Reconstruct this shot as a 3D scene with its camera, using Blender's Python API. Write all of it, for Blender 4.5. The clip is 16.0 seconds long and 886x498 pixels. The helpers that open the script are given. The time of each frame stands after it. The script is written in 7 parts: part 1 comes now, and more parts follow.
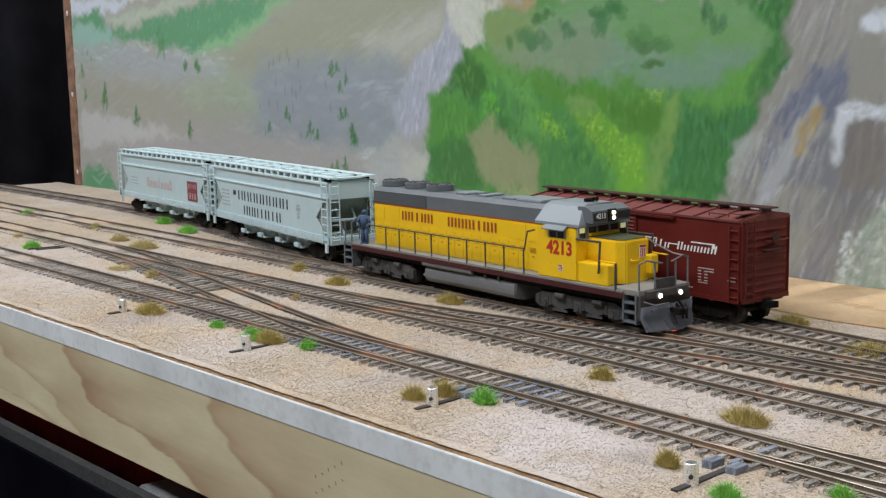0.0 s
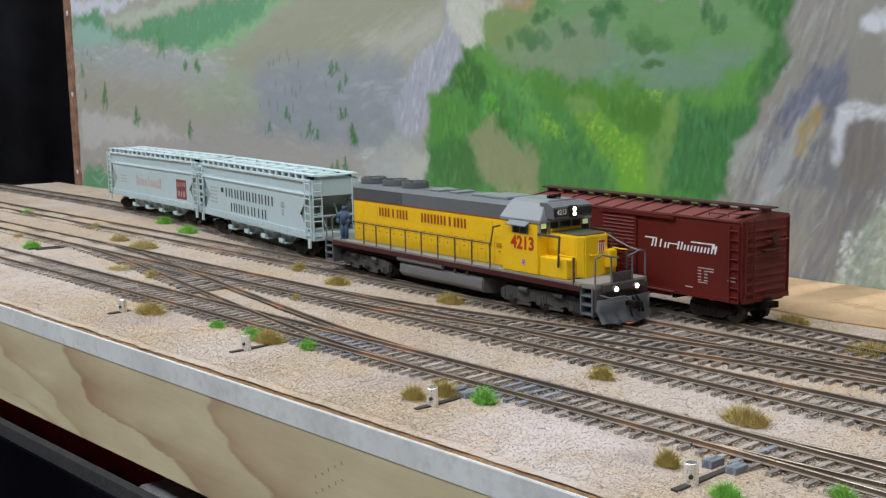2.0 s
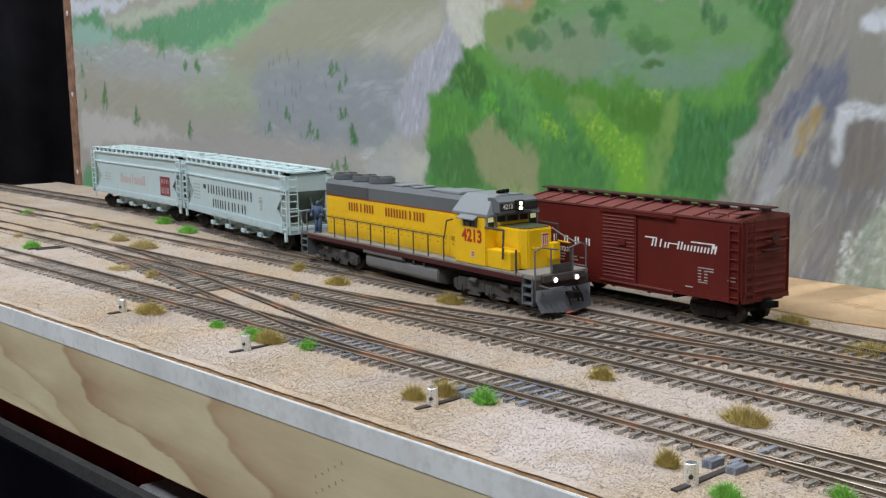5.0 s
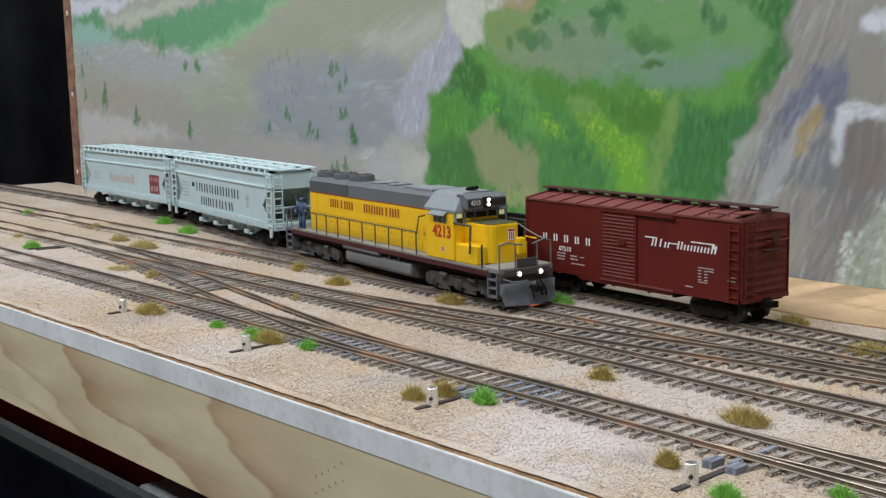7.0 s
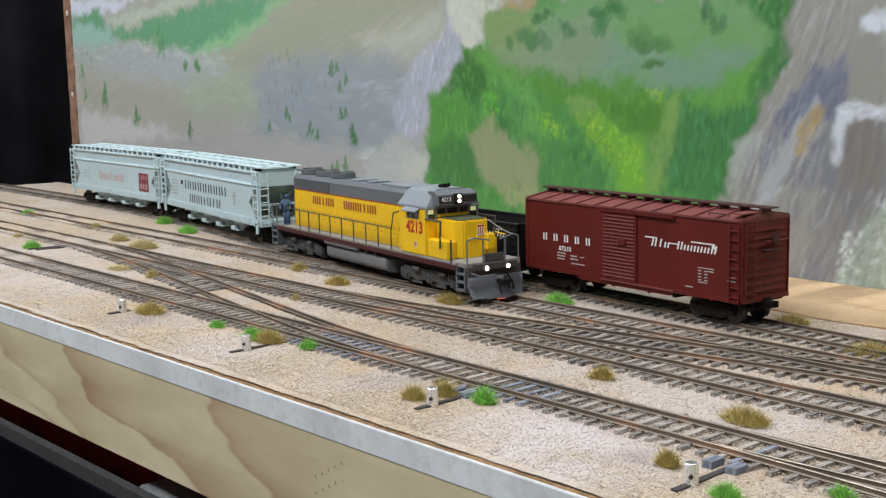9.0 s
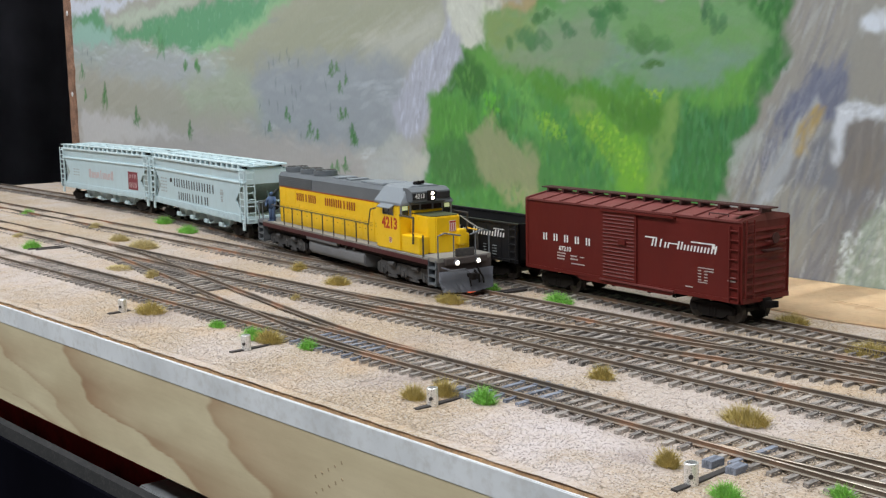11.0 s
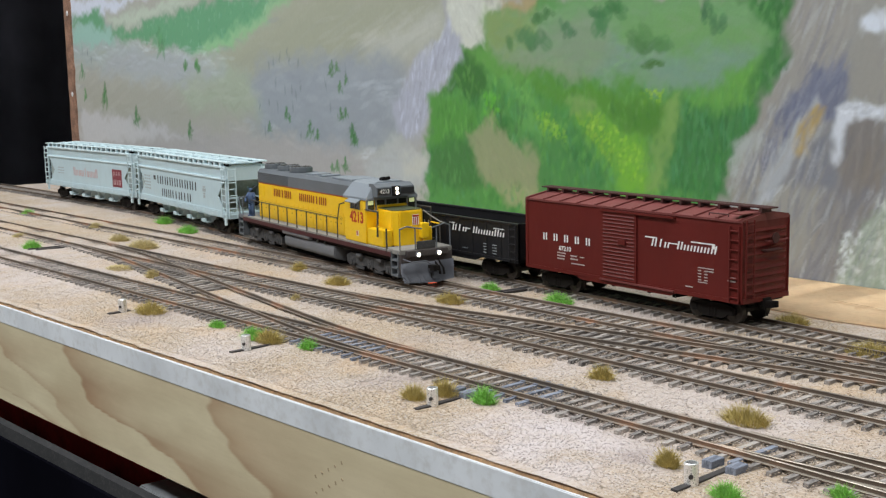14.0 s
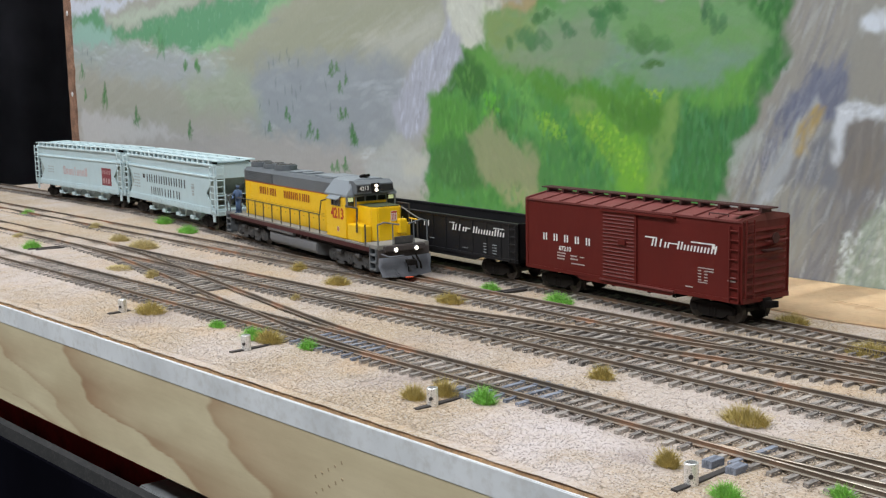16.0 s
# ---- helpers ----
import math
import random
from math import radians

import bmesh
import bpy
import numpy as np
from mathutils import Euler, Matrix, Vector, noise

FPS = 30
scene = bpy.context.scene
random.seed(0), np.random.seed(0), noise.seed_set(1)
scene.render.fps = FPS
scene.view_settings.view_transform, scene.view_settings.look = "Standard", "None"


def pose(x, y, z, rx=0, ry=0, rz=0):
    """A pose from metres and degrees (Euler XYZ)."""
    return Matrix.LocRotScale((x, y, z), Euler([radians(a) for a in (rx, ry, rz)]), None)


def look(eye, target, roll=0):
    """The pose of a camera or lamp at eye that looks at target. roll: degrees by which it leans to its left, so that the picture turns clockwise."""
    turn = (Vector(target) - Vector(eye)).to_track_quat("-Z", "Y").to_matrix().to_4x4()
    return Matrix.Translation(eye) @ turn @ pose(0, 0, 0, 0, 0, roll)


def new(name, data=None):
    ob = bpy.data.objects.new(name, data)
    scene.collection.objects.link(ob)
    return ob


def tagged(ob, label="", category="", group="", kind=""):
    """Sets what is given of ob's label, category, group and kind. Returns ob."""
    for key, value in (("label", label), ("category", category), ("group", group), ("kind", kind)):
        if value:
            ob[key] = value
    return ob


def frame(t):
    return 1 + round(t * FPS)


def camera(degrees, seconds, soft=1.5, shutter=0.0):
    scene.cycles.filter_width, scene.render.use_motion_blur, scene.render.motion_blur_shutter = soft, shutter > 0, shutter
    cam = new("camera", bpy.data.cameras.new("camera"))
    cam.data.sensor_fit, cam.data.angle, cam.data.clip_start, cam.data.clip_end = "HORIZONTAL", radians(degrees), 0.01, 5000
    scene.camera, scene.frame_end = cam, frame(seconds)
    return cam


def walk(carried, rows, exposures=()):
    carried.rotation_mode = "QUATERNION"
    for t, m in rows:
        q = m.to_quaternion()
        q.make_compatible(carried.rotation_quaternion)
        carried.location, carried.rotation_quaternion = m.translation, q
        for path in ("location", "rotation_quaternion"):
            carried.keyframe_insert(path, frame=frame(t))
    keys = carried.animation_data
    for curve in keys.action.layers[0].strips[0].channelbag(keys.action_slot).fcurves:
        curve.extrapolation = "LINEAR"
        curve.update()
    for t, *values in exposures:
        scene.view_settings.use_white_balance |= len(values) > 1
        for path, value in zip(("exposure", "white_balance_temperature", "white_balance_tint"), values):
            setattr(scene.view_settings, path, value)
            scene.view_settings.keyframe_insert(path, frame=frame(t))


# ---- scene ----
# ---- camera ----
EYE = Vector((0.3078, -0.3710, 0.1147))
AIM = Vector((-0.79389, 0.58975, -0.14811))
cam = camera(40.97, 16.0, soft=1.3)
walk(cam, [(0.0, look(EYE, EYE + AIM, -1.19)), (16.0, look(EYE, EYE + AIM, -1.19))],
     exposures=[(0.0, -0.19), (7.1, -0.19), (7.6, -0.11), (8.2, -0.03), (16.0, -0.03)])

# ---- light: a windowless club room with ceiling fittings ----
world = bpy.data.worlds.new("room_dark")
scene.world = world
world.use_nodes = True
world.node_tree.nodes["Background"].inputs[0].default_value = (0.9, 0.95, 1.0, 1)
world.node_tree.nodes["Background"].inputs[1].default_value = 0.05


def ceiling_lamp(x, y, sx, sy, watts, rz=0):
    d = bpy.data.lights.new("ceiling_tube_light", "AREA")
    d.shape, d.size, d.size_y, d.energy, d.color = "RECTANGLE", sx, sy, watts, (0.955, 0.995, 1.03)
    o = new("ceiling_tube_light", d)
    o.matrix_basis = pose(x, y, 1.235, 0, 0, rz)


LAMPS = [(0.2, -0.95, 1.5, 0.3, 23.5), (-1.1, -0.7, 1.5, 0.3, 19.5), (0.10, 0.06, 1.5, 0.3, 11)]
for lamp in LAMPS:
    ceiling_lamp(*lamp)


# ---- materials ----
def material(name):
    m = bpy.data.materials.new(name)
    m.use_nodes = True
    nt = m.node_tree
    return m, nt, nt.nodes, nt.links, nt.nodes["Principled BSDF"]


def coords(nt, scale=(1, 1, 1), kind="Object"):
    c = nt.nodes.new("ShaderNodeTexCoord")
    m = nt.nodes.new("ShaderNodeMapping")
    m.inputs["Scale"].default_value = scale
    nt.links.new(c.outputs[kind], m.inputs[0])
    return m.outputs[0]


def noise_node(nt, vec, scale, detail=4, rough=0.55):
    n = nt.nodes.new("ShaderNodeTexNoise")
    n.inputs["Scale"].default_value, n.inputs["Detail"].default_value, n.inputs["Roughness"].default_value = scale, detail, rough
    nt.links.new(vec, n.inputs["Vector"])
    return n.outputs["Fac"]


def ramp(nt, fac, stops):
    r = nt.nodes.new("ShaderNodeValToRGB")
    e = r.color_ramp.elements
    e[0].position, e[0].color = stops[0][0], (*stops[0][1], 1)
    e[1].position, e[1].color = stops[-1][0], (*stops[-1][1], 1)
    for pos, col in stops[1:-1]:
        k = e.new(pos)
        k.color = (*col, 1)
    nt.links.new(fac, r.inputs[0])
    return r.outputs[0]


def mix(nt, fac, a, b, mode="MIX"):
    n = nt.nodes.new("ShaderNodeMix")
    n.data_type, n.blend_type = "RGBA", mode
    if isinstance(fac, (int, float)):
        n.inputs[0].default_value = fac
    else:
        nt.links.new(fac, n.inputs[0])
    for sock, v in ((n.inputs[6], a), (n.inputs[7], b)):
        if isinstance(v, tuple):
            sock.default_value = (*v, 1)
        else:
            nt.links.new(v, sock)
    return n.outputs[2]


def bump(nt, height, strength, dist):
    b = nt.nodes.new("ShaderNodeBump")
    b.inputs["Strength"].default_value, b.inputs["Distance"].default_value = strength, dist
    nt.links.new(height, b.inputs["Height"])
    nt.links.new(b.outputs[0], nt.nodes["Principled BSDF"].inputs["Normal"])


def scaled(c, k):
    return tuple(min(1, v * k) for v in c)


def paint(name, col, rough=0.5, metal=0.0, grime=0.25, grime_col=(0.08, 0.065, 0.05), vary=0.12, scale=60, bumps=0.15, streak=False):
    """Model paint: a base colour with mottling at two scales, dust and faint relief."""
    m, nt, nodes, links, b = material(name)
    v = coords(nt)
    big = noise_node(nt, v, scale, 3)
    fine = noise_node(nt, coords(nt, (1, 1, 0.25) if streak else (1, 1, 1)), scale * 9, 4)
    base = ramp(nt, big, [(0.3, scaled(col, 1 - vary)), (0.7, scaled(col, 1 + vary))])
    dirt = ramp(nt, fine, [(0.48, (0, 0, 0)), (0.75, (grime, grime, grime))])
    links.new(mix(nt, dirt, base, grime_col), b.inputs["Base Color"])
    r = ramp(nt, fine, [(0.3, (rough - 0.07,) * 3), (0.7, (min(1, rough + 0.1),) * 3)])
    links.new(r, b.inputs["Roughness"])
    b.inputs["Metallic"].default_value = metal
    bump(nt, fine, bumps, 0.0002)
    return m


def glow(name, col, strength):
    m, nt, nodes, links, b = material(name)
    b.inputs["Base Color"].default_value = (*col, 1)
    b.inputs["Emission Color"].default_value = (*col, 1)
    b.inputs["Emission Strength"].default_value = strength
    return m


def spot(nt, v, x, y, radius, amount):
    """A soft-edged blotch round a place on the board, broken up by noise."""
    d = nt.nodes.new("ShaderNodeVectorMath")
    d.operation = "DISTANCE"
    nt.links.new(v, d.inputs[0])
    d.inputs[1].default_value = (x, y, GROUND_Z)
    near = ramp(nt, d.outputs["Value"], [(0.35 * radius, (amount,) * 3), (1.25 * radius, (0, 0, 0))])
    return mix(nt, 1.0, near, ramp(nt, noise_node(nt, v, 75, 4, 0.6), [(0.36, (0.25, 0.25, 0.25)), (0.60, (1, 1, 1))]), "MULTIPLY")


def patchy(nt, grain):
    """Drifts of pale, pink-grey, tan and dirty dark colour laid over the stones."""
    v = coords(nt)
    pale = ramp(nt, noise_node(nt, v, 9, 5, 0.62), [(0.45, (0, 0, 0)), (0.60, (0.55, 0.55, 0.55))])
    col = mix(nt, pale, grain, mix(nt, 0.62, grain, (0.56, 0.515, 0.53)))
    tan = ramp(nt, noise_node(nt, v, 27, 4, 0.6), [(0.50, (0, 0, 0)), (0.66, (0.55, 0.55, 0.55))])
    col = mix(nt, tan, col, mix(nt, 0.5, grain, (0.56, 0.38, 0.22)))
    dark = ramp(nt, noise_node(nt, v, 44, 5, 0.7), [(0.55, (0, 0, 0)), (0.74, (0.6, 0.6, 0.6))])
    col = mix(nt, dark, col, mix(nt, 0.5, grain, (0.26, 0.22, 0.19)))
    for x, y, radius, amount in DUSTY:
        col = mix(nt, spot(nt, v, x, y, radius, amount), col, mix(nt, 0.65, grain, (0.58, 0.53, 0.55)))
    for x, y, radius, amount in STAINED:
        col = mix(nt, spot(nt, v, x, y, radius, amount), col, mix(nt, 0.6, grain, (0.25, 0.215, 0.235)))
    return col


GROUND_Z = -0.0032
DUSTY = [(0.040, -0.125, 0.040, 0.9), (0.016, -0.118, 0.030, 0.8), (0.055, -0.062, 0.035, 0.6), (-0.45, -0.16, 0.14, 0.5), (-0.16, -0.148, 0.03, 0.5)]
STAINED = [(-0.243, -0.147, 0.022, 0.75), (-0.060, -0.122, 0.016, 0.8), (0.062, -0.117, 0.010, 0.7), (-0.100, -0.078, 0.030, 0.35)]


def ground_material():
    m, nt, nodes, links, b = material("ballast_gravel")
    v = coords(nt)
    vor = nodes.new("ShaderNodeTexVoronoi")
    vor.inputs["Scale"].default_value = 1250
    links.new(v, vor.inputs["Vector"])
    sep = nodes.new("ShaderNodeSeparateColor")
    links.new(vor.outputs["Color"], sep.inputs[0])
    grain = ramp(nt, sep.outputs[0], [(0.0, (0.286, 0.218, 0.155)), (0.25, (0.361, 0.281, 0.202)), (0.6, (0.433, 0.344, 0.256)), (0.85, (0.487, 0.412, 0.336)), (1.0, (0.378, 0.328, 0.294))])
    links.new(patchy(nt, grain), b.inputs["Base Color"])
    b.inputs["Roughness"].default_value = 0.95
    b.inputs["Specular IOR Level"].default_value = 0.2
    bump(nt, vor.outputs["Distance"], 0.2, 0.0002)
    return m


def grain_material():
    m, nt, nodes, links, b = material("ballast_grains")
    g = nodes.new("ShaderNodeNewGeometry")
    grain = ramp(nt, g.outputs["Random Per Island"], [(0.0, (0.112, 0.086, 0.065)), (0.045, (0.172, 0.129, 0.090)), (0.075, (0.353, 0.271, 0.189)), (0.5, (0.439, 0.348, 0.254)), (0.8, (0.507, 0.430, 0.344)), (0.94, (0.490, 0.447, 0.413)), (1.0, (0.267, 0.224, 0.194))])
    links.new(patchy(nt, grain), b.inputs["Base Color"])
    b.inputs["Roughness"].default_value = 0.9
    b.inputs["Specular IOR Level"].default_value = 0.25
    return m


def tie_material(name, dark, light):
    m, nt, nodes, links, b = material(name)
    o = nodes.new("ShaderNodeObjectInfo")
    v = coords(nt, (900, 160, 500))
    n = noise_node(nt, v, 1.0, 4, 0.65)
    base = ramp(nt, o.outputs["Random"], [(0.0, dark), (0.55, scaled(dark, 1.5)), (1.0, light)])
    worn = ramp(nt, n, [(0.38, (0, 0, 0)), (0.64, (0.85, 0.85, 0.85))])
    links.new(mix(nt, worn, base, scaled(light, 1.25)), b.inputs["Base Color"])
    b.inputs["Roughness"].default_value = 0.75
    bump(nt, n, 0.4, 0.0002)
    return m


def rail_material():
    m, nt, nodes, links, b = material("weathered_rail")
    v = coords(nt)
    n1, n2 = noise_node(nt, v, 28, 3), noise_node(nt, v, 400, 4)
    rust = ramp(nt, n1, [(0.35, (0.075, 0.058, 0.046)), (0.56, (0.14, 0.095, 0.065)), (0.70, (0.34, 0.16, 0.085))])
    rust = mix(nt, ramp(nt, n2, [(0.4, (0, 0, 0)), (0.8, (0.5, 0.5, 0.5))]), rust, (0.09, 0.075, 0.06))
    g = nodes.new("ShaderNodeNewGeometry")
    s = nodes.new("ShaderNodeSeparateXYZ")
    links.new(g.outputs["True Normal"], s.inputs[0])
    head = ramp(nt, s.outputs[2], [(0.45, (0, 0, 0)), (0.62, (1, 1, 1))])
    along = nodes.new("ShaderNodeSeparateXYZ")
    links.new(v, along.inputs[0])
    # gleam painted on the worn heads, stronger towards +x, broken up by noise
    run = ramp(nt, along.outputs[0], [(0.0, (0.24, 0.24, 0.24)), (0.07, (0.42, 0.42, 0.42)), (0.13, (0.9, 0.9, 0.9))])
    worn_gleam = mix(nt, 1.0, run, ramp(nt, n1, [(0.34, (0.35, 0.35, 0.35)), (0.66, (1, 1, 1))]), "MULTIPLY")
    top = mix(nt, 1.0, head, worn_gleam, "MULTIPLY")
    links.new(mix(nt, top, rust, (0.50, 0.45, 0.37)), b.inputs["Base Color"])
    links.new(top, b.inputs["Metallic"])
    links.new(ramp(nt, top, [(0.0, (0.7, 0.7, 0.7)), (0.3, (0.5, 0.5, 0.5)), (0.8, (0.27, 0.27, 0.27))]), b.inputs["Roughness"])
    return m


def pine_material():
    """Pine veneer: honey tones, the darker tongues laid in by the figure, with fine long grain."""
    m, nt, nodes, links, b = material("pine_veneer")
    fig = nodes.new("ShaderNodeVertexColor")
    fig.layer_name = "figure"
    cloud = noise_node(nt, coords(nt, (9, 1, 26)), 2.0, 4, 0.6)
    pale = ramp(nt, cloud, [(0.35, (0.585, 0.50, 0.325)), (0.65, (0.685, 0.60, 0.405))])
    deep = ramp(nt, cloud, [(0.35, (0.35, 0.215, 0.125)), (0.65, (0.44, 0.295, 0.175))])
    fine = noise_node(nt, coords(nt, (18, 1, 260)), 3, 5, 0.6)
    speck = noise_node(nt, coords(nt), 700, 3, 0.7)
    col = mix(nt, fig.outputs[0], pale, deep)
    col = mix(nt, ramp(nt, fine, [(0.35, (0, 0, 0)), (0.75, (0.16, 0.16, 0.16))]), col, (0.44, 0.33, 0.21))
    col = mix(nt, ramp(nt, speck, [(0.60, (0, 0, 0)), (0.80, (0.22, 0.22, 0.22))]), col, (0.34, 0.25, 0.16))
    links.new(col, b.inputs["Base Color"])
    b.inputs["Roughness"].default_value = 0.55
    bump(nt, fine, 0.12, 0.0004)
    return m


M_GROUND, M_GRAIN, M_RAIL, M_PINE = ground_material(), grain_material(), rail_material(), pine_material()
M_TIE = tie_material("tie_plastic", (0.060, 0.054, 0.052), (0.34, 0.305, 0.275))
M_TIE_BLUE = tie_material("tie_bluish", (0.060, 0.066, 0.086), (0.21, 0.23, 0.28))
M_BLACK = paint("black_cloth", (0.005, 0.005, 0.008), 0.95, 0, 0.0, vary=0.3, scale=12)
M_TRIM = paint("grey_white_trim", (0.68, 0.70, 0.72), 0.6, 0, 0.38, (0.42, 0.39, 0.35), 0.13, 26, 0.4)
M_PLY = paint("plywood_core", (0.50, 0.40, 0.27), 0.7, 0, 0.3, (0.34, 0.25, 0.16), 0.12, 40)
M_STAMP = paint("pressed_wood", (0.36, 0.27, 0.17), 0.7, 0, 0.2, vary=0.1)
M_CORK = paint("board_edge_fibre", (0.50, 0.31, 0.16), 0.95, 0, 0.6, (0.10, 0.06, 0.035), 0.3, 300)
M_TANBOARD = paint("tan_fibre_board", (0.78, 0.58, 0.36), 0.9, 0, 0.3, (0.55, 0.36, 0.19), 0.10, 40)
M_PLYEDGE = paint("brown_panel_edge", (0.27, 0.15, 0.10), 0.85, 0, 0.7, (0.05, 0.03, 0.02), 0.4, 90)
M_WALL = paint("room_wall", (0.35, 0.34, 0.32), 0.9)
M_FLOOR = paint("room_floor", (0.16, 0.15, 0.14), 0.7)
M_CEIL = paint("room_ceiling", (0.75, 0.75, 0.73), 0.9)
M_GREYBAR = paint("dusty_grey_bar", (0.024, 0.024, 0.025), 0.8, 0, 0.5, (0.11, 0.105, 0.10), 0.2, 60)
M_BLACK.node_tree.nodes["Principled BSDF"].inputs["Specular IOR Level"].default_value = 0.0
M_CURTAIN = paint("dark_curtain", (0.14, 0.143, 0.18), 0.95, 0, 0.0, vary=0.25, scale=10)
M_REDDARK = paint("dark_red_cloth", (0.55, 0.03, 0.03), 0.9, 0, 0.2, vary=0.3, scale=30)


# ---- mesh helpers ----
def obj(name, bm, mat, parent=None, label="", smooth=False):
    me = bpy.data.meshes.new(name)
    bm.normal_update()
    bm.to_mesh(me)
    bm.free()
    for k in (mat if isinstance(mat, (list, tuple)) else [mat]):
        me.materials.append(k)
    if smooth:
        for poly in me.polygons:
            poly.use_smooth = True
    o = new(name, me)
    o.parent = parent
    if label:
        o["label"] = label
    return o


def part(name, bm, mat, parent, label="", smooth=False):
    return obj(name, bm, mat, parent, label, smooth)


def box(bm, x0, x1, y0, y1, z0, z1, bevel=0.0, m=None):
    res = bmesh.ops.create_cube(bm, size=1)
    vs = res["verts"]
    t = Matrix.Translation(((x0 + x1) / 2, (y0 + y1) / 2, (z0 + z1) / 2)) @ Matrix.Diagonal((abs(x1 - x0), abs(y1 - y0), abs(z1 - z0), 1))
    bmesh.ops.transform(bm, matrix=(m @ t) if m else t, verts=vs)
    if bevel:
        es = list({e for v in vs for e in v.link_edges})
        bmesh.ops.bevel(bm, geom=es, offset=bevel, segments=2, affect="EDGES", profile=0.6)
    return bm


def boxes(*rows, bevel=0.0):
    bm = bmesh.new()
    for r in rows:
        box(bm, *r, bevel=bevel)
    return bm


def rod(bm, a, b, r, n=8, r2=None):
    a, b = Vector(a), Vector(b)
    d = b - a
    m = Matrix.Translation((a + b) / 2) @ d.to_track_quat("Z", "Y").to_matrix().to_4x4()
    bmesh.ops.create_cone(bm, cap_ends=True, segments=n, radius1=r, radius2=r if r2 is None else r2, depth=d.length, matrix=m)
    return bm


def bent(bm, pts, r, n=6):
    for a, b in zip(pts[:-1], pts[1:]):
        rod(bm, a, b, r, n)
    for p in pts[1:-1]:
        bmesh.ops.create_icosphere(bm, subdivisions=1, radius=r, matrix=Matrix.Translation(p))
    return bm


def prism(bm, outline, axis, a, b):
    """An outline of (u, v) pairs drawn out along an axis from a to b. axis x: (y, z); y: (x, z); z: (x, y)."""
    def at(u, v, w):
        return {"x": (w, u, v), "y": (u, w, v), "z": (u, v, w)}[axis]
    lo = [bm.verts.new(at(u, v, a)) for u, v in outline]
    hi = [bm.verts.new(at(u, v, b)) for u, v in outline]
    k = len(outline)
    fs = [bm.faces.new(lo), bm.faces.new(hi)]
    for i in range(k):
        fs.append(bm.faces.new((lo[i], lo[(i + 1) % k], hi[(i + 1) % k], hi[i])))
    bmesh.ops.recalc_face_normals(bm, faces=fs)
    return bm


def empty(name, label, category, m, group=""):
    o = new(name)
    o.empty_display_size = 0.01
    o.matrix_basis = m
    return tagged(o, label, category, group)


# ---- plan of the layout (metres; rail tops at height 0) ----
def line_a(x): return -0.0933 + 0.0855 * x - 0.0018 * np.clip((x - 0.05) / 0.07, 0, 1.7) ** 2
def line_b(x): return -0.0343 + 0.0805 * x
def line_c(x): return 0.0188 + 0.073 * x
def line_d(x): return 0.055 + 0.0 * x


def ease(u, start, ramp_len, k, total, last=None):
    """Offset of a diverging route after a run u past its start: curve, straight of slope k, curve back."""
    if u <= start:
        return 0.0
    w, last = u - start, last or ramp_len
    run = total / k + (ramp_len + last) / 2
    if w >= run:
        return total
    if w < ramp_len:
        return 0.5 * k * w * w / ramp_len
    if w > run - last:
        q = run - w
        return total - 0.5 * k * q * q / last
    return 0.5 * k * ramp_len + k * (w - ramp_len)


def line_h(x): return line_c(x) + ease(-x, 0.120, 0.166, 0.166, 0.0765, 0.30)
def line_ab(x): return line_b(x) - ease(x, -0.546, 0.16, 0.17, 0.0001 + line_b(-0.03) - line_a(-0.03))
def line_bc(x): return line_b(x) + ease(x, -0.283, 0.16, 0.17, line_c(0.16) - line_b(0.16))
def line_a2(x): return line_a(x) + ease(x, 0.035, 0.2, 0.3, 0.2)


def front_edge(x): return -0.1555 + 0.094 * x
def back_edge(x): return 0.175 + 0.08 * x
LEFT = -1.06


def ground_height(x, y):
    """The gravel's own swell, with drifts that half bury the ties of the far yard."""
    off = min(abs(y - line_a(x)), abs(y - line_b(x)), abs(y - line_c(x)))
    drift = 0.0019 * min(1, max(0, (-0.30 - x) / 0.22)) * min(1, max(0, (0.0165 - off) / 0.004)) * (0.75 + 0.6 * noise.noise((x * 26, y * 60, 8)))
    return GROUND_Z + drift + 0.0005 * noise.noise((x * 40, y * 40, 0)) + 0.0003 * noise.noise((x * 160, y * 160, 3))


# ---- room ----
def room():
    for name, d in (("floor", (-2.6, 2.4, -2.6, 1.5, -1.1, -1.05)), ("ceiling", (-2.6, 2.4, -2.6, 1.5, 1.25, 1.3)),
                    ("wall_north", (-2.6, 2.4, 1.45, 1.5, -1.05, 1.25)), ("wall_south", (-2.6, 2.4, -2.6, -2.55, -1.05, 1.25)),
                    ("wall_west", (-2.6, -2.55, -2.55, 1.45, -1.05, 1.25)), ("wall_east", (2.35, 2.4, -2.55, 1.45, -1.05, 1.25))):
        o = obj(name, boxes(d), {"floor": M_FLOOR, "ceiling": M_CEIL}.get(name, M_WALL))
        tagged(o, "plain room " + name.split("_")[0], name.split("_")[0], kind="structure")


room()


def curtain():
    bm = bmesh.new()
    n = 90
    rows = []
    for z in (-1.0, 1.2):
        rows.append([bm.verts.new((-1.62 + 0.03 * math.sin(i * 0.9) + 0.012 * math.sin(i * 2.3), -1.1 + i * 0.027, z)) for i in range(n)])
    for i in range(n - 1):
        bm.faces.new((rows[0][i], rows[0][i + 1], rows[1][i + 1], rows[1][i]))
    bmesh.ops.solidify(bm, geom=bm.faces[:], thickness=0.004)
    tagged(obj("curtain", bm, M_CURTAIN, smooth=True), "black cloth curtain hanging beside the layout", "curtain")


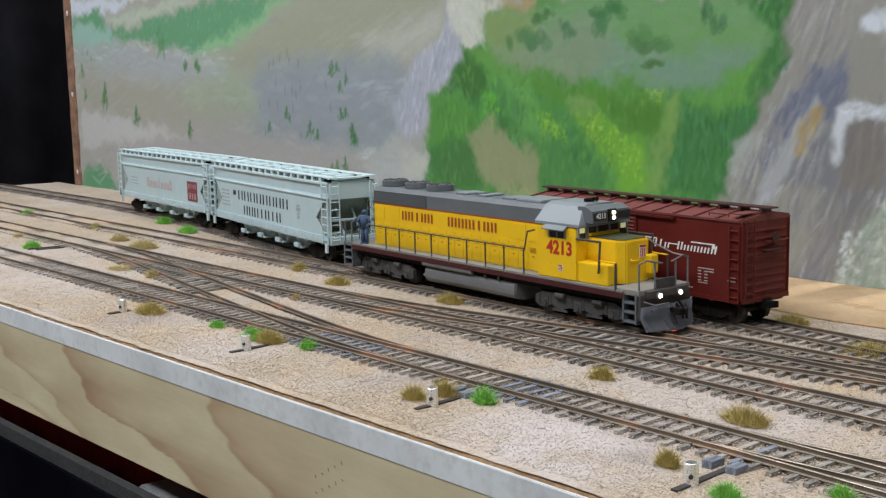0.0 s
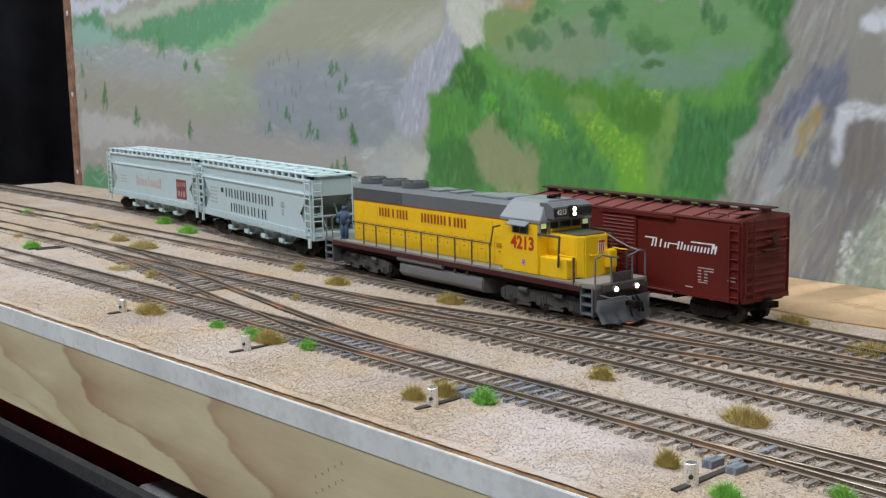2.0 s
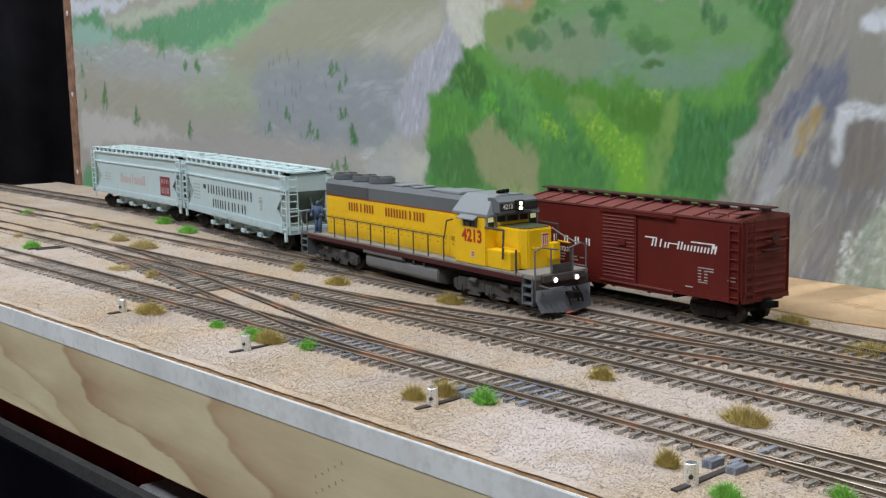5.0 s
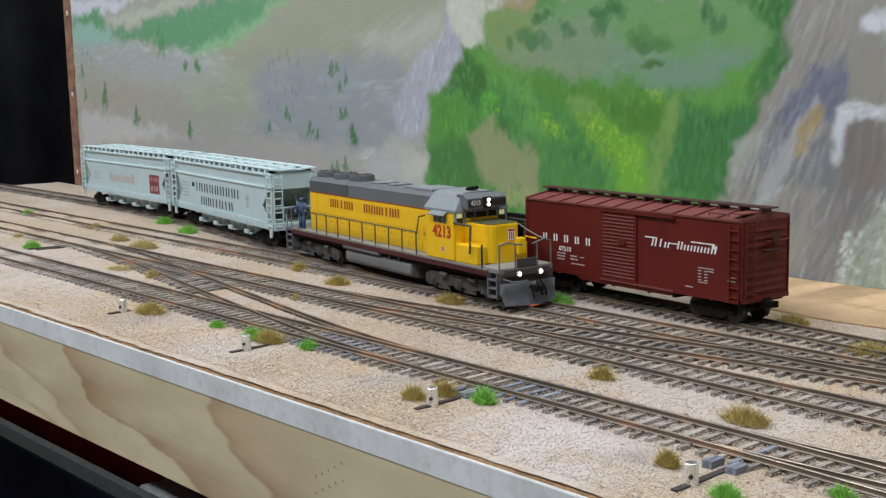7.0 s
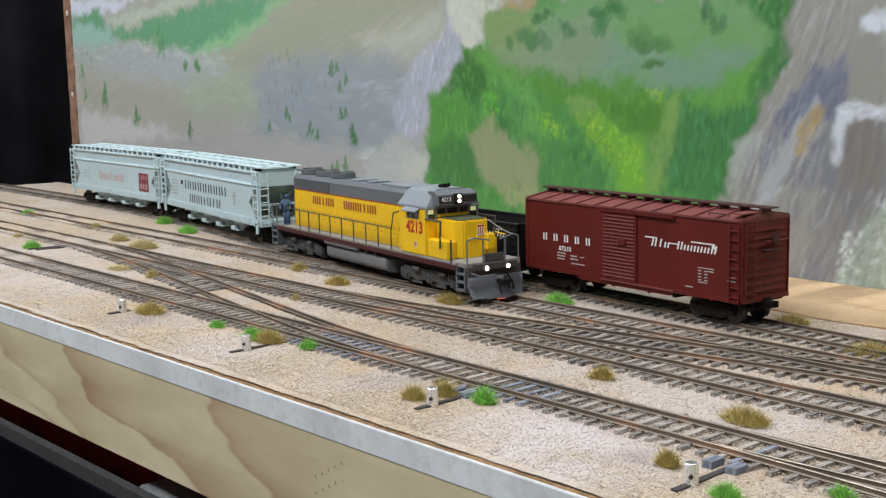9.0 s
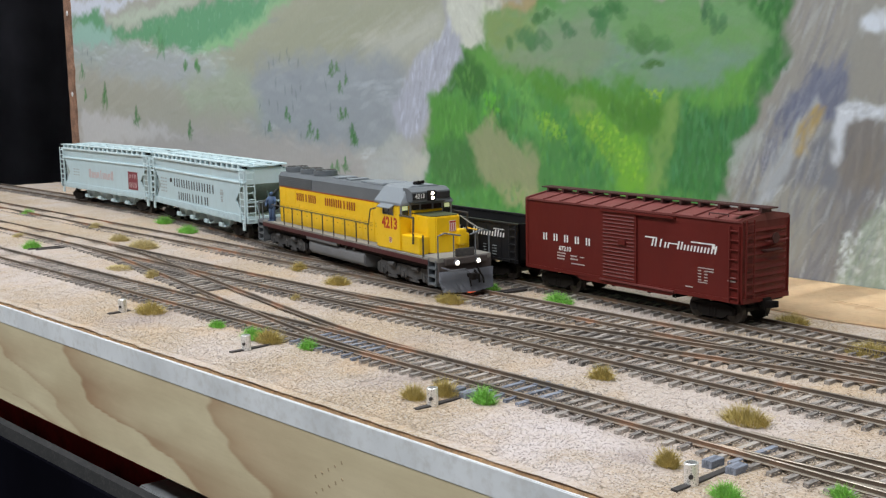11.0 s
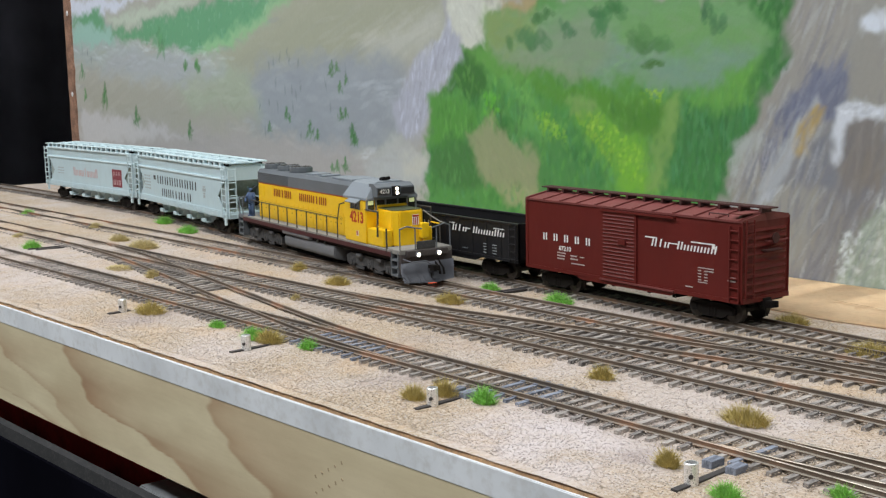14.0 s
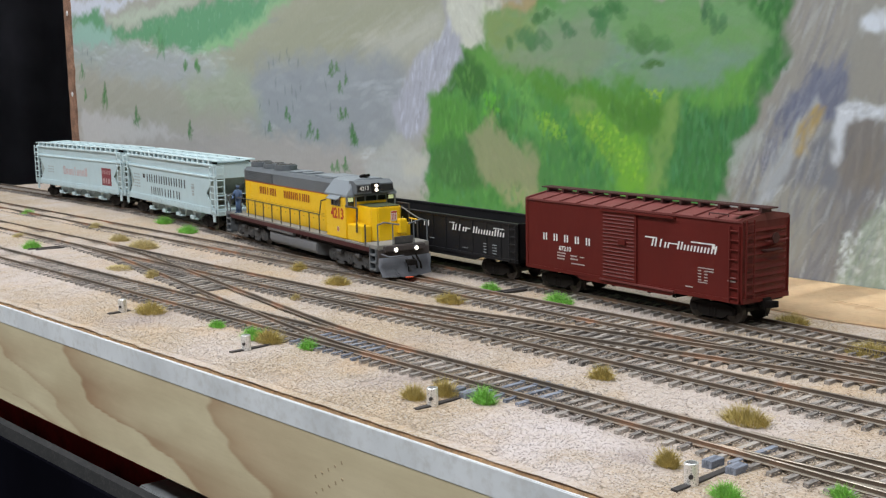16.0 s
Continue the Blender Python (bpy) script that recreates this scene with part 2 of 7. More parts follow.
curtain()


def baseboard_module():
    """The tabletop, its fascia and the backdrop panel."""
    bm = bmesh.new()
    n, k = 420, 130
    x0, x1 = LEFT, 0.62
    grid = []
    for i in range(n + 1):
        x = x0 + (x1 - x0) * i / n
        a, b = front_edge(x) - 0.0003 + 0.0010 * noise.noise((x * 90, 1, 0)) + 0.0006 * noise.noise((x * 300, 5, 0)), back_edge(x)
        col = []
        for j in range(k + 1):
            y = a + (b - a) * j / k
            col.append(bm.verts.new((x, y, ground_height(x, y))))
        grid.append(col)
    for i in range(n):
        for j in range(k):
            bm.faces.new((grid[i][j], grid[i + 1][j], grid[i + 1][j + 1], grid[i][j + 1]))
    ground = obj("ground", bm, M_GROUND, smooth=True)
    tagged(ground, "tan gravel ballast spread over the layout board", "ground", kind="structure")
    # fibre board under the gravel, its ragged edge showing
    bm = bmesh.new()
    prism(bm, [(x0, front_edge(x0)), (x1, front_edge(x1)), (x1, back_edge(x1)), (x0 - 0.055, 0.02), (x0 - 0.06, front_edge(x0))], "z", -0.0128, GROUND_Z - 0.0007)
    tagged(obj("layout_board", bm, M_CORK), "brown fibre layout board with a ragged edge", "board", kind="structure")
    return x0, x1


X0, X1 = baseboard_module()


def strip(x0, x1, near, far, z0, z1):
    """A board along the front edge, between two distances behind it."""
    return prism(bmesh.new(), [(x0, front_edge(x0) + near), (x1, front_edge(x1) + near), (x1, front_edge(x1) + far), (x0, front_edge(x0) + far)], "z", z0, z1)


def fascia_figure():
    """Face veneer of the fascia: long tongues of darker wood, each with a sharp edge that fades to one side."""
    xs, zs = np.linspace(-0.40, 0.20, 420), np.linspace(-0.0586, -0.0144, 60)
    X, Z = np.meshgrid(xs, zs, indexing="ij")
    wob = 0.0022 * np.sin(Z * 420 + 1) + 0.0013 * np.sin(Z * 990 + X * 60) + 0.002 * np.sin(X * 70)
    dark = np.zeros(X.shape)
    for edge, depth, reach in ((((-0.254, -0.0560), (-0.270, -0.0504), (-0.282, -0.0425), (-0.308, -0.0370), (-0.338, -0.0330), (-0.372, -0.0140)), 0.75, 0.020),
                               (((-0.140, -0.0583), (-0.158, -0.0489), (-0.1775, -0.0470), (-0.190, -0.0430), (-0.2145, -0.0420), (-0.237, -0.0395), (-0.253, -0.0257), (-0.2675, -0.0138)), 0.95, 0.042),
                               (((-0.066, -0.0586), (-0.0865, -0.0456), (-0.0902, -0.0431), (-0.1076, -0.0346), (-0.1235, -0.0240), (-0.127, -0.0150)), 0.9, 0.034),
                               (((-0.285, -0.0586), (-0.311, -0.0533), (-0.349, -0.0520), (-0.39, -0.0500)), 0.6, 0.018)):
        e = np.array(edge)
        d = X - np.interp(Z, e[:, 1], e[:, 0]) - wob
        up = np.clip(d / 0.0035 + 0.5, 0, 1)
        dark = np.maximum(dark, depth * up * np.exp(-np.maximum(d, 0) / reach))
    dark += 0.10 * np.sin(X * 55 + 2.2 * np.sin(Z * 120)) * np.clip((X + 0.05) / -0.2, 0, 1) + 0.05 * np.sin(X * 23 + Z * 150)
    n, k = X.shape
    me, bm = bpy.data.meshes.new("fascia_veneer"), bmesh.new()
    grid = [[bm.verts.new((X[i, j], front_edge(X[i, j]) - 0.0012, Z[i, j])) for j in range(k)] for i in range(n)]
    for i in range(n - 1):
        for j in range(k - 1):
            bm.faces.new((grid[i][j], grid[i + 1][j], grid[i + 1][j + 1], grid[i][j + 1]))
    bm.to_mesh(me)
    bm.free()
    at = me.color_attributes.new("figure", "FLOAT_COLOR", "POINT")
    v = np.clip(dark, 0, 1).ravel()
    at.data.foreach_set("color", np.stack([v, v, v, np.ones(len(v))], 1).ravel())
    me.materials.append(M_PINE)
    return tagged(new("fascia_veneer", me), "pale pine veneer with dark tongues of grain", "panel", kind="structure")


def fascia():
    bm = strip(X0 - 0.05, X1, -0.0015, -0.0002, -0.0144, -0.0047)
    bmesh.ops.bevel(bm, geom=bm.edges[:], offset=0.0003, segments=2, affect="EDGES")
    tagged(obj("edge_trim", bm, M_TRIM), "grey-white painted edging strip with scuffs", "trim", kind="structure")
    tagged(obj("fascia_panel", strip(X0 - 0.05, X1, -0.0008, 0.012, -0.0586, -0.0144), M_PLY), "pine plywood fascia panel", "panel", kind="structure")
    veneer = fascia_figure()
    # stamped marks, pressed into the wood and not legible
    for row in range(2):
        for k in range(5):
            x, z = -0.0545 + 0.0040 * k, -0.0365 + 0.0022 * k + 0.0062 * row
            bm = bmesh.new()
            box(bm, -0.0006, 0.0006, -0.0001, 0.0001, -0.0003, 0.0003)
            o = part("stamped_mark", bm, M_STAMP, veneer)
            o.matrix_basis = pose(x, front_edge(x) - 0.00125, z, 0, 25 + 40 * ((k + row) % 2), 5)
    tagged(obj("lower_bar", strip(X0, X1, -0.002, 0.003, -0.0800, -0.0728), M_GREYBAR), "dusty dark grey bar below the fascia", "bar")
    tagged(obj("under_cloth", strip(X0, X1, 0.022, 0.026, -0.9, -0.0128), M_REDDARK), "dark red cloth in the shade under the layout", "cloth")
    tagged(obj("skirt_cloth", strip(X0, X1, -0.004, 0.002, -1.05, -0.0800), M_BLACK), "black cloth skirt hanging below the layout", "cloth")


fascia()


def shelf():
    bm = strip(-0.202, 0.10, 0.0035, 0.021, -0.0760, -0.0722)
    bmesh.ops.bevel(bm, geom=bm.edges[:], offset=0.0006, segments=2, affect="EDGES")
    tagged(obj("shelf_plank", bm, M_SHELF), "grey painted plank in the gap below the fascia", "plank")
    # dull fixings hanging in the gap
    for x, dz, q in ((-0.262, 0.0, 0.0016), (-0.243, -0.001, 0.0013), (-0.228, 0.001, 0.0011)):
        root = empty("clip_bolt", "dull grey bolt under the layout", "bolt", pose(x, front_edge(x) + 0.0205, -0.0680 + dz), "bolts under the layout")
        part("shank", rod(bmesh.new(), (0, -0.0030, 0), (0, 0.0020, 0), q * 0.5, 10), M_SHELF, root)
        part("head", rod(bmesh.new(), (0, -0.0045, 0), (0, -0.0030, 0), q, 6), M_SHELF, root)


M_SHELF = paint("grey_plank", (0.26, 0.27, 0.28), 0.7, 0, 0.5, (0.12, 0.11, 0.10), 0.15, 40)
shelf()


# ---- backdrop: a landscape painted on the panel ----
def backdrop():
    bm = bmesh.new()
    prism(bm, [(-0.995, back_edge(-0.995) + 0.001), (0.62, back_edge(0.62) + 0.001), (0.62, back_edge(0.62) + 0.011), (-0.995, back_edge(-0.995) + 0.011)], "z", -0.006, 0.62)
    tagged(obj("backdrop_panel", bm, M_PLYEDGE), "plywood backdrop panel with a raw brown edge", "panel", kind="structure")
    xs = np.concatenate([np.linspace(-995, 10, 960), np.linspace(14, 620, 60)])
    zs = np.concatenate([np.linspace(-6, 212, 208), np.linspace(216, 620, 50)])
    X, Z = np.meshgrid(xs, zs, indexing="ij")
    rng = np.random.default_rng(7)
    # slow wobble that roughens every painted edge
    WX = sum(a * np.sin(X / p + q + 1.7 * np.sin(Z / r)) for a, p, q, r in ((2.2, 9.0, 0.3, 14.0), (1.2, 3.7, 2.0, 5.0), (0.7, 1.6, 4.0, 2.2)))
    WZ = sum(a * np.sin(Z / p + q + 1.9 * np.sin(X / r)) for a, p, q, r in ((2.0, 8.0, 1.3, 12.0), (1.1, 3.1, 0.4, 4.4), (0.7, 1.4, 2.6, 2.0)))
    C = np.empty(X.shape + (3,))

    def linear(col):
        v = np.asarray(col) / 255.0
        return np.where(v < 0.04045, v / 12.92, ((v + 0.055) / 1.055) ** 2.4) * PAINT_GAIN

    C[:] = linear((168, 163, 154))

    def inside(poly, px, pz):
        hit = np.zeros(px.shape, bool)
        for (x0, z0), (x1, z1) in zip(poly, poly[1:] + poly[:1]):
            if z0 != z1:
                hit ^= ((z0 > pz) != (z1 > pz)) & (px < (x1 - x0) * (pz - z0) / (z1 - z0) + x0)
        return hit

    def field(poly, col, soft):
        px, pz = X + WX * min(1.5, soft / 4), Z + WZ * min(1.5, soft / 4)
        d = np.full(X.shape, 1e9)
        for (x0, z0), (x1, z1) in zip(poly, poly[1:] + poly[:1]):
            ex, ez = x1 - x0, z1 - z0
            t = np.clip(((px - x0) * ex + (pz - z0) * ez) / max(1e-6, ex * ex + ez * ez), 0, 1)
            d = np.minimum(d, np.hypot(px - x0 - t * ex, pz - z0 - t * ez))
        d = np.where(inside(poly, px, pz), d, -d)
        a = np.clip(d / soft * 0.5 + 0.5, 0, 1)[..., None]
        a = a * a * (3 - 2 * a)
        C[:] = C * (1 - a) + linear(col) * a

    def dab(x, z, half_len, half_wid, ang, col, alpha, taper=0.5):
        i0, i1 = np.searchsorted(xs, (x - half_len - 3, x + half_len + 3))
        j0, j1 = np.searchsorted(zs, (z - half_len - 3, z + half_len + 3))
        if i1 - i0 < 1 or j1 - j0 < 1:
            return
        dx, dz = X[i0:i1, j0:j1] - x, Z[i0:i1, j0:j1] - z
        ca, sa = math.cos(ang), math.sin(ang)
        u, v = (dx * ca + dz * sa) / half_len, (-dx * sa + dz * ca)
        bristle = 0.75 + 0.25 * np.sin(v * 5.1 + x) * np.sin(u * 3 + z)
        v = v / (half_wid * (1 - taper * np.clip(u, -1, 1) ** 2))
        a = np.clip(1.6 * (1 - u * u - v * v), 0, 1) * alpha * bristle
        C[i0:i1, j0:j1] = C[i0:i1, j0:j1] * (1 - a[..., None]) + linear(col) * a[..., None]

    def strokes(poly, count, length, width, angle, jitter, alpha, cols):
        lo, hi = np.min(poly, axis=0), np.max(poly, axis=0)
        done = 0
        for _ in range(count * 6):
            x, z = rng.uniform(lo[0], hi[0]), rng.uniform(lo[1], hi[1])
            if not inside(poly, np.array([x]), np.array([z]))[0]:
                continue
            k = np.array(cols[rng.integers(len(cols))]) * rng.uniform(0.94, 1.06)
            dab(x, z, length * rng.uniform(0.45, 1.15) / 2, width * rng.uniform(0.5, 1.2) / 2 + 0.4, math.radians(angle + rng.normal(0, jitter)), np.clip(k, 0, 255), alpha * rng.uniform(0.6, 1.3))
            done += 1
            if done >= count:
                break

    def conifer(x, z, h, col):
        for k in range(11):
            f = k / 10
            w = (1 - f) ** 0.85 * h * 0.46 + 0.7
            for _ in range(2):
                dab(x + rng.normal(0, w * 0.38), z + f * h, w * 0.9, h * 0.085 + 0.4, math.radians(rng.normal(70, 40)), np.clip(np.array(col) * rng.uniform(0.9, 1.12), 0, 255), 0.55)

    def daub(x, z, hw, hh, col, alpha):
        for _ in range(9):
            dab(x + rng.normal(0, hw * 0.4), z + rng.normal(0, hh * 0.4), max(1.2, hh * 0.7), max(0.7, hw * 0.5), math.radians(90 + rng.normal(0, 18)), np.array(col) * rng.uniform(0.92, 1.08), alpha * 0.6)

    field([(-1011, 204), (-819, 193), (-920, 179), (-1016, 172)], (206, 206, 218), 6)  # sky haze
    field([(-1015, 177), (-933, 181), (-890, 159), (-825, 140), (-747, 135), (-740, 102), (-1022, 134)], (163, 168, 165), 10)  # pale hill
    field([(-1004, 175), (-960, 185), (-926, 184), (-909, 162), (-858, 165), (-775, 175), (-672, 184), (-582, 179), (-636, 158), (-675, 143), (-726, 137), (-790, 141), (-812, 150), (-897, 155), (-962, 168)], (104, 154, 116), 6)  # green band
    field([(-586, 179), (-558, 178), (-656, 142), (-706, 134), (-731, 138), (-646, 158)], (142, 184, 136), 7)  # light green edge
    field([(-911, 175), (-844, 181), (-742, 188), (-711, 187), (-786, 175), (-889, 165)], (182, 188, 172), 5)  # pale lens
    field([(-562, 178), (-371, 166), (-377, 141), (-409, 126), (-476, 131), (-553, 127), (-650, 112), (-681, 132)], (166, 163, 144), 12)  # beige slope
    field([(-658, 119), (-537, 131), (-435, 122), (-434, 65), (-511, 45), (-618, 55), (-652, 82)], (148, 151, 155), 16)  # grey slope
    field([(-1031, 80), (-787, 68), (-608, 63), (-480, 56), (-481, 40), (-594, 12), (-1046, -17)], (167, 160, 156), 10)  # lavender foot
    field([(-988, 16), (-929, 20), (-893, -7), (-1004, -14)], (92, 143, 105), 8)  # green foot
    field([(-748, 123), (-677, 127), (-619, 99), (-634, 82), (-701, 84), (-740, 99)], (162, 172, 150), 12)  # green tint
    field([(-488, 56), (-438, 67), (-399, 48), (-398, 27), (-482, 28)], (184, 185, 178), 8)  # pale mound
    field([(-378, 167), (-314, 163), (-335, 153), (-343, 142), (-331, 127), (-363, 132), (-371, 149)], (206, 203, 190), 5)  # cream ridge
    field([(-347, 127), (-343, 151), (-320, 156), (-283, 161), (-95, 150), (-99, 120), (-115, 88), (-134, 69), (-146, 29), (-295, 2), (-414, -8), (-400, 27), (-410, 51), (-391, 89), (-372, 113), (-361, 131)], (84, 142, 70), 4)  # green hill
    field([(-342, 152), (-288, 152), (-263, 160), (-122, 152), (-111, 134), (-116, 116), (-142, 107), (-173, 99), (-216, 104), (-288, 113), (-326, 126)], (116, 156, 104), 6)  # meadow
    field([(-342, 153), (-296, 153), (-283, 138), (-299, 124), (-332, 126)], (134, 160, 102), 7)  # olive
    field([(-283, 138), (-216, 135), (-178, 123), (-123, 119), (-134, 110), (-182, 104), (-239, 112), (-288, 120)], (124, 150, 128), 8)  # grey meadow
    field([(-182, 147), (-139, 148), (-116, 132), (-120, 121), (-158, 125), (-182, 134)], (112, 155, 108), 8)  # meadow top
    field([(-333, 92), (-315, 80), (-308, 48), (-327, 51), (-337, 70)], (58, 112, 52), 7)  # mass a
    field([(-271, 74), (-249, 69), (-228, 41), (-259, 34), (-274, 49)], (60, 120, 66), 9)  # mass b
    field([(-365, 118), (-340, 121), (-336, 105), (-355, 95), (-372, 101)], (50, 104, 50), 7)  # mass c
    field([(-186, 79), (-155, 91), (-149, 46), (-188, 42)], (58, 122, 58), 12)  # mass d
    field([(-392, 73), (-373, 85), (-359, 61), (-374, 32), (-393, 35)], (60, 116, 58), 8)  # mass e
    field([(-323, 120), (-291, 112), (-289, 90), (-312, 99), (-331, 113)], (110, 166, 84), 8)  # glade a
    field([(-313, 95), (-284, 84), (-281, 66), (-302, 71)], (104, 160, 84), 7)  # glade b
    field([(-244, 105), (-207, 99), (-173, 96), (-182, 84), (-216, 82)], (92, 148, 66), 9)  # glade c
    field([(-157, 101), (-123, 110), (-134, 91), (-153, 83)], (98, 156, 72), 8)  # glade d
    field([(-210, 77), (-190, 74), (-192, 40), (-203, 39)], (112, 164, 66), 6)  # glade e
    field([(-384, 105), (-363, 101), (-367, 79), (-388, 79)], (98, 156, 82), 6)  # glade f
    field([(-120, 152), (-94, 150), (-98, 122), (-119, 82), (-145, 39), (-152, 35), (-137, 75), (-107, 116), (-117, 141)], (52, 112, 58), 5)  # dark rim
    field([(-352, 72), (-332, 85), (-315, 71), (-292, 56), (-283, 38), (-295, 20), (-318, 24), (-339, 42), (-351, 61)], (152, 158, 114), 4)  # tan patch
    field([(-94, 150), (-24, 146), (-18, -8), (-143, -25), (-148, 34), (-119, 76), (-100, 116)], (151, 147, 142), 3)  # rock
    field([(-70, 120), (-60, 109), (-68, 93), (-79, 81), (-84, 87), (-99, 69), (-115, 54), (-117, 65), (-86, 110)], (104, 108, 136), 6)  # rock shade
    field([(-64, 87), (-22, 85), (-20, 50), (-53, 25), (-71, 3), (-78, -7), (-95, -9), (-78, 44)], (127, 124, 128), 5)  # rock dark
    field([(-21, 62), (-18, -8), (-74, -11), (-62, 16), (-52, 33)], (163, 172, 158), 4)  # pale scree
    # brushwork
    strokes([(-1017, 165), (-747, 134), (-583, 167), (-377, 165), (-424, 68), (-482, 26), (-1045, -7)], 700, 28, 4.6, 5, 11, 0.24, [(186, 186, 182), (146, 146, 148), (158, 158, 140), (198, 197, 196), (136, 141, 150)])  # left slopes
    strokes([(-650, 112), (-435, 122), (-438, 63), (-542, 46), (-653, 72)], 150, 22, 7, 8, 16, 0.28, [(160, 164, 172), (136, 142, 152), (178, 180, 184)])  # cloudy blue
    strokes([(-1007, 155), (-747, 136), (-749, 118), (-1010, 137)], 60, 26, 3.5, -6, 14, 0.35, [(192, 196, 198), (160, 166, 168)])  # pale drift
    strokes([(-562, 175), (-377, 165), (-383, 141), (-476, 131), (-650, 112)], 160, 34, 3.2, 24, 10, 0.22, [(180, 176, 160), (150, 150, 128), (172, 165, 140)])  # beige streaks
    strokes([(-909, 162), (-775, 175), (-672, 182), (-582, 177), (-675, 143), (-790, 141)], 150, 7, 2.2, 78, 14, 0.42, [(84, 140, 96), (128, 172, 132), (96, 150, 120), (140, 180, 150)])  # green band strokes
    strokes([(-380, 159), (-367, 149), (-362, 128), (-372, 113), (-391, 95), (-403, 77), (-423, 64), (-437, 74), (-426, 106), (-412, 124), (-383, 137)], 150, 15, 3.2, 80, 14, 0.5, [(198, 199, 212), (150, 150, 170), (182, 182, 198), (214, 214, 226), (128, 128, 148)])  # scree grey
    strokes([(-380, 155), (-371, 147), (-377, 135), (-406, 120), (-422, 93), (-429, 72), (-434, 78), (-421, 110), (-406, 128), (-382, 138)], 50, 15, 3.0, 76, 12, 0.6, [(222, 222, 232), (208, 210, 222)])  # scree white
    strokes([(-377, 165), (-325, 162), (-342, 151), (-337, 132), (-363, 133)], 60, 14, 1.8, 118, 14, 0.5, [(222, 220, 208), (196, 192, 180), (180, 178, 172)])  # cream strokes
    strokes([(-347, 127), (-331, 124), (-288, 113), (-216, 104), (-153, 104), (-116, 116), (-105, 119), (-119, 82), (-148, 36), (-295, 10), (-410, 0), (-410, 51), (-391, 89), (-363, 129)], 1300, 10, 3.4, 90, 22, 0.42, [(58, 118, 54), (100, 158, 76), (74, 136, 80), (118, 170, 80), (46, 102, 50), (88, 150, 92), (66, 128, 66), (96, 156, 104)])  # green all
    strokes([(-198, 67), (-153, 88), (-123, 88), (-148, 36), (-198, 39)], 260, 12, 2.2, 92, 12, 0.5, [(46, 112, 58), (60, 128, 70), (86, 148, 90), (58, 118, 60)])  # green lower right
    strokes([(-398, 68), (-372, 113), (-348, 125), (-326, 97), (-316, 63), (-351, 30), (-399, 31)], 130, 11, 2.6, 88, 20, 0.45, [(48, 104, 50), (58, 118, 56), (96, 156, 100)])  # green dark left
    strokes([(-342, 152), (-288, 152), (-124, 150), (-111, 134), (-142, 107), (-216, 104), (-326, 126)], 320, 16, 3.2, 5, 25, 0.28, [(126, 164, 114), (100, 146, 96), (136, 160, 132), (112, 158, 96)])  # meadow strokes
    strokes([(-261, 92), (-235, 87), (-198, 66), (-199, 37), (-221, 52), (-244, 73)], 130, 6, 2.2, 80, 25, 0.6, [(140, 182, 52), (120, 168, 54), (158, 190, 64), (104, 156, 56)])  # yellow slope
    strokes([(-295, 88), (-276, 85), (-261, 67), (-279, 66)], 60, 6, 2.0, 80, 25, 0.6, [(130, 176, 56), (112, 166, 60)])  # yellow slope b
    strokes([(-340, 101), (-323, 99), (-326, 86), (-339, 84)], 40, 6, 2, 88, 12, 0.6, [(104, 176, 62), (88, 160, 60)])  # bright tuft
    strokes([(-204, 102), (-184, 101), (-186, 89), (-201, 89)], 45, 3.5, 2.2, 60, 60, 0.7, [(160, 196, 56), (140, 182, 50), (120, 166, 50)])  # yellow bush
    strokes([(-119, 150), (-95, 149), (-99, 122), (-123, 79), (-145, 43), (-134, 79), (-109, 119)], 200, 9, 2.2, 84, 18, 0.55, [(40, 98, 50), (70, 132, 72), (56, 118, 60), (92, 150, 84)])  # rim strokes
    strokes([(-351, 70), (-332, 83), (-292, 55), (-287, 34), (-316, 26)], 70, 12, 2.5, 140, 20, 0.4, [(166, 168, 128), (140, 150, 104), (158, 156, 118)])  # tan strokes
    strokes([(-94, 149), (-36, 145), (-30, -8), (-136, -23), (-141, 36), (-117, 76), (-100, 116)], 620, 26, 2.3, 68, 10, 0.36, [(170, 168, 168), (128, 126, 134), (152, 142, 128), (186, 186, 190), (112, 114, 130), (146, 140, 130)])  # rock strokes
    strokes([(-100, 119), (-95, 119), (-112, 82), (-122, 57), (-117, 79)], 60, 12, 2.2, 64, 8, 0.5, [(190, 190, 192), (176, 176, 180)])  # rock light rim
    strokes([(-134, 74), (-119, 77), (-126, 66), (-137, 41)], 40, 8, 2.5, 70, 20, 0.6, [(180, 182, 182), (164, 170, 166)])  # rim fringe rock
    strokes([(-44, 52), (-30, -8), (-71, -8), (-60, 16)], 140, 9, 2.2, 50, 40, 0.5, [(190, 196, 186), (150, 160, 144), (206, 208, 206), (140, 152, 132)])  # scree strokes
    strokes([(-64, 27), (-53, 28), (-59, 15), (-65, -1), (-68, 8)], 60, 5, 1.8, 70, 50, 0.7, [(214, 216, 218), (200, 204, 206)])  # white splash
    strokes([(-70, 89), (-63, 93), (-34, 93), (-33, 86), (-63, 88), (-68, 65)], 60, 9, 1.8, 20, 40, 0.6, [(220, 220, 228), (190, 190, 198)])  # ledge strokes
    strokes([(-72, 117), (-62, 109), (-68, 93), (-97, 70), (-115, 57), (-86, 110)], 100, 18, 2.2, 66, 10, 0.5, [(92, 96, 124), (118, 122, 146), (134, 136, 150)])  # shade strokes
    # lights laid on last
    field([(-258, 92), (-235, 85), (-201, 66), (-201, 39), (-221, 52), (-244, 73)], (108, 162, 62), 8)  # yellow soft
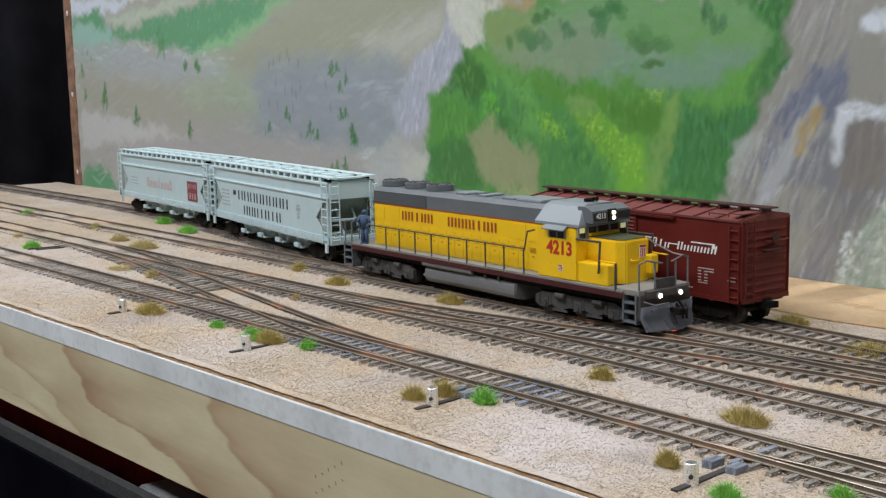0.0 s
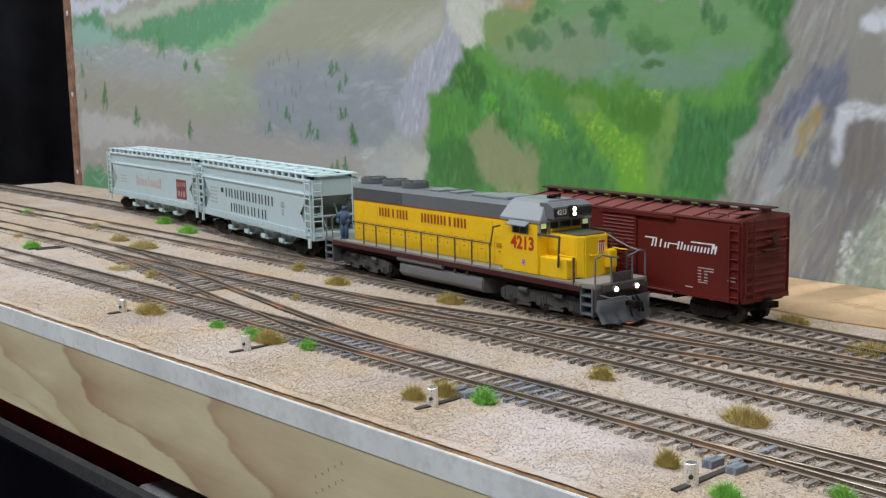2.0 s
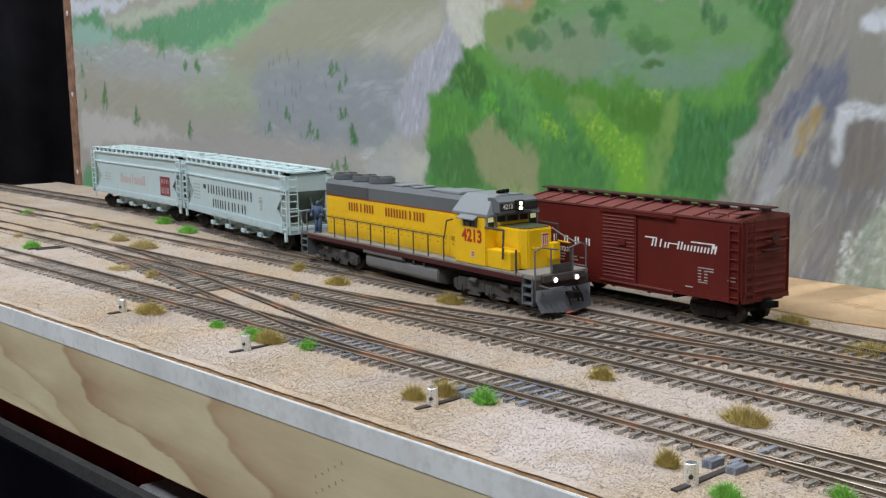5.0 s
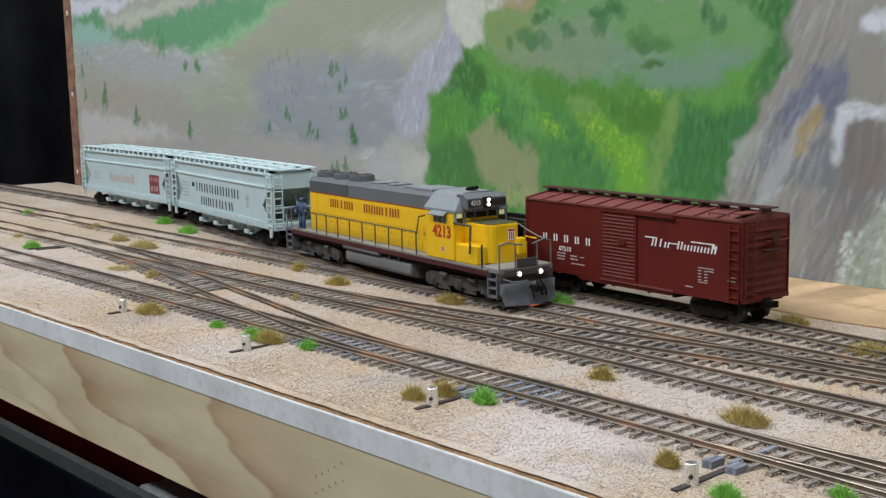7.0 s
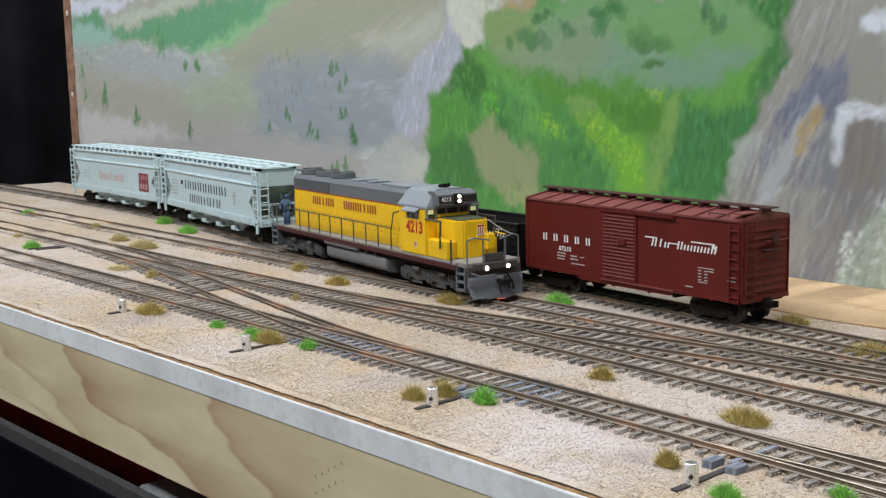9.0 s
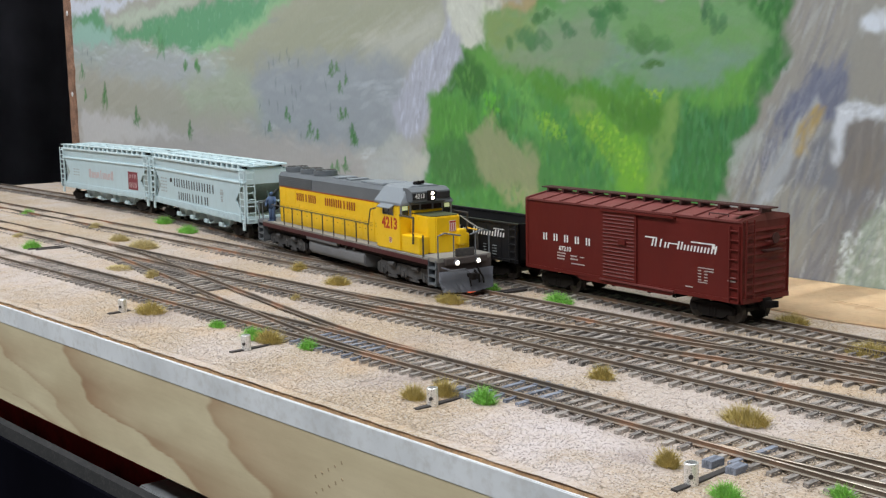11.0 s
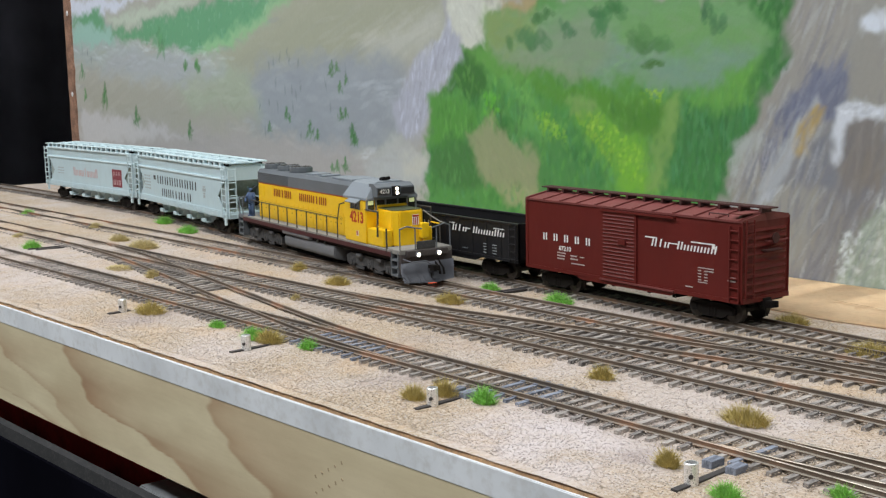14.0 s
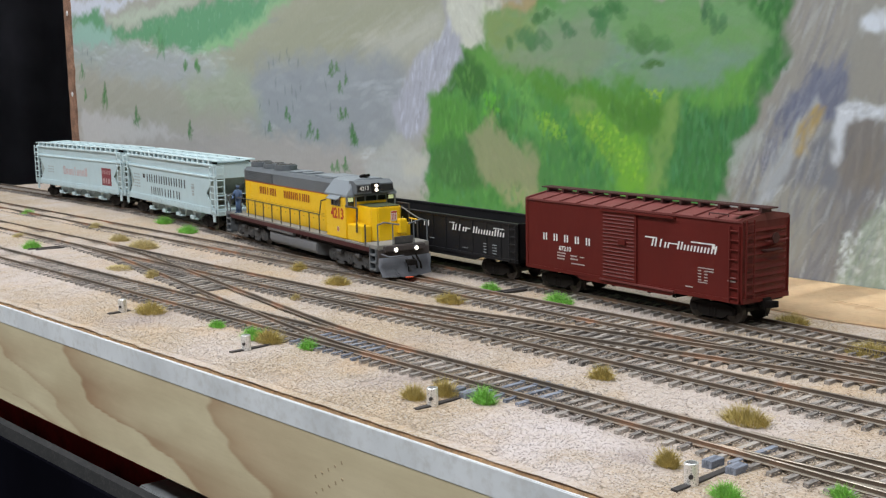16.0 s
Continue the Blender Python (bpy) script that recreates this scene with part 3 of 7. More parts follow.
    field([(-319, 163), (-283, 161), (-298, 154), (-317, 156)], (172, 150, 112), 5)  # orange top
    field([(-84, 95), (-95, 66), (-106, 41), (-120, 34), (-104, 69)], (172, 174, 180), 3)  # rock light
    field([(-84, 92), (-80, 89), (-84, 76), (-90, 67), (-94, 69)], (172, 146, 96), 3)  # ochre
    field([(-71, 87), (-64, 94), (-22, 93), (-22, 86), (-64, 87), (-68, 62), (-72, 64)], (206, 206, 214), 2.5)  # ledge
    field([(-56, 137), (-43, 141), (-24, 139), (-23, 128), (-52, 130)], (211, 213, 223), 3)  # ledge top
    strokes([(-259, 90), (-235, 85), (-201, 66), (-201, 41), (-221, 52), (-244, 73)], 150, 5, 2.4, 70, 35, 0.6, [(148, 188, 56), (126, 174, 54), (164, 194, 70), (96, 150, 58), (112, 164, 56)])  # yellow lights
    strokes([(-84, 95), (-95, 66), (-106, 42), (-118, 35), (-104, 68)], 50, 12, 2, 64, 10, 0.5, [(186, 188, 194), (150, 152, 162), (160, 158, 156)])  # light rock face
    strokes([(-70, 89), (-63, 93), (-34, 93), (-33, 86), (-63, 88), (-68, 65)], 70, 9, 1.8, 20, 40, 0.55, [(220, 220, 228), (184, 186, 196), (196, 196, 200)])  # ledge brush
    strokes([(-64, 85), (-33, 84), (-44, 43), (-68, 5), (-85, -3), (-73, 47)], 90, 26, 2.6, 70, 8, 0.35, [(142, 140, 142), (112, 110, 116), (132, 126, 118)])  # rock face streaks
    # second coat: soft slopes
    field([(-686, 132), (-610, 150), (-534, 174), (-433, 168), (-379, 165), (-383, 145), (-422, 132), (-477, 128), (-537, 127), (-604, 116), (-658, 117)], (160, 158, 139), 14)  # olive slope
    field([(-476, 140), (-383, 163), (-380, 141), (-409, 128), (-442, 123), (-470, 123)], (181, 178, 168), 10)  # pale shoulder
    field([(-971, 108), (-782, 113), (-659, 107), (-634, 77), (-754, 67), (-947, 81)], (162, 157, 146), 12)  # warm slope
    field([(-772, 107), (-640, 112), (-624, 85), (-742, 83)], (160, 165, 146), 12)  # mossy tint
    field([(-899, 143), (-747, 134), (-677, 120), (-750, 110), (-928, 120)], (166, 166, 168), 12)  # grey drift
    field([(-621, 126), (-506, 126), (-442, 127), (-423, 101), (-434, 67), (-480, 57), (-557, 59), (-607, 77), (-632, 102)], (149, 151, 157), 14)  # blue-grey slope
    field([(-788, 61), (-541, 58), (-480, 51), (-411, 60), (-406, 31), (-687, 14), (-979, 53)], (168, 161, 159), 10)  # mauve foot
    field([(-982, 81), (-834, 67), (-755, 59), (-912, 48), (-988, 39)], (186, 181, 181), 6)  # white foot
    field([(-481, 40), (-452, 56), (-411, 58), (-401, 43), (-412, 29), (-474, 26)], (178, 178, 177), 8)  # mound
    field([(-428, 51), (-408, 56), (-401, 45), (-412, 35), (-429, 38)], (190, 187, 178), 6)  # mound light
    strokes([(-966, 139), (-657, 132), (-534, 165), (-383, 161), (-422, 126), (-613, 116), (-643, 77), (-961, 78)], 170, 46, 6, 14, 9, 0.13, [(184, 182, 174), (150, 148, 134), (172, 168, 152)])  # slope sweeps
    strokes([(-536, 147), (-395, 160), (-389, 142), (-476, 130)], 60, 50, 4, 20, 6, 0.2, [(188, 184, 172), (158, 154, 134)])  # shoulder sweeps
    strokes([(-604, 121), (-435, 125), (-434, 67), (-541, 62), (-615, 87)], 110, 30, 8, 4, 16, 0.16, [(166, 168, 175), (138, 141, 149), (176, 177, 182)])  # cloudy sweeps
    strokes([(-492, 106), (-429, 110), (-433, 93), (-486, 88)], 30, 26, 4, 8, 14, 0.3, [(180, 182, 188), (168, 171, 178)])  # pale cloud
    strokes([(-788, 58), (-541, 58), (-425, 53), (-412, 32), (-611, 23)], 80, 34, 6, -3, 8, 0.16, [(182, 175, 172), (152, 146, 146), (172, 168, 172)])  # foot sweeps
    strokes([(-480, 55), (-452, 57), (-445, 51), (-481, 48)], 14, 16, 3, 8, 12, 0.4, [(196, 196, 198), (186, 187, 190)])  # foot light
    strokes([(-790, 143), (-725, 144), (-657, 134), (-698, 112), (-769, 129)], 40, 22, 4, 4, 14, 0.32, [(192, 199, 194), (182, 188, 186), (196, 200, 200)])  # white drift
    strokes([(-884, 153), (-824, 151), (-779, 139), (-837, 140)], 24, 20, 3, -8, 12, 0.35, [(194, 198, 198), (180, 186, 184)])  # white drift b
    strokes([(-771, 113), (-649, 112), (-642, 84), (-763, 86)], 50, 20, 4, 2, 18, 0.25, [(178, 182, 164), (142, 146, 128), (168, 172, 156)])  # moss sweeps
    strokes([(-898, 146), (-737, 134), (-739, 113), (-914, 126)], 50, 24, 3.5, -6, 10, 0.22, [(184, 186, 192), (150, 154, 156)])  # drift sweeps
    field([(-962, 172), (-908, 167), (-897, 152), (-951, 150), (-992, 155), (-990, 170)], (152, 184, 172), 6)  # sea green
    # second coat: scree
    field([(-374, 155), (-364, 141), (-363, 121), (-384, 105), (-394, 95), (-408, 70), (-418, 63), (-434, 68), (-436, 97), (-426, 106), (-409, 126), (-380, 135)], (171, 169, 181), 6)  # scree body
    strokes([(-377, 153), (-364, 141), (-365, 121), (-386, 106), (-396, 93), (-410, 71), (-429, 68), (-433, 97), (-408, 124), (-380, 135)], 170, 15, 2.0, 78, 8, 0.42, [(192, 192, 207), (150, 146, 160), (206, 206, 221), (176, 174, 188)])  # scree streaks
    field([(-379, 165), (-373, 165), (-373, 153), (-378, 151)], (166, 162, 164), 4)  # ridge crease
    field([(-372, 165), (-342, 163), (-342, 151), (-337, 131), (-351, 136), (-364, 143), (-372, 157)], (201, 198, 187), 4)  # cream cap
    strokes([(-371, 162), (-344, 161), (-342, 148), (-337, 130), (-354, 136), (-366, 147)], 46, 13, 1.6, 128, 10, 0.4, [(216, 213, 202), (182, 179, 170), (206, 203, 194)])  # cream streaks
    # second coat: green hill
    field([(-339, 157), (-298, 151), (-293, 131), (-326, 127), (-342, 144)], (131, 151, 96), 8)  # olive top
    field([(-288, 145), (-234, 146), (-223, 122), (-244, 112), (-293, 119)], (131, 149, 120), 10)  # grey centre
    field([(-216, 147), (-154, 149), (-124, 138), (-108, 125), (-134, 122), (-190, 124), (-212, 130)], (112, 155, 95), 9)  # smooth meadow
    field([(-182, 121), (-134, 122), (-112, 119), (-120, 113), (-146, 106), (-165, 103), (-182, 110)], (119, 150, 127), 9)  # blue meadow
    field([(-363, 130), (-342, 128), (-333, 105), (-350, 98), (-372, 104), (-386, 98), (-365, 119)], (64, 112, 52), 5)  # dark shoulder
    field([(-363, 131), (-331, 127), (-286, 114), (-291, 106), (-326, 112), (-348, 121)], (99, 151, 71), 5)  # light bank
    field([(-394, 96), (-372, 101), (-346, 86), (-354, 66), (-380, 64), (-403, 64)], (86, 143, 63), 7)  # left bank
    field([(-326, 128), (-263, 120), (-242, 108), (-283, 111), (-315, 119)], (136, 151, 120), 6)  # grey bank
    field([(-294, 109), (-216, 104), (-182, 94), (-173, 88), (-181, 67), (-216, 73), (-244, 90), (-283, 99)], (89, 141, 54), 9)  # mid hill
    field([(-263, 96), (-239, 94), (-236, 85), (-257, 85)], (122, 156, 86), 5)  # pale knoll
    field([(-392, 64), (-355, 64), (-338, 34), (-387, 31), (-398, 47)], (73, 121, 63), 7)  # dark foot
    field([(-299, 67), (-259, 65), (-235, 40), (-284, 37)], (80, 135, 72), 8)  # low bank
    field([(-194, 94), (-181, 91), (-185, 71), (-198, 72), (-220, 88), (-223, 96)], (80, 131, 50), 6)  # dark dell
    field([(-234, 82), (-216, 71), (-198, 68), (-196, 42), (-212, 41), (-224, 62)], (116, 172, 60), 8)  # yellow run
    field([(-190, 64), (-182, 93), (-168, 98), (-176, 78), (-186, 43), (-198, 42)], (125, 160, 86), 5)  # olive spur
    field([(-157, 101), (-134, 110), (-112, 117), (-119, 98), (-138, 91), (-161, 90)], (100, 154, 70), 7)  # upper bank
    field([(-171, 86), (-138, 91), (-119, 94), (-133, 72), (-145, 45), (-179, 43), (-181, 67)], (66, 122, 67), 9)  # dark bank
    field([(-129, 151), (-95, 149), (-97, 131), (-102, 122), (-118, 95), (-123, 101), (-104, 127), (-116, 136)], (63, 116, 60), 5)  # far rim
    strokes([(-363, 129), (-286, 116), (-216, 104), (-182, 94), (-181, 69), (-244, 51), (-284, 64), (-327, 70), (-395, 64), (-385, 99)], 300, 11, 2.6, 92, 20, 0.28, [(70, 120, 54), (108, 160, 78), (88, 144, 66), (60, 108, 52), (120, 166, 86)])  # bank dabs
    strokes([(-326, 93), (-298, 90), (-304, 71), (-324, 72)], 26, 14, 3, 88, 10, 0.5, [(68, 112, 60), (80, 126, 66)])  # dark stems
    strokes([(-385, 99), (-326, 101), (-324, 70), (-392, 67)], 70, 13, 2.4, 92, 14, 0.4, [(66, 114, 56), (104, 164, 74), (84, 140, 66), (116, 174, 84)])  # left stems
    strokes([(-340, 99), (-323, 97), (-325, 85), (-340, 85)], 26, 6, 2.4, 80, 20, 0.6, [(108, 178, 56), (96, 168, 60)])  # bright tuft b
    strokes([(-291, 88), (-278, 86), (-261, 72), (-268, 68), (-286, 80)], 44, 5, 2.4, 60, 35, 0.6, [(136, 188, 60), (118, 176, 58), (152, 196, 74)])  # yellow tuft
    strokes([(-246, 87), (-234, 88), (-211, 73), (-200, 63), (-199, 43), (-214, 47), (-229, 69)], 120, 5, 2.4, 60, 35, 0.5, [(146, 194, 56), (126, 182, 58), (160, 200, 72), (104, 162, 58)])  # yellow run dabs
    strokes([(-173, 88), (-121, 94), (-134, 72), (-145, 46), (-179, 44)], 190, 15, 2.2, 90, 8, 0.42, [(48, 102, 54), (88, 148, 92), (70, 132, 64), (58, 116, 60), (78, 140, 96)])  # dark bank streaks
    strokes([(-169, 99), (-114, 116), (-121, 95), (-163, 89)], 70, 12, 2.4, 86, 14, 0.35, [(112, 166, 76), (86, 142, 64), (98, 154, 84)])  # upper bank streaks
    strokes([(-392, 62), (-338, 60), (-333, 35), (-384, 32)], 50, 13, 2.6, 100, 16, 0.4, [(60, 108, 56), (96, 150, 82), (78, 128, 70)])  # foot streaks
    strokes([(-299, 67), (-235, 67), (-216, 42), (-284, 38)], 80, 12, 2.4, 92, 14, 0.42, [(62, 118, 60), (104, 164, 70), (84, 146, 92)])  # low bank streaks
    strokes([(-128, 150), (-97, 147), (-99, 131), (-117, 96), (-122, 99), (-104, 127)], 90, 11, 2.4, 82, 14, 0.45, [(48, 100, 52), (80, 134, 70), (60, 118, 60), (96, 150, 84)])  # far rim streaks
    strokes([(-331, 155), (-124, 144), (-109, 124), (-165, 104), (-263, 114), (-326, 128)], 130, 26, 5, 4, 14, 0.16, [(126, 160, 112), (110, 148, 100), (140, 158, 130)])  # meadow sweeps
    field([(-355, 68), (-338, 76), (-318, 72), (-294, 60), (-287, 37), (-336, 34), (-351, 52)], (147, 152, 113), 5)  # tan bluff
    strokes([(-351, 68), (-321, 71), (-292, 56), (-289, 37), (-333, 35)], 50, 16, 2.6, 128, 12, 0.3, [(160, 160, 124), (134, 142, 100), (152, 150, 116)])  # tan bluff sweeps
    # second coat: crags
    field([(-90, 116), (-65, 109), (-67, 95), (-74, 86), (-84, 89), (-83, 99), (-101, 79), (-115, 70), (-98, 92)], (113, 115, 133), 5)  # slate shade
    field([(-97, 149), (-66, 147), (-68, 115), (-88, 117), (-98, 101), (-115, 76), (-130, 72), (-115, 95), (-100, 116)], (152, 146, 140), 6)  # warm crag
    field([(-61, 130), (-44, 130), (-43, 95), (-63, 95)], (149, 144, 138), 4)  # upper block
    field([(-71, 90), (-43, 88), (-42, 51), (-70, 50)], (126, 119, 117), 4)  # lower block
    field([(-84, 99), (-82, 92), (-97, 58), (-106, 47), (-118, 47), (-108, 64), (-94, 81)], (168, 169, 174), 3)  # pale rib
    field([(-84, 92), (-80, 92), (-84, 78), (-91, 68), (-94, 70), (-89, 84)], (176, 150, 98), 3)  # ochre rib
    field([(-133, 70), (-126, 74), (-117, 76), (-122, 65), (-133, 56)], (170, 172, 168), 4)  # pale shelf
    field([(-97, 58), (-71, 84), (-69, 50), (-100, 48)], (124, 124, 132), 6)  # slate foot
    strokes([(-96, 149), (-66, 147), (-68, 115), (-88, 116), (-122, 76), (-133, 47), (-111, 48), (-84, 89), (-73, 50), (-97, 49)], 150, 26, 2.2, 70, 8, 0.3, [(172, 168, 164), (130, 127, 134), (156, 148, 136), (186, 185, 188), (116, 117, 132)])  # crag streaks
    strokes([(-85, 116), (-65, 111), (-69, 95), (-84, 89), (-115, 71), (-98, 92)], 60, 20, 2.4, 68, 8, 0.38, [(96, 99, 124), (120, 122, 142), (140, 140, 152)])  # slate streaks
    strokes([(-71, 89), (-45, 88), (-44, 52), (-68, 50)], 60, 28, 2.4, 80, 7, 0.28, [(140, 134, 130), (110, 104, 104), (132, 122, 112)])  # block streaks
    field([(-71, 92), (-64, 95), (-43, 94), (-43, 87), (-61, 88), (-67, 80), (-69, 62), (-71, 62), (-73, 84)], (205, 206, 214), 2.5)  # white ledge
    strokes([(-71, 90), (-63, 94), (-46, 93), (-45, 88), (-64, 88)], 30, 8, 1.6, 15, 30, 0.5, [(220, 220, 228), (184, 186, 194)])  # ledge dabs
    field([(-59, 139), (-52, 142), (-45, 140), (-45, 132), (-58, 133)], (212, 214, 224), 3)  # top ledge
    # small conifers and bushes
    conifer(-923, 88, 23, (62, 112, 60))
    conifer(-855, 69, 18, (58, 110, 58))
    conifer(-747, 59, 15, (62, 112, 60))
    conifer(-975, 117, 15, (92, 130, 92))
    conifer(-971, 93, 12, (84, 132, 76))
    conifer(-798, 139, 25, (92, 140, 96))
    conifer(-583, 79, 9, (66, 114, 62))
    conifer(-579, 76, 6, (74, 118, 72))
    conifer(-610, 67, 8, (78, 116, 78))
    conifer(-549, 65, 12, (62, 112, 58))
    conifer(-539, 62, 8, (66, 114, 60))
    conifer(-516, 114, 11, (76, 118, 66))
    conifer(-510, 117, 7, (80, 122, 70))
    conifer(-506, 101, 8, (76, 116, 68))
    conifer(-498, 107, 7, (80, 120, 74))
    conifer(-506, 79, 9, (72, 116, 64))
    conifer(-499, 81, 7, (70, 114, 62))
    conifer(-492, 61, 15, (62, 112, 58))
    conifer(-488, 60, 9, (62, 112, 58))
    conifer(-513, 37, 9, (74, 124, 68))
    conifer(-502, 38, 11, (70, 120, 66))
    conifer(-520, 37, 6, (80, 126, 74))
    daub(-750, 124, 5, 5, (72, 124, 64), 1.1)
    daub(-729, 124, 7, 6, (70, 126, 64), 1.1)
    for x, z in [(-590, 130), (-579, 133), (-576, 126), (-607, 122), (-600, 125), (-563, 124), (-598, 108), (-561, 105), (-584, 101), (-574, 102), (-568, 98), (-609, 92), (-596, 88), (-573, 88), (-525, 105), (-520, 89), (-498, 117), (-563, 64), (-617, 67), (-624, 87), (-959, 142), (-951, 134), (-972, 146)]:
        daub(x, z, 1.2, 5, (116, 124, 122), 0.5)
    daub(-293, 134, 14, 9, (80, 124, 80), 1.1)
    daub(-263, 141, 5, 5, (84, 123, 86), 1.1)
    daub(-258, 138, 5, 4, (84, 123, 86), 1.1)
    daub(-232, 141, 9, 10, (73, 121, 75), 1.1)
    daub(-237, 149, 9, 4, (70, 119, 73), 1.1)
    daub(-223, 151, 12, 5, (66, 117, 66), 1.1)
    daub(-199, 128, 16, 7, (80, 124, 70), 1.1)
    daub(-154, 145, 5, 6, (68, 112, 73), 1.1)
    daub(-146, 139, 7, 5, (73, 119, 77), 1.1)
    daub(-194, 117, 8, 3, (70, 112, 52), 1.1)
    daub(-315, 133, 6, 5, (95, 132, 80), 1.1)
    daub(-280, 149, 6, 4, (75, 119, 68), 1.1)
    daub(-186, 129, 10, 5, (84, 130, 75), 1.1)
    daub(-288, 147, 6, 4, (75, 119, 68), 1.1)

    # lift of the brush across everything
    for _ in range(1500):
        x, z = rng.uniform(-995, 20), rng.uniform(-6, 212)
        i, j = min(len(xs) - 1, np.searchsorted(xs, x)), min(len(zs) - 1, np.searchsorted(zs, z))
        here = C[i, j] / PAINT_GAIN
        srgb = np.where(here < 0.0031, here * 12.92, 1.055 * np.maximum(here, 1e-6) ** (1 / 2.4) - 0.055) * 255
        dab(x, z, rng.uniform(4, 11), rng.uniform(1.2, 3.4), math.radians((rng.normal(6, 16) if x < -400 else rng.normal(84, 20))), np.clip(srgb * rng.uniform(0.93, 1.07), 0, 255), 0.16 if x < -400 else 0.3)
    n, k = X.shape
    me = bpy.data.meshes.new("backdrop_painting")
    co = np.empty((n * k, 3))
    co[:, 0] = X.ravel() / 1000
    co[:, 1] = back_edge(co[:, 0])
    co[:, 2] = Z.ravel() / 1000
    idx = np.arange(n * k).reshape(n, k)
    quads = np.stack([idx[:-1, :-1], idx[1:, :-1], idx[1:, 1:], idx[:-1, 1:]], -1).reshape(-1, 4)
    me.vertices.add(n * k)
    me.vertices.foreach_set("co", co.ravel())
    me.loops.add(quads.size)
    me.loops.foreach_set("vertex_index", quads.ravel().astype(np.int32))
    me.polygons.add(len(quads))
    me.polygons.foreach_set("loop_start", np.arange(0, quads.size, 4, dtype=np.int32))
    me.update(calc_edges=True)
    at = me.color_attributes.new("brushwork", "FLOAT_COLOR", "POINT")
    at.data.foreach_set("color", np.concatenate([np.clip(C.reshape(-1, 3), 0, 1), np.ones((n * k, 1))], 1).ravel())
    m, nt, nodes, links, b = material("landscape_paint")
    a = nodes.new("ShaderNodeVertexColor")
    a.layer_name = "brushwork"
    fine = noise_node(nt, coords(nt, (1, 1, 0.5)), 420, 4, 0.6)
    links.new(mix(nt, ramp(nt, fine, [(0.35, (0.09, 0.09, 0.09)), (0.7, (0, 0, 0))]), a.outputs[0], (0.2, 0.2, 0.19)), b.inputs["Base Color"])
    b.inputs["Roughness"].default_value = 0.62
    b.inputs["Specular IOR Level"].default_value = 0.3
    bump(nt, fine, 0.25, 0.0006)
    me.materials.append(m)
    o = new("backdrop", me)
    tagged(o, "hand-painted mountain landscape in greens and greys", "backdrop", kind="structure")


PAINT_GAIN = np.array((1.05, 1.12, 1.13))
backdrop()


def raw_edge():
    """Unpainted ragged border down the end of the panel, with a few blobs of white paint."""
    bm = bmesh.new()
    n = 70
    prev = None
    for i in range(n + 1):
        z = -0.004 + 0.60 * i / n
        xa, xb = -1.0075 + 0.0012 * noise.noise((0, z * 60, 0)), -0.9935 + 0.0022 * noise.noise((7, z * 70, 0)) + 0.001 * noise.noise((3, z * 220, 0))
        row = [bm.verts.new((x, back_edge(x) + dy, z)) for x, dy in ((xa, 0.004), (xa, -0.0022), (xb, -0.0022), (xb, 0.002))]
        if prev:
            for j in range(3):
                bm.faces.new((prev[j], prev[j + 1], row[j + 1], row[j]))
        prev = row
    bmesh.ops.recalc_face_normals(bm, faces=bm.faces[:])
    edge = tagged(obj("panel_edge", bm, M_PLYEDGE), "raw brown edge of the backdrop panel", "panel edge", kind="structure")
    for z in (0.012, 0.098, 0.186):
        bm = bmesh.new()
        bmesh.ops.create_icosphere(bm, subdivisions=2, radius=0.0022, matrix=Matrix.Translation((-0.9985, back_edge(-0.9985) - 0.0024, z)) @ Matrix.Diagonal((1, 0.4, 1.3, 1)))
        part("paint_blob", bm, M_TRIM, edge)


raw_edge()

# ---- tracks ----
PROFILE = [(-0.0010, -0.0020), (0.0010, -0.0020), (0.0010, -0.0017), (0.0003, -0.0014), (0.0003, -0.0006), (0.00045, -0.0004), (0.00045, -0.00016), (0.00030, 0.0), (-0.00030, 0.0), (-0.00045, -0.00016), (-0.00045, -0.0004), (-0.0003, -0.0006), (-0.0003, -0.0014), (-0.0010, -0.0017)]


def rail_mesh(line, x0, x1, side, dz=0.0, keep=None):
    bm = bmesh.new()
    step = 0.006
    n = max(2, int((x1 - x0) / step))
    prev = None
    for i in range(n + 1):
        x = x0 + (x1 - x0) * i / n
        s = (line(x + 0.001) - line(x - 0.001)) / 0.002
        k = math.hypot(1, s)
        nx, ny = -s / k, 1 / k
        if keep and not keep(x):
            prev = None
            continue
        ring = [bm.verts.new((x + nx * (side * 0.0087 + u), line(x) + ny * (side * 0.0087 + u), v + dz)) for u, v in PROFILE]
        if prev:
            for j in range(len(ring)):
                bm.faces.new((prev[j], prev[(j + 1) % len(ring)], ring[(j + 1) % len(ring)], ring[j]))
        else:
            bm.faces.new(ring)
        last = ring
        prev = ring
    if prev:
        bm.faces.new(list(reversed(last)))
    bmesh.ops.recalc_face_normals(bm, faces=bm.faces[:])
    return bm


def tie_mesh(name, length):
    bm = bmesh.new()
    box(bm, -0.00112, 0.00112, -length / 2, length / 2, -0.0042, -0.0018)
    for v in bm.verts:
        if v.co.z > -0.0025:
            v.co.x *= 0.86
            v.co.y *= 0.985
    # rail chairs
    for y in (-0.0087, 0.0087):
        box(bm, -0.0009, 0.0009, y - 0.0017, y + 0.0017, -0.0018, -0.00150)
    me = bpy.data.meshes.new(name)
    bm.to_mesh(me)
    bm.free()
    return me


TIE_CACHE = {}


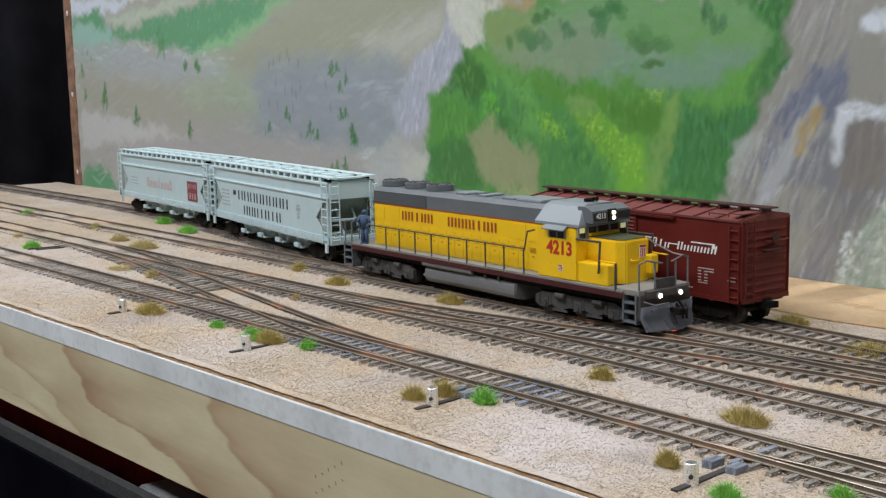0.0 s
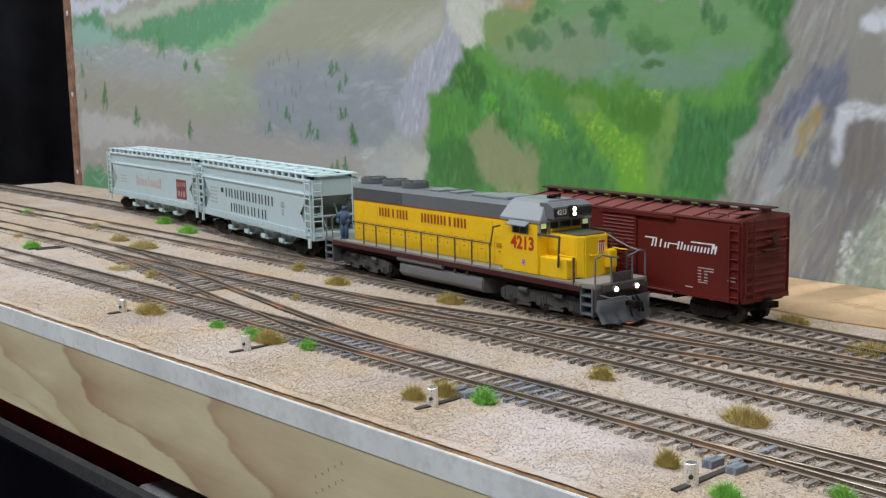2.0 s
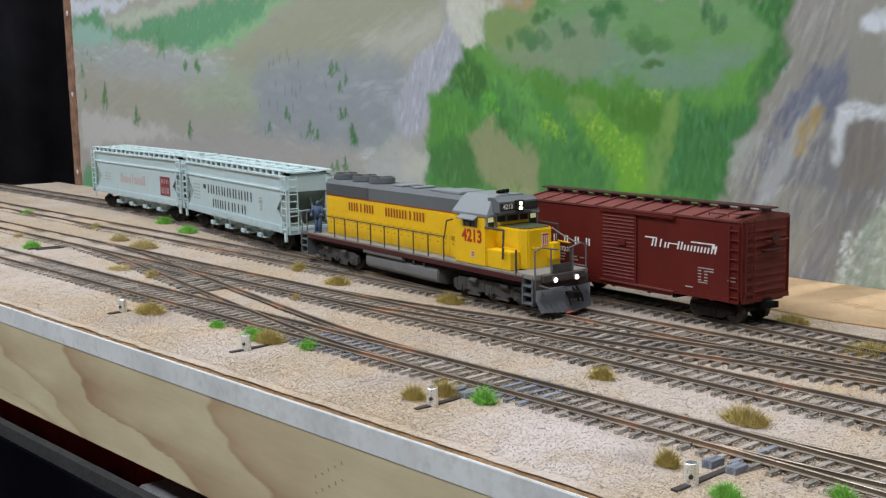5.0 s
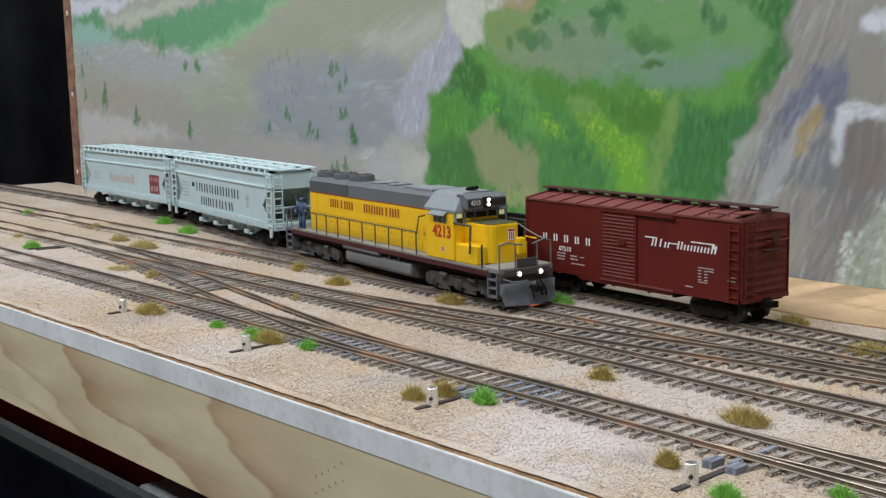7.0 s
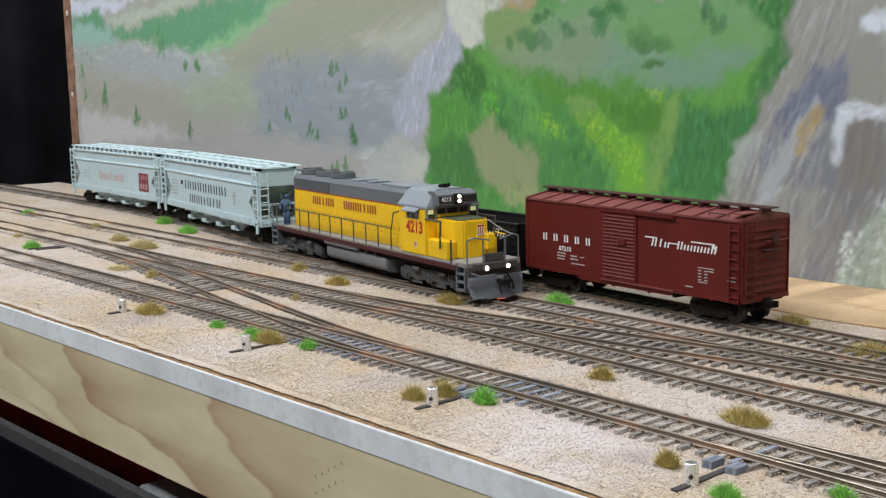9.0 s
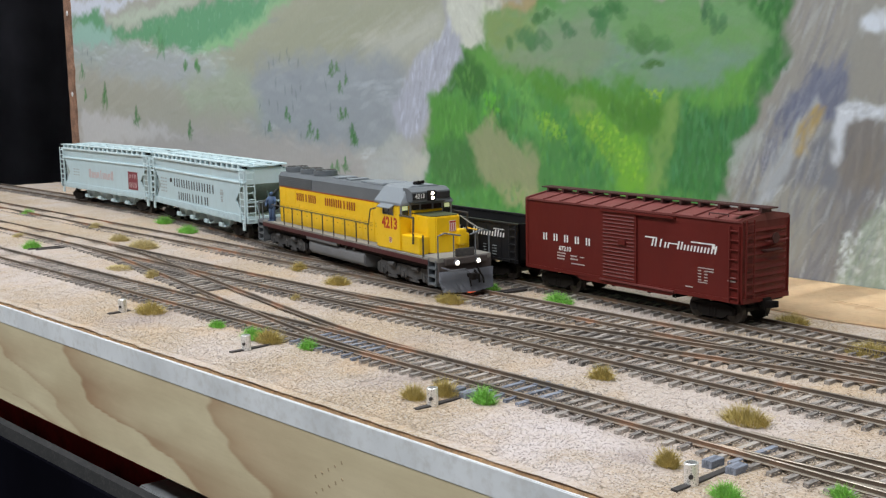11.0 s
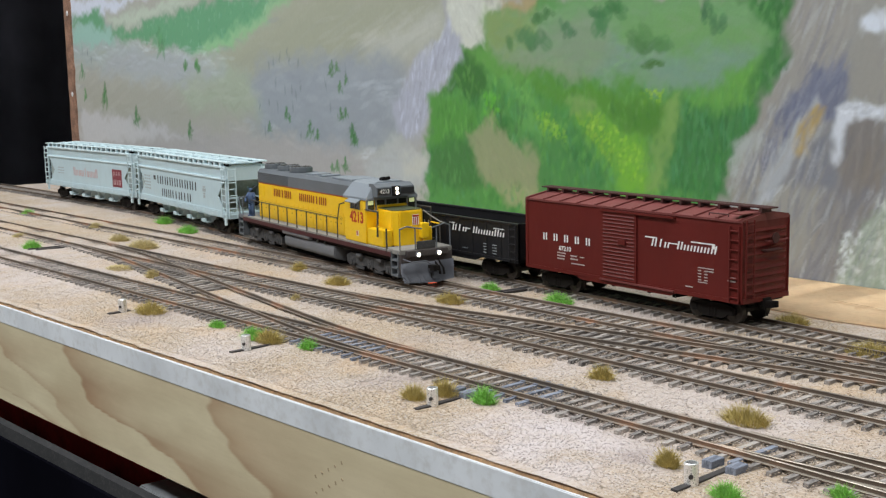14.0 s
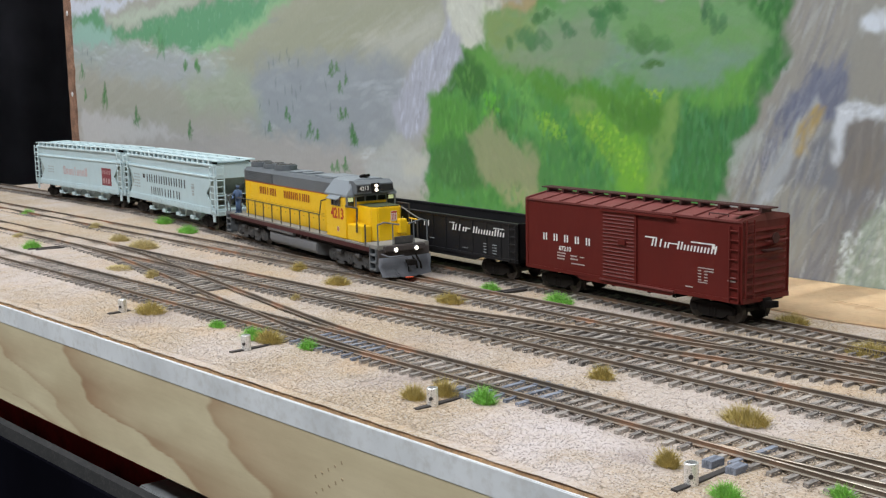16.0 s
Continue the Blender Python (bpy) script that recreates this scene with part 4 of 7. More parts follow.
def tie(parent, x, y, ang, length, mat, rng):
    key = (round(length * 500), mat.name)
    if key not in TIE_CACHE:
        TIE_CACHE[key] = tie_mesh("tie", round(length * 500) / 500)
        TIE_CACHE[key].materials.append(mat)
    o = new("tie", TIE_CACHE[key])
    o.parent = parent
    o.matrix_basis = pose(x, y, rng.uniform(-0.0002, 0.0001), 0, 0, math.degrees(ang) + rng.uniform(-1.2, 1.2))


def track(name, label, line, x0, x1, branch=None, blue=None, seed=1, dz=0.0, clear=None, keep=None, pitch=0.0064):
    root = empty(name, label, "track", Matrix())
    for side in (-1, 1):
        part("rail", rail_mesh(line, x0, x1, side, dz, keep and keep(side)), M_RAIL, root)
    rng = random.Random(seed)
    x = x0
    while x < x1:
        s = (line(x + 0.001) - line(x - 0.001)) / 0.002
        y, length = line(x), 0.0295
        e = branch(x) - y if branch else 0.0
        mat = M_TIE_BLUE if blue and blue(x) else M_TIE
        if not (clear and clear(x)):
            if branch and 0.0008 < abs(e) < 0.031:
                y, length = y + e / 2, length + abs(e)
            tie(root, x, y, math.atan(s), length, mat, rng)
        x += pitch * rng.uniform(0.96, 1.04)
    return root


def apart(f, g, a, b):
    return lambda x: a < abs(f(x) - g(x)) < b


def build_tracks():
    track("front_track", "front yard track with weathered brown rails", line_a, LEFT, 0.6, line_a2, lambda x: 0.083 < x < 0.091 or -0.030 < x < -0.004 or -0.148 < x < -0.10, 11)
    track("middle_track", "middle yard track with weathered brown rails", line_b, LEFT, 0.6, lambda x: line_ab(x) if x < -0.29 else line_bc(x), lambda x: -0.3 < x < -0.2 and False, 12)
    track("main_track", "main track with weathered rails and dark ties", line_c, LEFT, 0.6, lambda x: line_h(x) if x < -0.085 else line_bc(x), None, 13)
    track("rear_siding", "rear siding on which the train backs", line_h, LEFT, -0.10, None, None, 14, -0.0001, lambda x: abs(line_h(x) - line_c(x)) < 0.031, lambda side: (lambda x: abs(line_h(x) - line_c(x)) > 0.0011))
    track("boxcar_siding", "back siding under the boxcar and gondola", line_d, -0.62, 0.25, None, None, 15)
    track("front_crossover", "crossover between the middle and front tracks", line_ab, -0.53, -0.04, None, lambda x: -0.22 < x < -0.16, 16, -0.0001,
          lambda x: min(abs(line_ab(x) - line_b(x)), abs(line_ab(x) - line_a(x))) < 0.031, lambda side: (lambda x: min(abs(line_ab(x) - line_b(x)), abs(line_ab(x) - line_a(x))) > 0.0011))
    track("back_crossover", "crossover between the middle and main tracks", line_bc, -0.27, 0.18, None, None, 17, -0.0001,
          lambda x: min(abs(line_bc(x) - line_b(x)), abs(line_bc(x) - line_c(x))) < 0.031, lambda side: (lambda x: min(abs(line_bc(x) - line_b(x)), abs(line_bc(x) - line_c(x))) > 0.0011))
    track("front_spur", "spur leaving the front track", line_a2, 0.045, 0.5, None, None, 18, -0.0001, lambda x: abs(line_a2(x) - line_a(x)) < 0.031, lambda side: (lambda x: abs(line_a2(x) - line_a(x)) > 0.0011))


build_tracks()

# ---- rolling stock ----
M_YEL = paint("yellow_enamel", (0.86, 0.53, 0.010), 0.34, 0, 0.10, (0.45, 0.26, 0.03), 0.05, 50, 0.08)
M_RED = paint("signal_red", (0.46, 0.028, 0.012), 0.45, 0, 0.1, vary=0.08)
M_SILL = paint("dark_red_sill", (0.060, 0.008, 0.011), 0.5, 0, 0.3, (0.10, 0.07, 0.06), 0.12)
M_GREY = paint("harbour_grey", (0.125, 0.138, 0.152), 0.42, 0, 0.22, (0.24, 0.24, 0.23), 0.08, 70)
M_GREY_LT = paint("cab_roof_grey", (0.225, 0.25, 0.275), 0.38, 0, 0.15, (0.3, 0.3, 0.3), 0.06, 70)
M_TRUCK = paint("truck_grey", (0.050, 0.049, 0.050), 0.7, 0, 0.5, (0.16, 0.14, 0.12), 0.18, 120)
M_TANK = paint("tank_grey", (0.15, 0.152, 0.16), 0.5, 0, 0.35, (0.22, 0.2, 0.18), 0.1, 60)
M_PLOW = paint("plow_grey", (0.13, 0.135, 0.155), 0.5, 0, 0.3, (0.2, 0.19, 0.18), 0.12, 90)
M_PILOT = paint("sooty_pilot", (0.060, 0.050, 0.048), 0.6, 0, 0.4, (0.15, 0.11, 0.09), 0.15, 120)
M_DECK = paint("deck_pale_grey", (0.22, 0.21, 0.19), 0.7, 0, 0.4, (0.25, 0.22, 0.19), 0.12, 90)
M_ANTIGLARE = paint("antiglare_green", (0.05, 0.06, 0.025), 0.8)
M_DARKRAIL = paint("handrail_grey", (0.055, 0.05, 0.045), 0.5)
M_OXIDE = paint("oxide_red", (0.112, 0.0125, 0.0095), 0.5, 0, 0.12, (0.13, 0.03, 0.025), 0.10, 45, 0.12, streak=True)
M_OXROOF = paint("oxide_roof", (0.16, 0.036, 0.032), 0.6, 0, 0.3, (0.22, 0.09, 0.075), 0.12, 60)
M_OXIDE.node_tree.nodes["Principled BSDF"].inputs["Specular IOR Level"].default_value = 0.3
M_OXDARK = paint("oxide_dark", (0.055, 0.014, 0.012), 0.7, 0, 0.3, vary=0.2)
M_PALE = paint("pale_grey_green", (0.475, 0.60, 0.64), 0.45, 0, 0.14, (0.42, 0.42, 0.38), 0.04, 45, 0.08, streak=True)
M_PALE2 = paint("pale_roof", (0.56, 0.68, 0.71), 0.5, 0, 0.12, (0.45, 0.45, 0.42), 0.04, 45)
M_SLOPE = paint("slope_sheet_green_grey", (0.30, 0.35, 0.30), 0.6, 0, 0.3, vary=0.1)
M_BACKING = paint("backing_grey", (0.34, 0.40, 0.39), 0.6, 0, 0.3, vary=0.1)
M_BLK = paint("black_paint", (0.012, 0.012, 0.014), 0.42, 0, 0.12, (0.05, 0.045, 0.04), 0.2, 60)
M_BLKTRUCK = paint("sooty_black", (0.010, 0.008, 0.007), 0.8, 0, 0.25, (0.03, 0.022, 0.018), 0.2, 150)
M_BLKTRUCK.node_tree.nodes["Principled BSDF"].inputs["Specular IOR Level"].default_value = 0.15
M_STEEL = paint("wheel_steel", (0.075, 0.065, 0.058), 0.45, 0.6, 0.4, vary=0.15, scale=200)
M_WHITE = paint("white_lettering", (0.80, 0.80, 0.78), 0.5, 0, 0.12, (0.4, 0.2, 0.18), 0.03, 200)
M_STENCIL = paint("dull_stencil", (0.46, 0.38, 0.36), 0.6, 0, 0.3, (0.2, 0.07, 0.06), 0.1, 300)
M_LETBLK = paint("black_lettering", (0.022, 0.022, 0.024), 0.5, 0, 0.1, vary=0.1)
M_LETRED = paint("red_lettering", (0.36, 0.06, 0.02), 0.45, 0, 0.12, (0.6, 0.36, 0.03), 0.05, 300)
M_FADED = paint("faded_red_lettering", (0.52, 0.36, 0.36), 0.5, 0, 0.25, (0.55, 0.6, 0.58), 0.1, 300)
M_MAROON = paint("maroon_herald", (0.22, 0.045, 0.06), 0.5, 0, 0.15, vary=0.08)
M_BLUE = paint("blue_denim", (0.05, 0.095, 0.19), 0.8, 0, 0.4, (0.16, 0.12, 0.10), 0.2, 300)
M_GREYLET = paint("pale_grey_lettering", (0.36, 0.40, 0.41), 0.5, 0, 0.2, vary=0.1, scale=300)
M_CROSS = paint("pale_timber", (0.55, 0.53, 0.48), 0.8, 0, 0.4, (0.3, 0.27, 0.24), 0.1, 120)
G_LAMP = glow("lit_lamp", (1.0, 0.90, 0.72), 5)
G_CAB = glow("lit_cab_glass", (0.75, 0.85, 0.45), 0.4)
G_RED = glow("red_glint", (1.0, 0.14, 0.05), 1.2)


def glass_material():
    m, nt, nodes, links, b = material("dark_window_glass")
    b.inputs["Base Color"].default_value = (0.03, 0.035, 0.03, 1)
    b.inputs["Roughness"].default_value = 0.06
    return m


M_GLASS = glass_material()


def text_part(name, words, size, m, mat, parent, squeeze=1.0, label="", bold=0.02):
    cu = bpy.data.curves.new(name, "FONT")
    cu.body, cu.size, cu.align_x, cu.align_y, cu.extrude, cu.offset = words, size, "CENTER", "CENTER", 0.00004, size * bold
    tmp = bpy.data.objects.new(name, cu)
    scene.collection.objects.link(tmp)
    me = bpy.data.meshes.new_from_object(tmp.evaluated_get(bpy.context.evaluated_depsgraph_get()))
    bpy.data.objects.remove(tmp)
    me.transform(Matrix.Diagonal((squeeze, 1, 1, 1)))
    me.materials.clear()
    me.materials.append(mat)
    o = new(name, me)
    o.parent, o.matrix_basis = parent, m
    if label:
        o["label"] = label
    return o


def marks(name, spec, x0, x1, z0, z1, y, mat, parent, label="", lean=0.0, thick=0.2, depth=0.00012):
    """A row of plain upright bars in place of lettering. 2: a pair of bars, 1: one bar, s: a lower pair; a space leaves a gap."""
    bm = bmesh.new()
    step = (x1 - x0) / len(spec)
    for k, ch in enumerate(spec):
        if ch == " ":
            continue
        a, b = x0 + (k + 0.14) * step, x0 + (k + 0.86) * step
        w = min(thick * 1.25 * (z1 - z0), (b - a) * 0.40)
        top = z1 if ch != "s" else z0 + 0.7 * (z1 - z0)
        for p, q in ([(a, a + w), (b - w, b)] if ch != "1" else [((a + b) / 2 - w / 2, (a + b) / 2 + w / 2)]):
            box(bm, p, q, y - depth, y, z0, top)
    if lean:
        for v in bm.verts:
            v.co.x += (v.co.z - z0) * lean
    return tagged(part(name, bm, mat, parent, label), kind="stuff")


def bars(name, rows, y, mat, parent, depth=0.0001):
    bm = bmesh.new()
    for x0, x1, z0, z1 in rows:
        box(bm, x0, x1, y - depth, y, z0, z1)
    return part(name, bm, mat, parent)


def wheelset(parent, x, radius, mat=None):
    bm = bmesh.new()
    for s in (-1, 1):
        rod(bm, (0, s * 0.0072, 0), (0, s * 0.0098, 0), radius, 24)
        rod(bm, (0, s * 0.0066, 0), (0, s * 0.0072, 0), radius * 1.07, 24)
        for k in range(5):
            a = k * 2 * math.pi / 5
            rod(bm, (radius * 0.55 * math.cos(a), s * 0.0097, radius * 0.55 * math.sin(a)), (radius * 0.55 * math.cos(a), s * 0.0101, radius * 0.55 * math.sin(a)), radius * 0.14, 6)
    rod(bm, (0, -0.0105, 0), (0, 0.0105, 0), 0.0012, 10)
    o = part("wheelset", bm, mat or M_STEEL, parent)
    o.matrix_basis = pose(x, 0, radius)
    return o


def freight_truck(parent, x, mat):
    """Two-axle truck: cast sideframes, bolster, springs and two wheelsets."""
    t = empty_part("truck", parent, x)
    for s in (-1, 1):
        bm = bmesh.new()
        y0, y1 = sorted((s * 0.0104, s * 0.0122))
        prism(bm, [(-0.0125, 0.0042), (-0.0125, 0.0072), (-0.008, 0.0085), (0.008, 0.0085), (0.0125, 0.0072), (0.0125, 0.0042), (0.0095, 0.0042), (0.0060, 0.0018), (-0.0060, 0.0018), (-0.0095, 0.0042)], "y", y0, y1)
        for k in (-0.0105, 0.0105):
            box(bm, k - 0.0017, k + 0.0017, y0 - 0.0004, y1 + 0.0004, 0.0036, 0.0072, 0.0004)
        for k in (-0.0016, 0, 0.0016):
            rod(bm, (k, (y0 + y1) / 2 + s * 0.0007, 0.0026), (k, (y0 + y1) / 2 + s * 0.0007, 0.0062), 0.0007, 6)
        part("sideframe", bm, mat, t)
    part("bolster", boxes((-0.0022, 0.0022, -0.0104, 0.0104, 0.0046, 0.0084), bevel=0.0004), mat, t)
    return t, [wheelset(t, -0.0105, 0.0049), wheelset(t, 0.0105, 0.0049)]


def empty_part(name, parent, x):
    """A part that has pieces of its own: a small pivot block with the pieces as children."""
    bm = boxes((-0.0015, 0.0015, -0.0015, 0.0015, 0.0080, 0.0092))
    o = part(name, bm, M_BLKTRUCK, parent)
    o.matrix_basis = pose(x, 0, 0)
    return o


def coupler(parent, x, s, mat):
    bm = bmesh.new()
    box(bm, x - s * 0.004, x + s * 0.004, -0.0012, 0.0012, 0.0083, 0.0103, 0.0003)
    box(bm, x + s * 0.003, x + s * 0.0065, -0.0022, 0.0010, 0.0076, 0.0110, 0.0006)
    box(bm, x + s * 0.0055, x + s * 0.0075, 0.0002, 0.0020, 0.0078, 0.0108, 0.0005)
    rod(bm, (x + s * 0.002, -0.001, 0.0078), (x + s * 0.0045, -0.0018, 0.0040), 0.0003, 6)
    part("coupler", bm, mat, parent)


def ladder(name, parent, mat, x, y, half, z0, z1, n, axis="x"):
    """Two stiles and n rungs."""
    bm = bmesh.new()
    def at(u, z, out=0):
        return (x + u, y, z) if axis == "x" else (x, y + u, z)
    for u in (-half, half):
        rod(bm, at(u, z0), at(u, z1), 0.00042, 6)
    for k in range(n):
        z = z0 + (z1 - z0) * (k + 0.5) / n
        rod(bm, at(-half, z), at(half, z), 0.00036, 6)
    return part(name, bm, mat, parent)


def loco_truck(parent, x):
    t = empty_part("truck", parent, x)
    for s in (-1, 1):
        bm = bmesh.new()
        y0, y1 = sorted((s * 0.0110, s * 0.0132))
        prism(bm, [(-0.0265, 0.0045), (-0.0265, 0.0085), (-0.022, 0.0105), (0.022, 0.0105), (0.0265, 0.0085), (0.0265, 0.0045), (0.0235, 0.0030), (0.016, 0.0048), (0.011, 0.0030), (0.004, 0.0048), (-0.004, 0.0048), (-0.011, 0.0030), (-0.016, 0.0048), (-0.0235, 0.0030)], "y", y0, y1)
        yo = s * 0.0136
        for k in (-0.0205, 0.0, 0.0205):
            box(bm, k - 0.0024, k + 0.0024, min(yo, yo - s * 0.002), max(yo, yo - s * 0.002), 0.0030, 0.0080, 0.0005)
            rod(bm, (k, yo - s * 0.001, 0.0052), (k, yo + s * 0.0006, 0.0052), 0.0015, 10)
            for q in (-0.0034, 0.0034):
                rod(bm, (k + q, s * 0.0128, 0.0045), (k + q, s * 0.0128, 0.0095), 0.0009, 8)
        part("sideframe", bm, M_TRUCK, t)
        bm = bmesh.new()
        for k in (-0.0125, 0.0105):
            rod(bm, (k, s * 0.0142, 0.0098), (k + 0.0055, s * 0.0142, 0.0098), 0.0014, 10)
            rod(bm, (k - 0.0004, s * 0.0142, 0.0098), (k, s * 0.0142, 0.0098), 0.0011, 10)
        for k in (-0.015, 0.006):
            box(bm, k, k + 0.009, min(s * 0.0132, s * 0.0138), max(s * 0.0132, s * 0.0138), 0.0022, 0.0034)
        part("brake_rigging", bm, M_TRUCK, t)
        bm = boxes((-0.025, 0.025, min(s * 0.0088, s * 0.0110), max(s * 0.0088, s * 0.0110), 0.0085, 0.0118))
        part("transom", bm, M_BLKTRUCK, t)
    return t, [wheelset(t, k, 0.0058) for k in (-0.0205, 0.0, 0.0205)]


def fan(parent, x):
    bm = bmesh.new()
    rod(bm, (x, 0, 0.0515), (x, 0, 0.0542), 0.0076, 28)
    rod(bm, (x, 0, 0.0542), (x, 0, 0.0546), 0.0070, 28)
    f = part("radiator_fan", bm, M_GREY, parent)
    bm = bmesh.new()
    for k in range(6):
        a = k * math.pi / 6
        rod(bm, (x - 0.0066 * math.cos(a), -0.0066 * math.sin(a), 0.0548), (x + 0.0066 * math.cos(a), 0.0066 * math.sin(a), 0.0548), 0.0002, 4)
    part("grille", bm, M_DARKRAIL, f)


def locomotive():
    r = empty("diesel_locomotive", "yellow and grey six-axle model diesel locomotive with lit headlights", "locomotive", Matrix())
    # frame and running boards
    part("frame", boxes((-0.108, 0.0945, -0.0150, 0.0150, 0.0120, 0.0148)), M_BLKTRUCK, r)
    for s in (-1, 1):
        y0, y1 = sorted((s * 0.0148, s * 0.0175))
        part("side_sill", boxes((-0.1106, 0.0961, y0, y1, 0.0146, 0.0172), bevel=0.0002), M_SILL, r, "dark red side sill")
    part("walkway", boxes((-0.1106, 0.0961, -0.0175, 0.0175, 0.0172, 0.0184), bevel=0.0002), M_DECK, r, "pale dusty walkway")
    curve = [(0.0160 * math.copysign(abs(math.cos(q)) ** 0.62, math.cos(q)), 0.0084 + 0.0058 * math.copysign(abs(math.sin(q)) ** 0.62, math.sin(q))) for q in (2 * math.pi * k / 36 for k in range(36))]
    tank = prism(bmesh.new(), curve, "x", -0.0455, 0.0255)
    bmesh.ops.bevel(tank, geom=[e for f in tank.faces if len(f.verts) > 4 for e in f.edges], offset=0.0006, segments=2, affect="EDGES")
    part("fuel_tank", tank, M_TANK, r, "smooth rounded grey fuel tank")
    for s in (-1, 1):
        part("air_reservoir", rod(bmesh.new(), (-0.046, s * 0.0157, 0.0138), (-0.006, s * 0.0157, 0.0138), 0.0016, 12), M_TANK, r)
    bm = bmesh.new()
    for x in (0.004, 0.014):
        rod(bm, (x, -0.0158, 0.0120), (x, -0.0166, 0.0135), 0.0007, 8)
        rod(bm, (x, -0.0160, 0.0135), (x, -0.0160, 0.0150), 0.0005, 8)
    part("filler_pipe", bm, M_DARKRAIL, r)
    # long hood
    part("long_hood", boxes((-0.0969, 0.0420, -0.0107, 0.0107, 0.0184, 0.0416), bevel=0.0006), M_YEL, r, "yellow hood side")
    bm = prism(bmesh.new(), [(-0.01075, 0.0422), (-0.01075, 0.0490), (-0.0090, 0.0512), (0.0090, 0.0512), (0.01075, 0.0490), (0.01075, 0.0422)], "x", -0.0969, 0.0425)
    part("hood_roof", bm, M_GREY, r, "dark grey upper hood")
    part("hood_stripe", boxes((-0.0970, 0.0425, -0.01078, 0.01078, 0.0416, 0.0422)), M_LETRED, r, "thin red stripe")
    for k in range(6):
        z = 0.0430 + k * 0.0011
        for s in (-1, 1):
            part("radiator_louvre", boxes((-0.0960, -0.0490, min(s * 0.0107, s * 0.01125), max(s * 0.0107, s * 0.01125), z, z + 0.0006)), M_GREY, r)
    for x in (-0.0905, -0.0690, -0.0505):
        fan(r, x)
    bm = bmesh.new()
    for x, w in ((-0.030, 0.009), (-0.012, 0.006), (0.006, 0.009)):
        box(bm, x, x + w, -0.0062, 0.0062, 0.0512, 0.0522, 0.0004)
    box(bm, 0.018, 0.036, -0.0085, 0.0085, 0.0508, 0.0528, 0.0008)
    part("roof_hatch", bm, M_GREY_LT, r)
    part("exhaust_stack", boxes((-0.018, -0.014, -0.0035, 0.0035, 0.0512, 0.0524), bevel=0.0003), M_GREY, r)
    for s in (-1, 1):
        y0, y1 = sorted((s * 0.0107, s * 0.01095))
        for k in range(18):
            x = -0.0945 + 0.0069 * k
            part("hood_door", boxes((x, x + 0.0064, y0, y1, 0.0196, 0.0318)), M_YEL, r)
        for x in (-0.0945, -0.0805, 0.020, 0.0285):
            part("upper_door", boxes((x, x + 0.0075, y0, y1, 0.0328, 0.0405)), M_YEL, r)
    # latches and vent slats in a darker yellow that paints their shade
    bm = bmesh.new()
    for x in np.arange(-0.0917, 0.034, 0.0069):
        box(bm, x, x + 0.0011, -0.0112, -0.01095, 0.0252, 0.0258)
        for k in range(3):
            box(bm, x - 0.0018, x + 0.0022, -0.0111, -0.01095, 0.0276 + k * 0.0009, 0.0279 + k * 0.0009)
    tagged(part("door_latches", bm, paint("shadowed_yellow", (0.42, 0.24, 0.015), 0.5), r), kind="stuff")
    marks("lettering", "22122  2222122", -0.0713, 0.0075, 0.0345, 0.0394, -0.01096, M_LETRED, r, "red lettering bars")
    # cab
    bm = bmesh.new()
    prism(bm, [(0.0415, 0.0184), (0.0675, 0.0184), (0.0675, 0.0430), (0.0415, 0.0430)], "y", -0.0166, 0.0166)
    bmesh.ops.bevel(bm, geom=bm.edges[:], offset=0.0005, segments=2, affect="EDGES")
    cab = part("cab", bm, M_YEL, r)
    bm = bmesh.new()
    lo = [(-0.0168, 0.0432), (-0.0168, 0.0445), (-0.0112, 0.0520), (-0.0080, 0.0532), (0.0080, 0.0532), (0.0112, 0.0520), (0.0168, 0.0445), (0.0168, 0.0432)]
    prism(bm, lo, "x", 0.0405, 0.0690)
    for v in bm.verts:
        if v.co.z > 0.048:
            v.co.x = 0.0425 if v.co.x < 0.05 else 0.0660
    part("cab_roof", bm, M_GREY_LT, cab, "blue-grey sloped cab roof")
    for s in (-1, 1):
        for x0, x1 in ((0.0502, 0.0602),):
            y0, y1 = sorted((s * 0.0163, s * 0.0168))
            w = part("side_window", boxes((x0, x1, y0, y1, 0.0374, 0.0426), bevel=0.0002), M_GLASS, cab)
    for s in (-1, 1):
        bm = prism(bmesh.new(), [(s * 0.0165, 0.0436), (s * 0.0165, 0.0428), (s * 0.0196, 0.0412), (s * 0.0198, 0.0417)], "x", 0.0478, 0.0618)
        part("sunshade", bm, M_GREY_LT, cab, "pale grey sunshade")
        for x in (0.0502, 0.0552, 0.0602):
            y0, y1 = sorted((s * 0.0166, s * 0.0171))
            part("window_post", boxes((x - 0.0004, x + 0.0004, y0, y1, 0.0374, 0.0426)), M_GREY, cab)
    for y0, y1 in ((-0.0158, -0.0112), (0.0112, 0.0158)):
        part("windshield", boxes((0.0670, 0.0678, y0, y1, 0.0372, 0.0432), bevel=0.0002), M_GLASS, cab)
        part("lit_pane", boxes((0.0674, 0.0679, y0 + 0.0006, y1 - 0.0006, 0.0405, 0.0428)), G_CAB, cab)
    part("front_glass", boxes((0.0670, 0.0679, -0.0100, 0.0100, 0.0392, 0.0448)), M_GLASS, cab)
    bm = bmesh.new()
    for y in (-0.0102, -0.004, 0.004, 0.0102, 0.0160, -0.0160):
        box(bm, 0.0676, 0.0683, y - 0.0005, y + 0.0005, 0.0372, 0.0448)
    part("window_bars", bm, M_GREY_LT, cab)
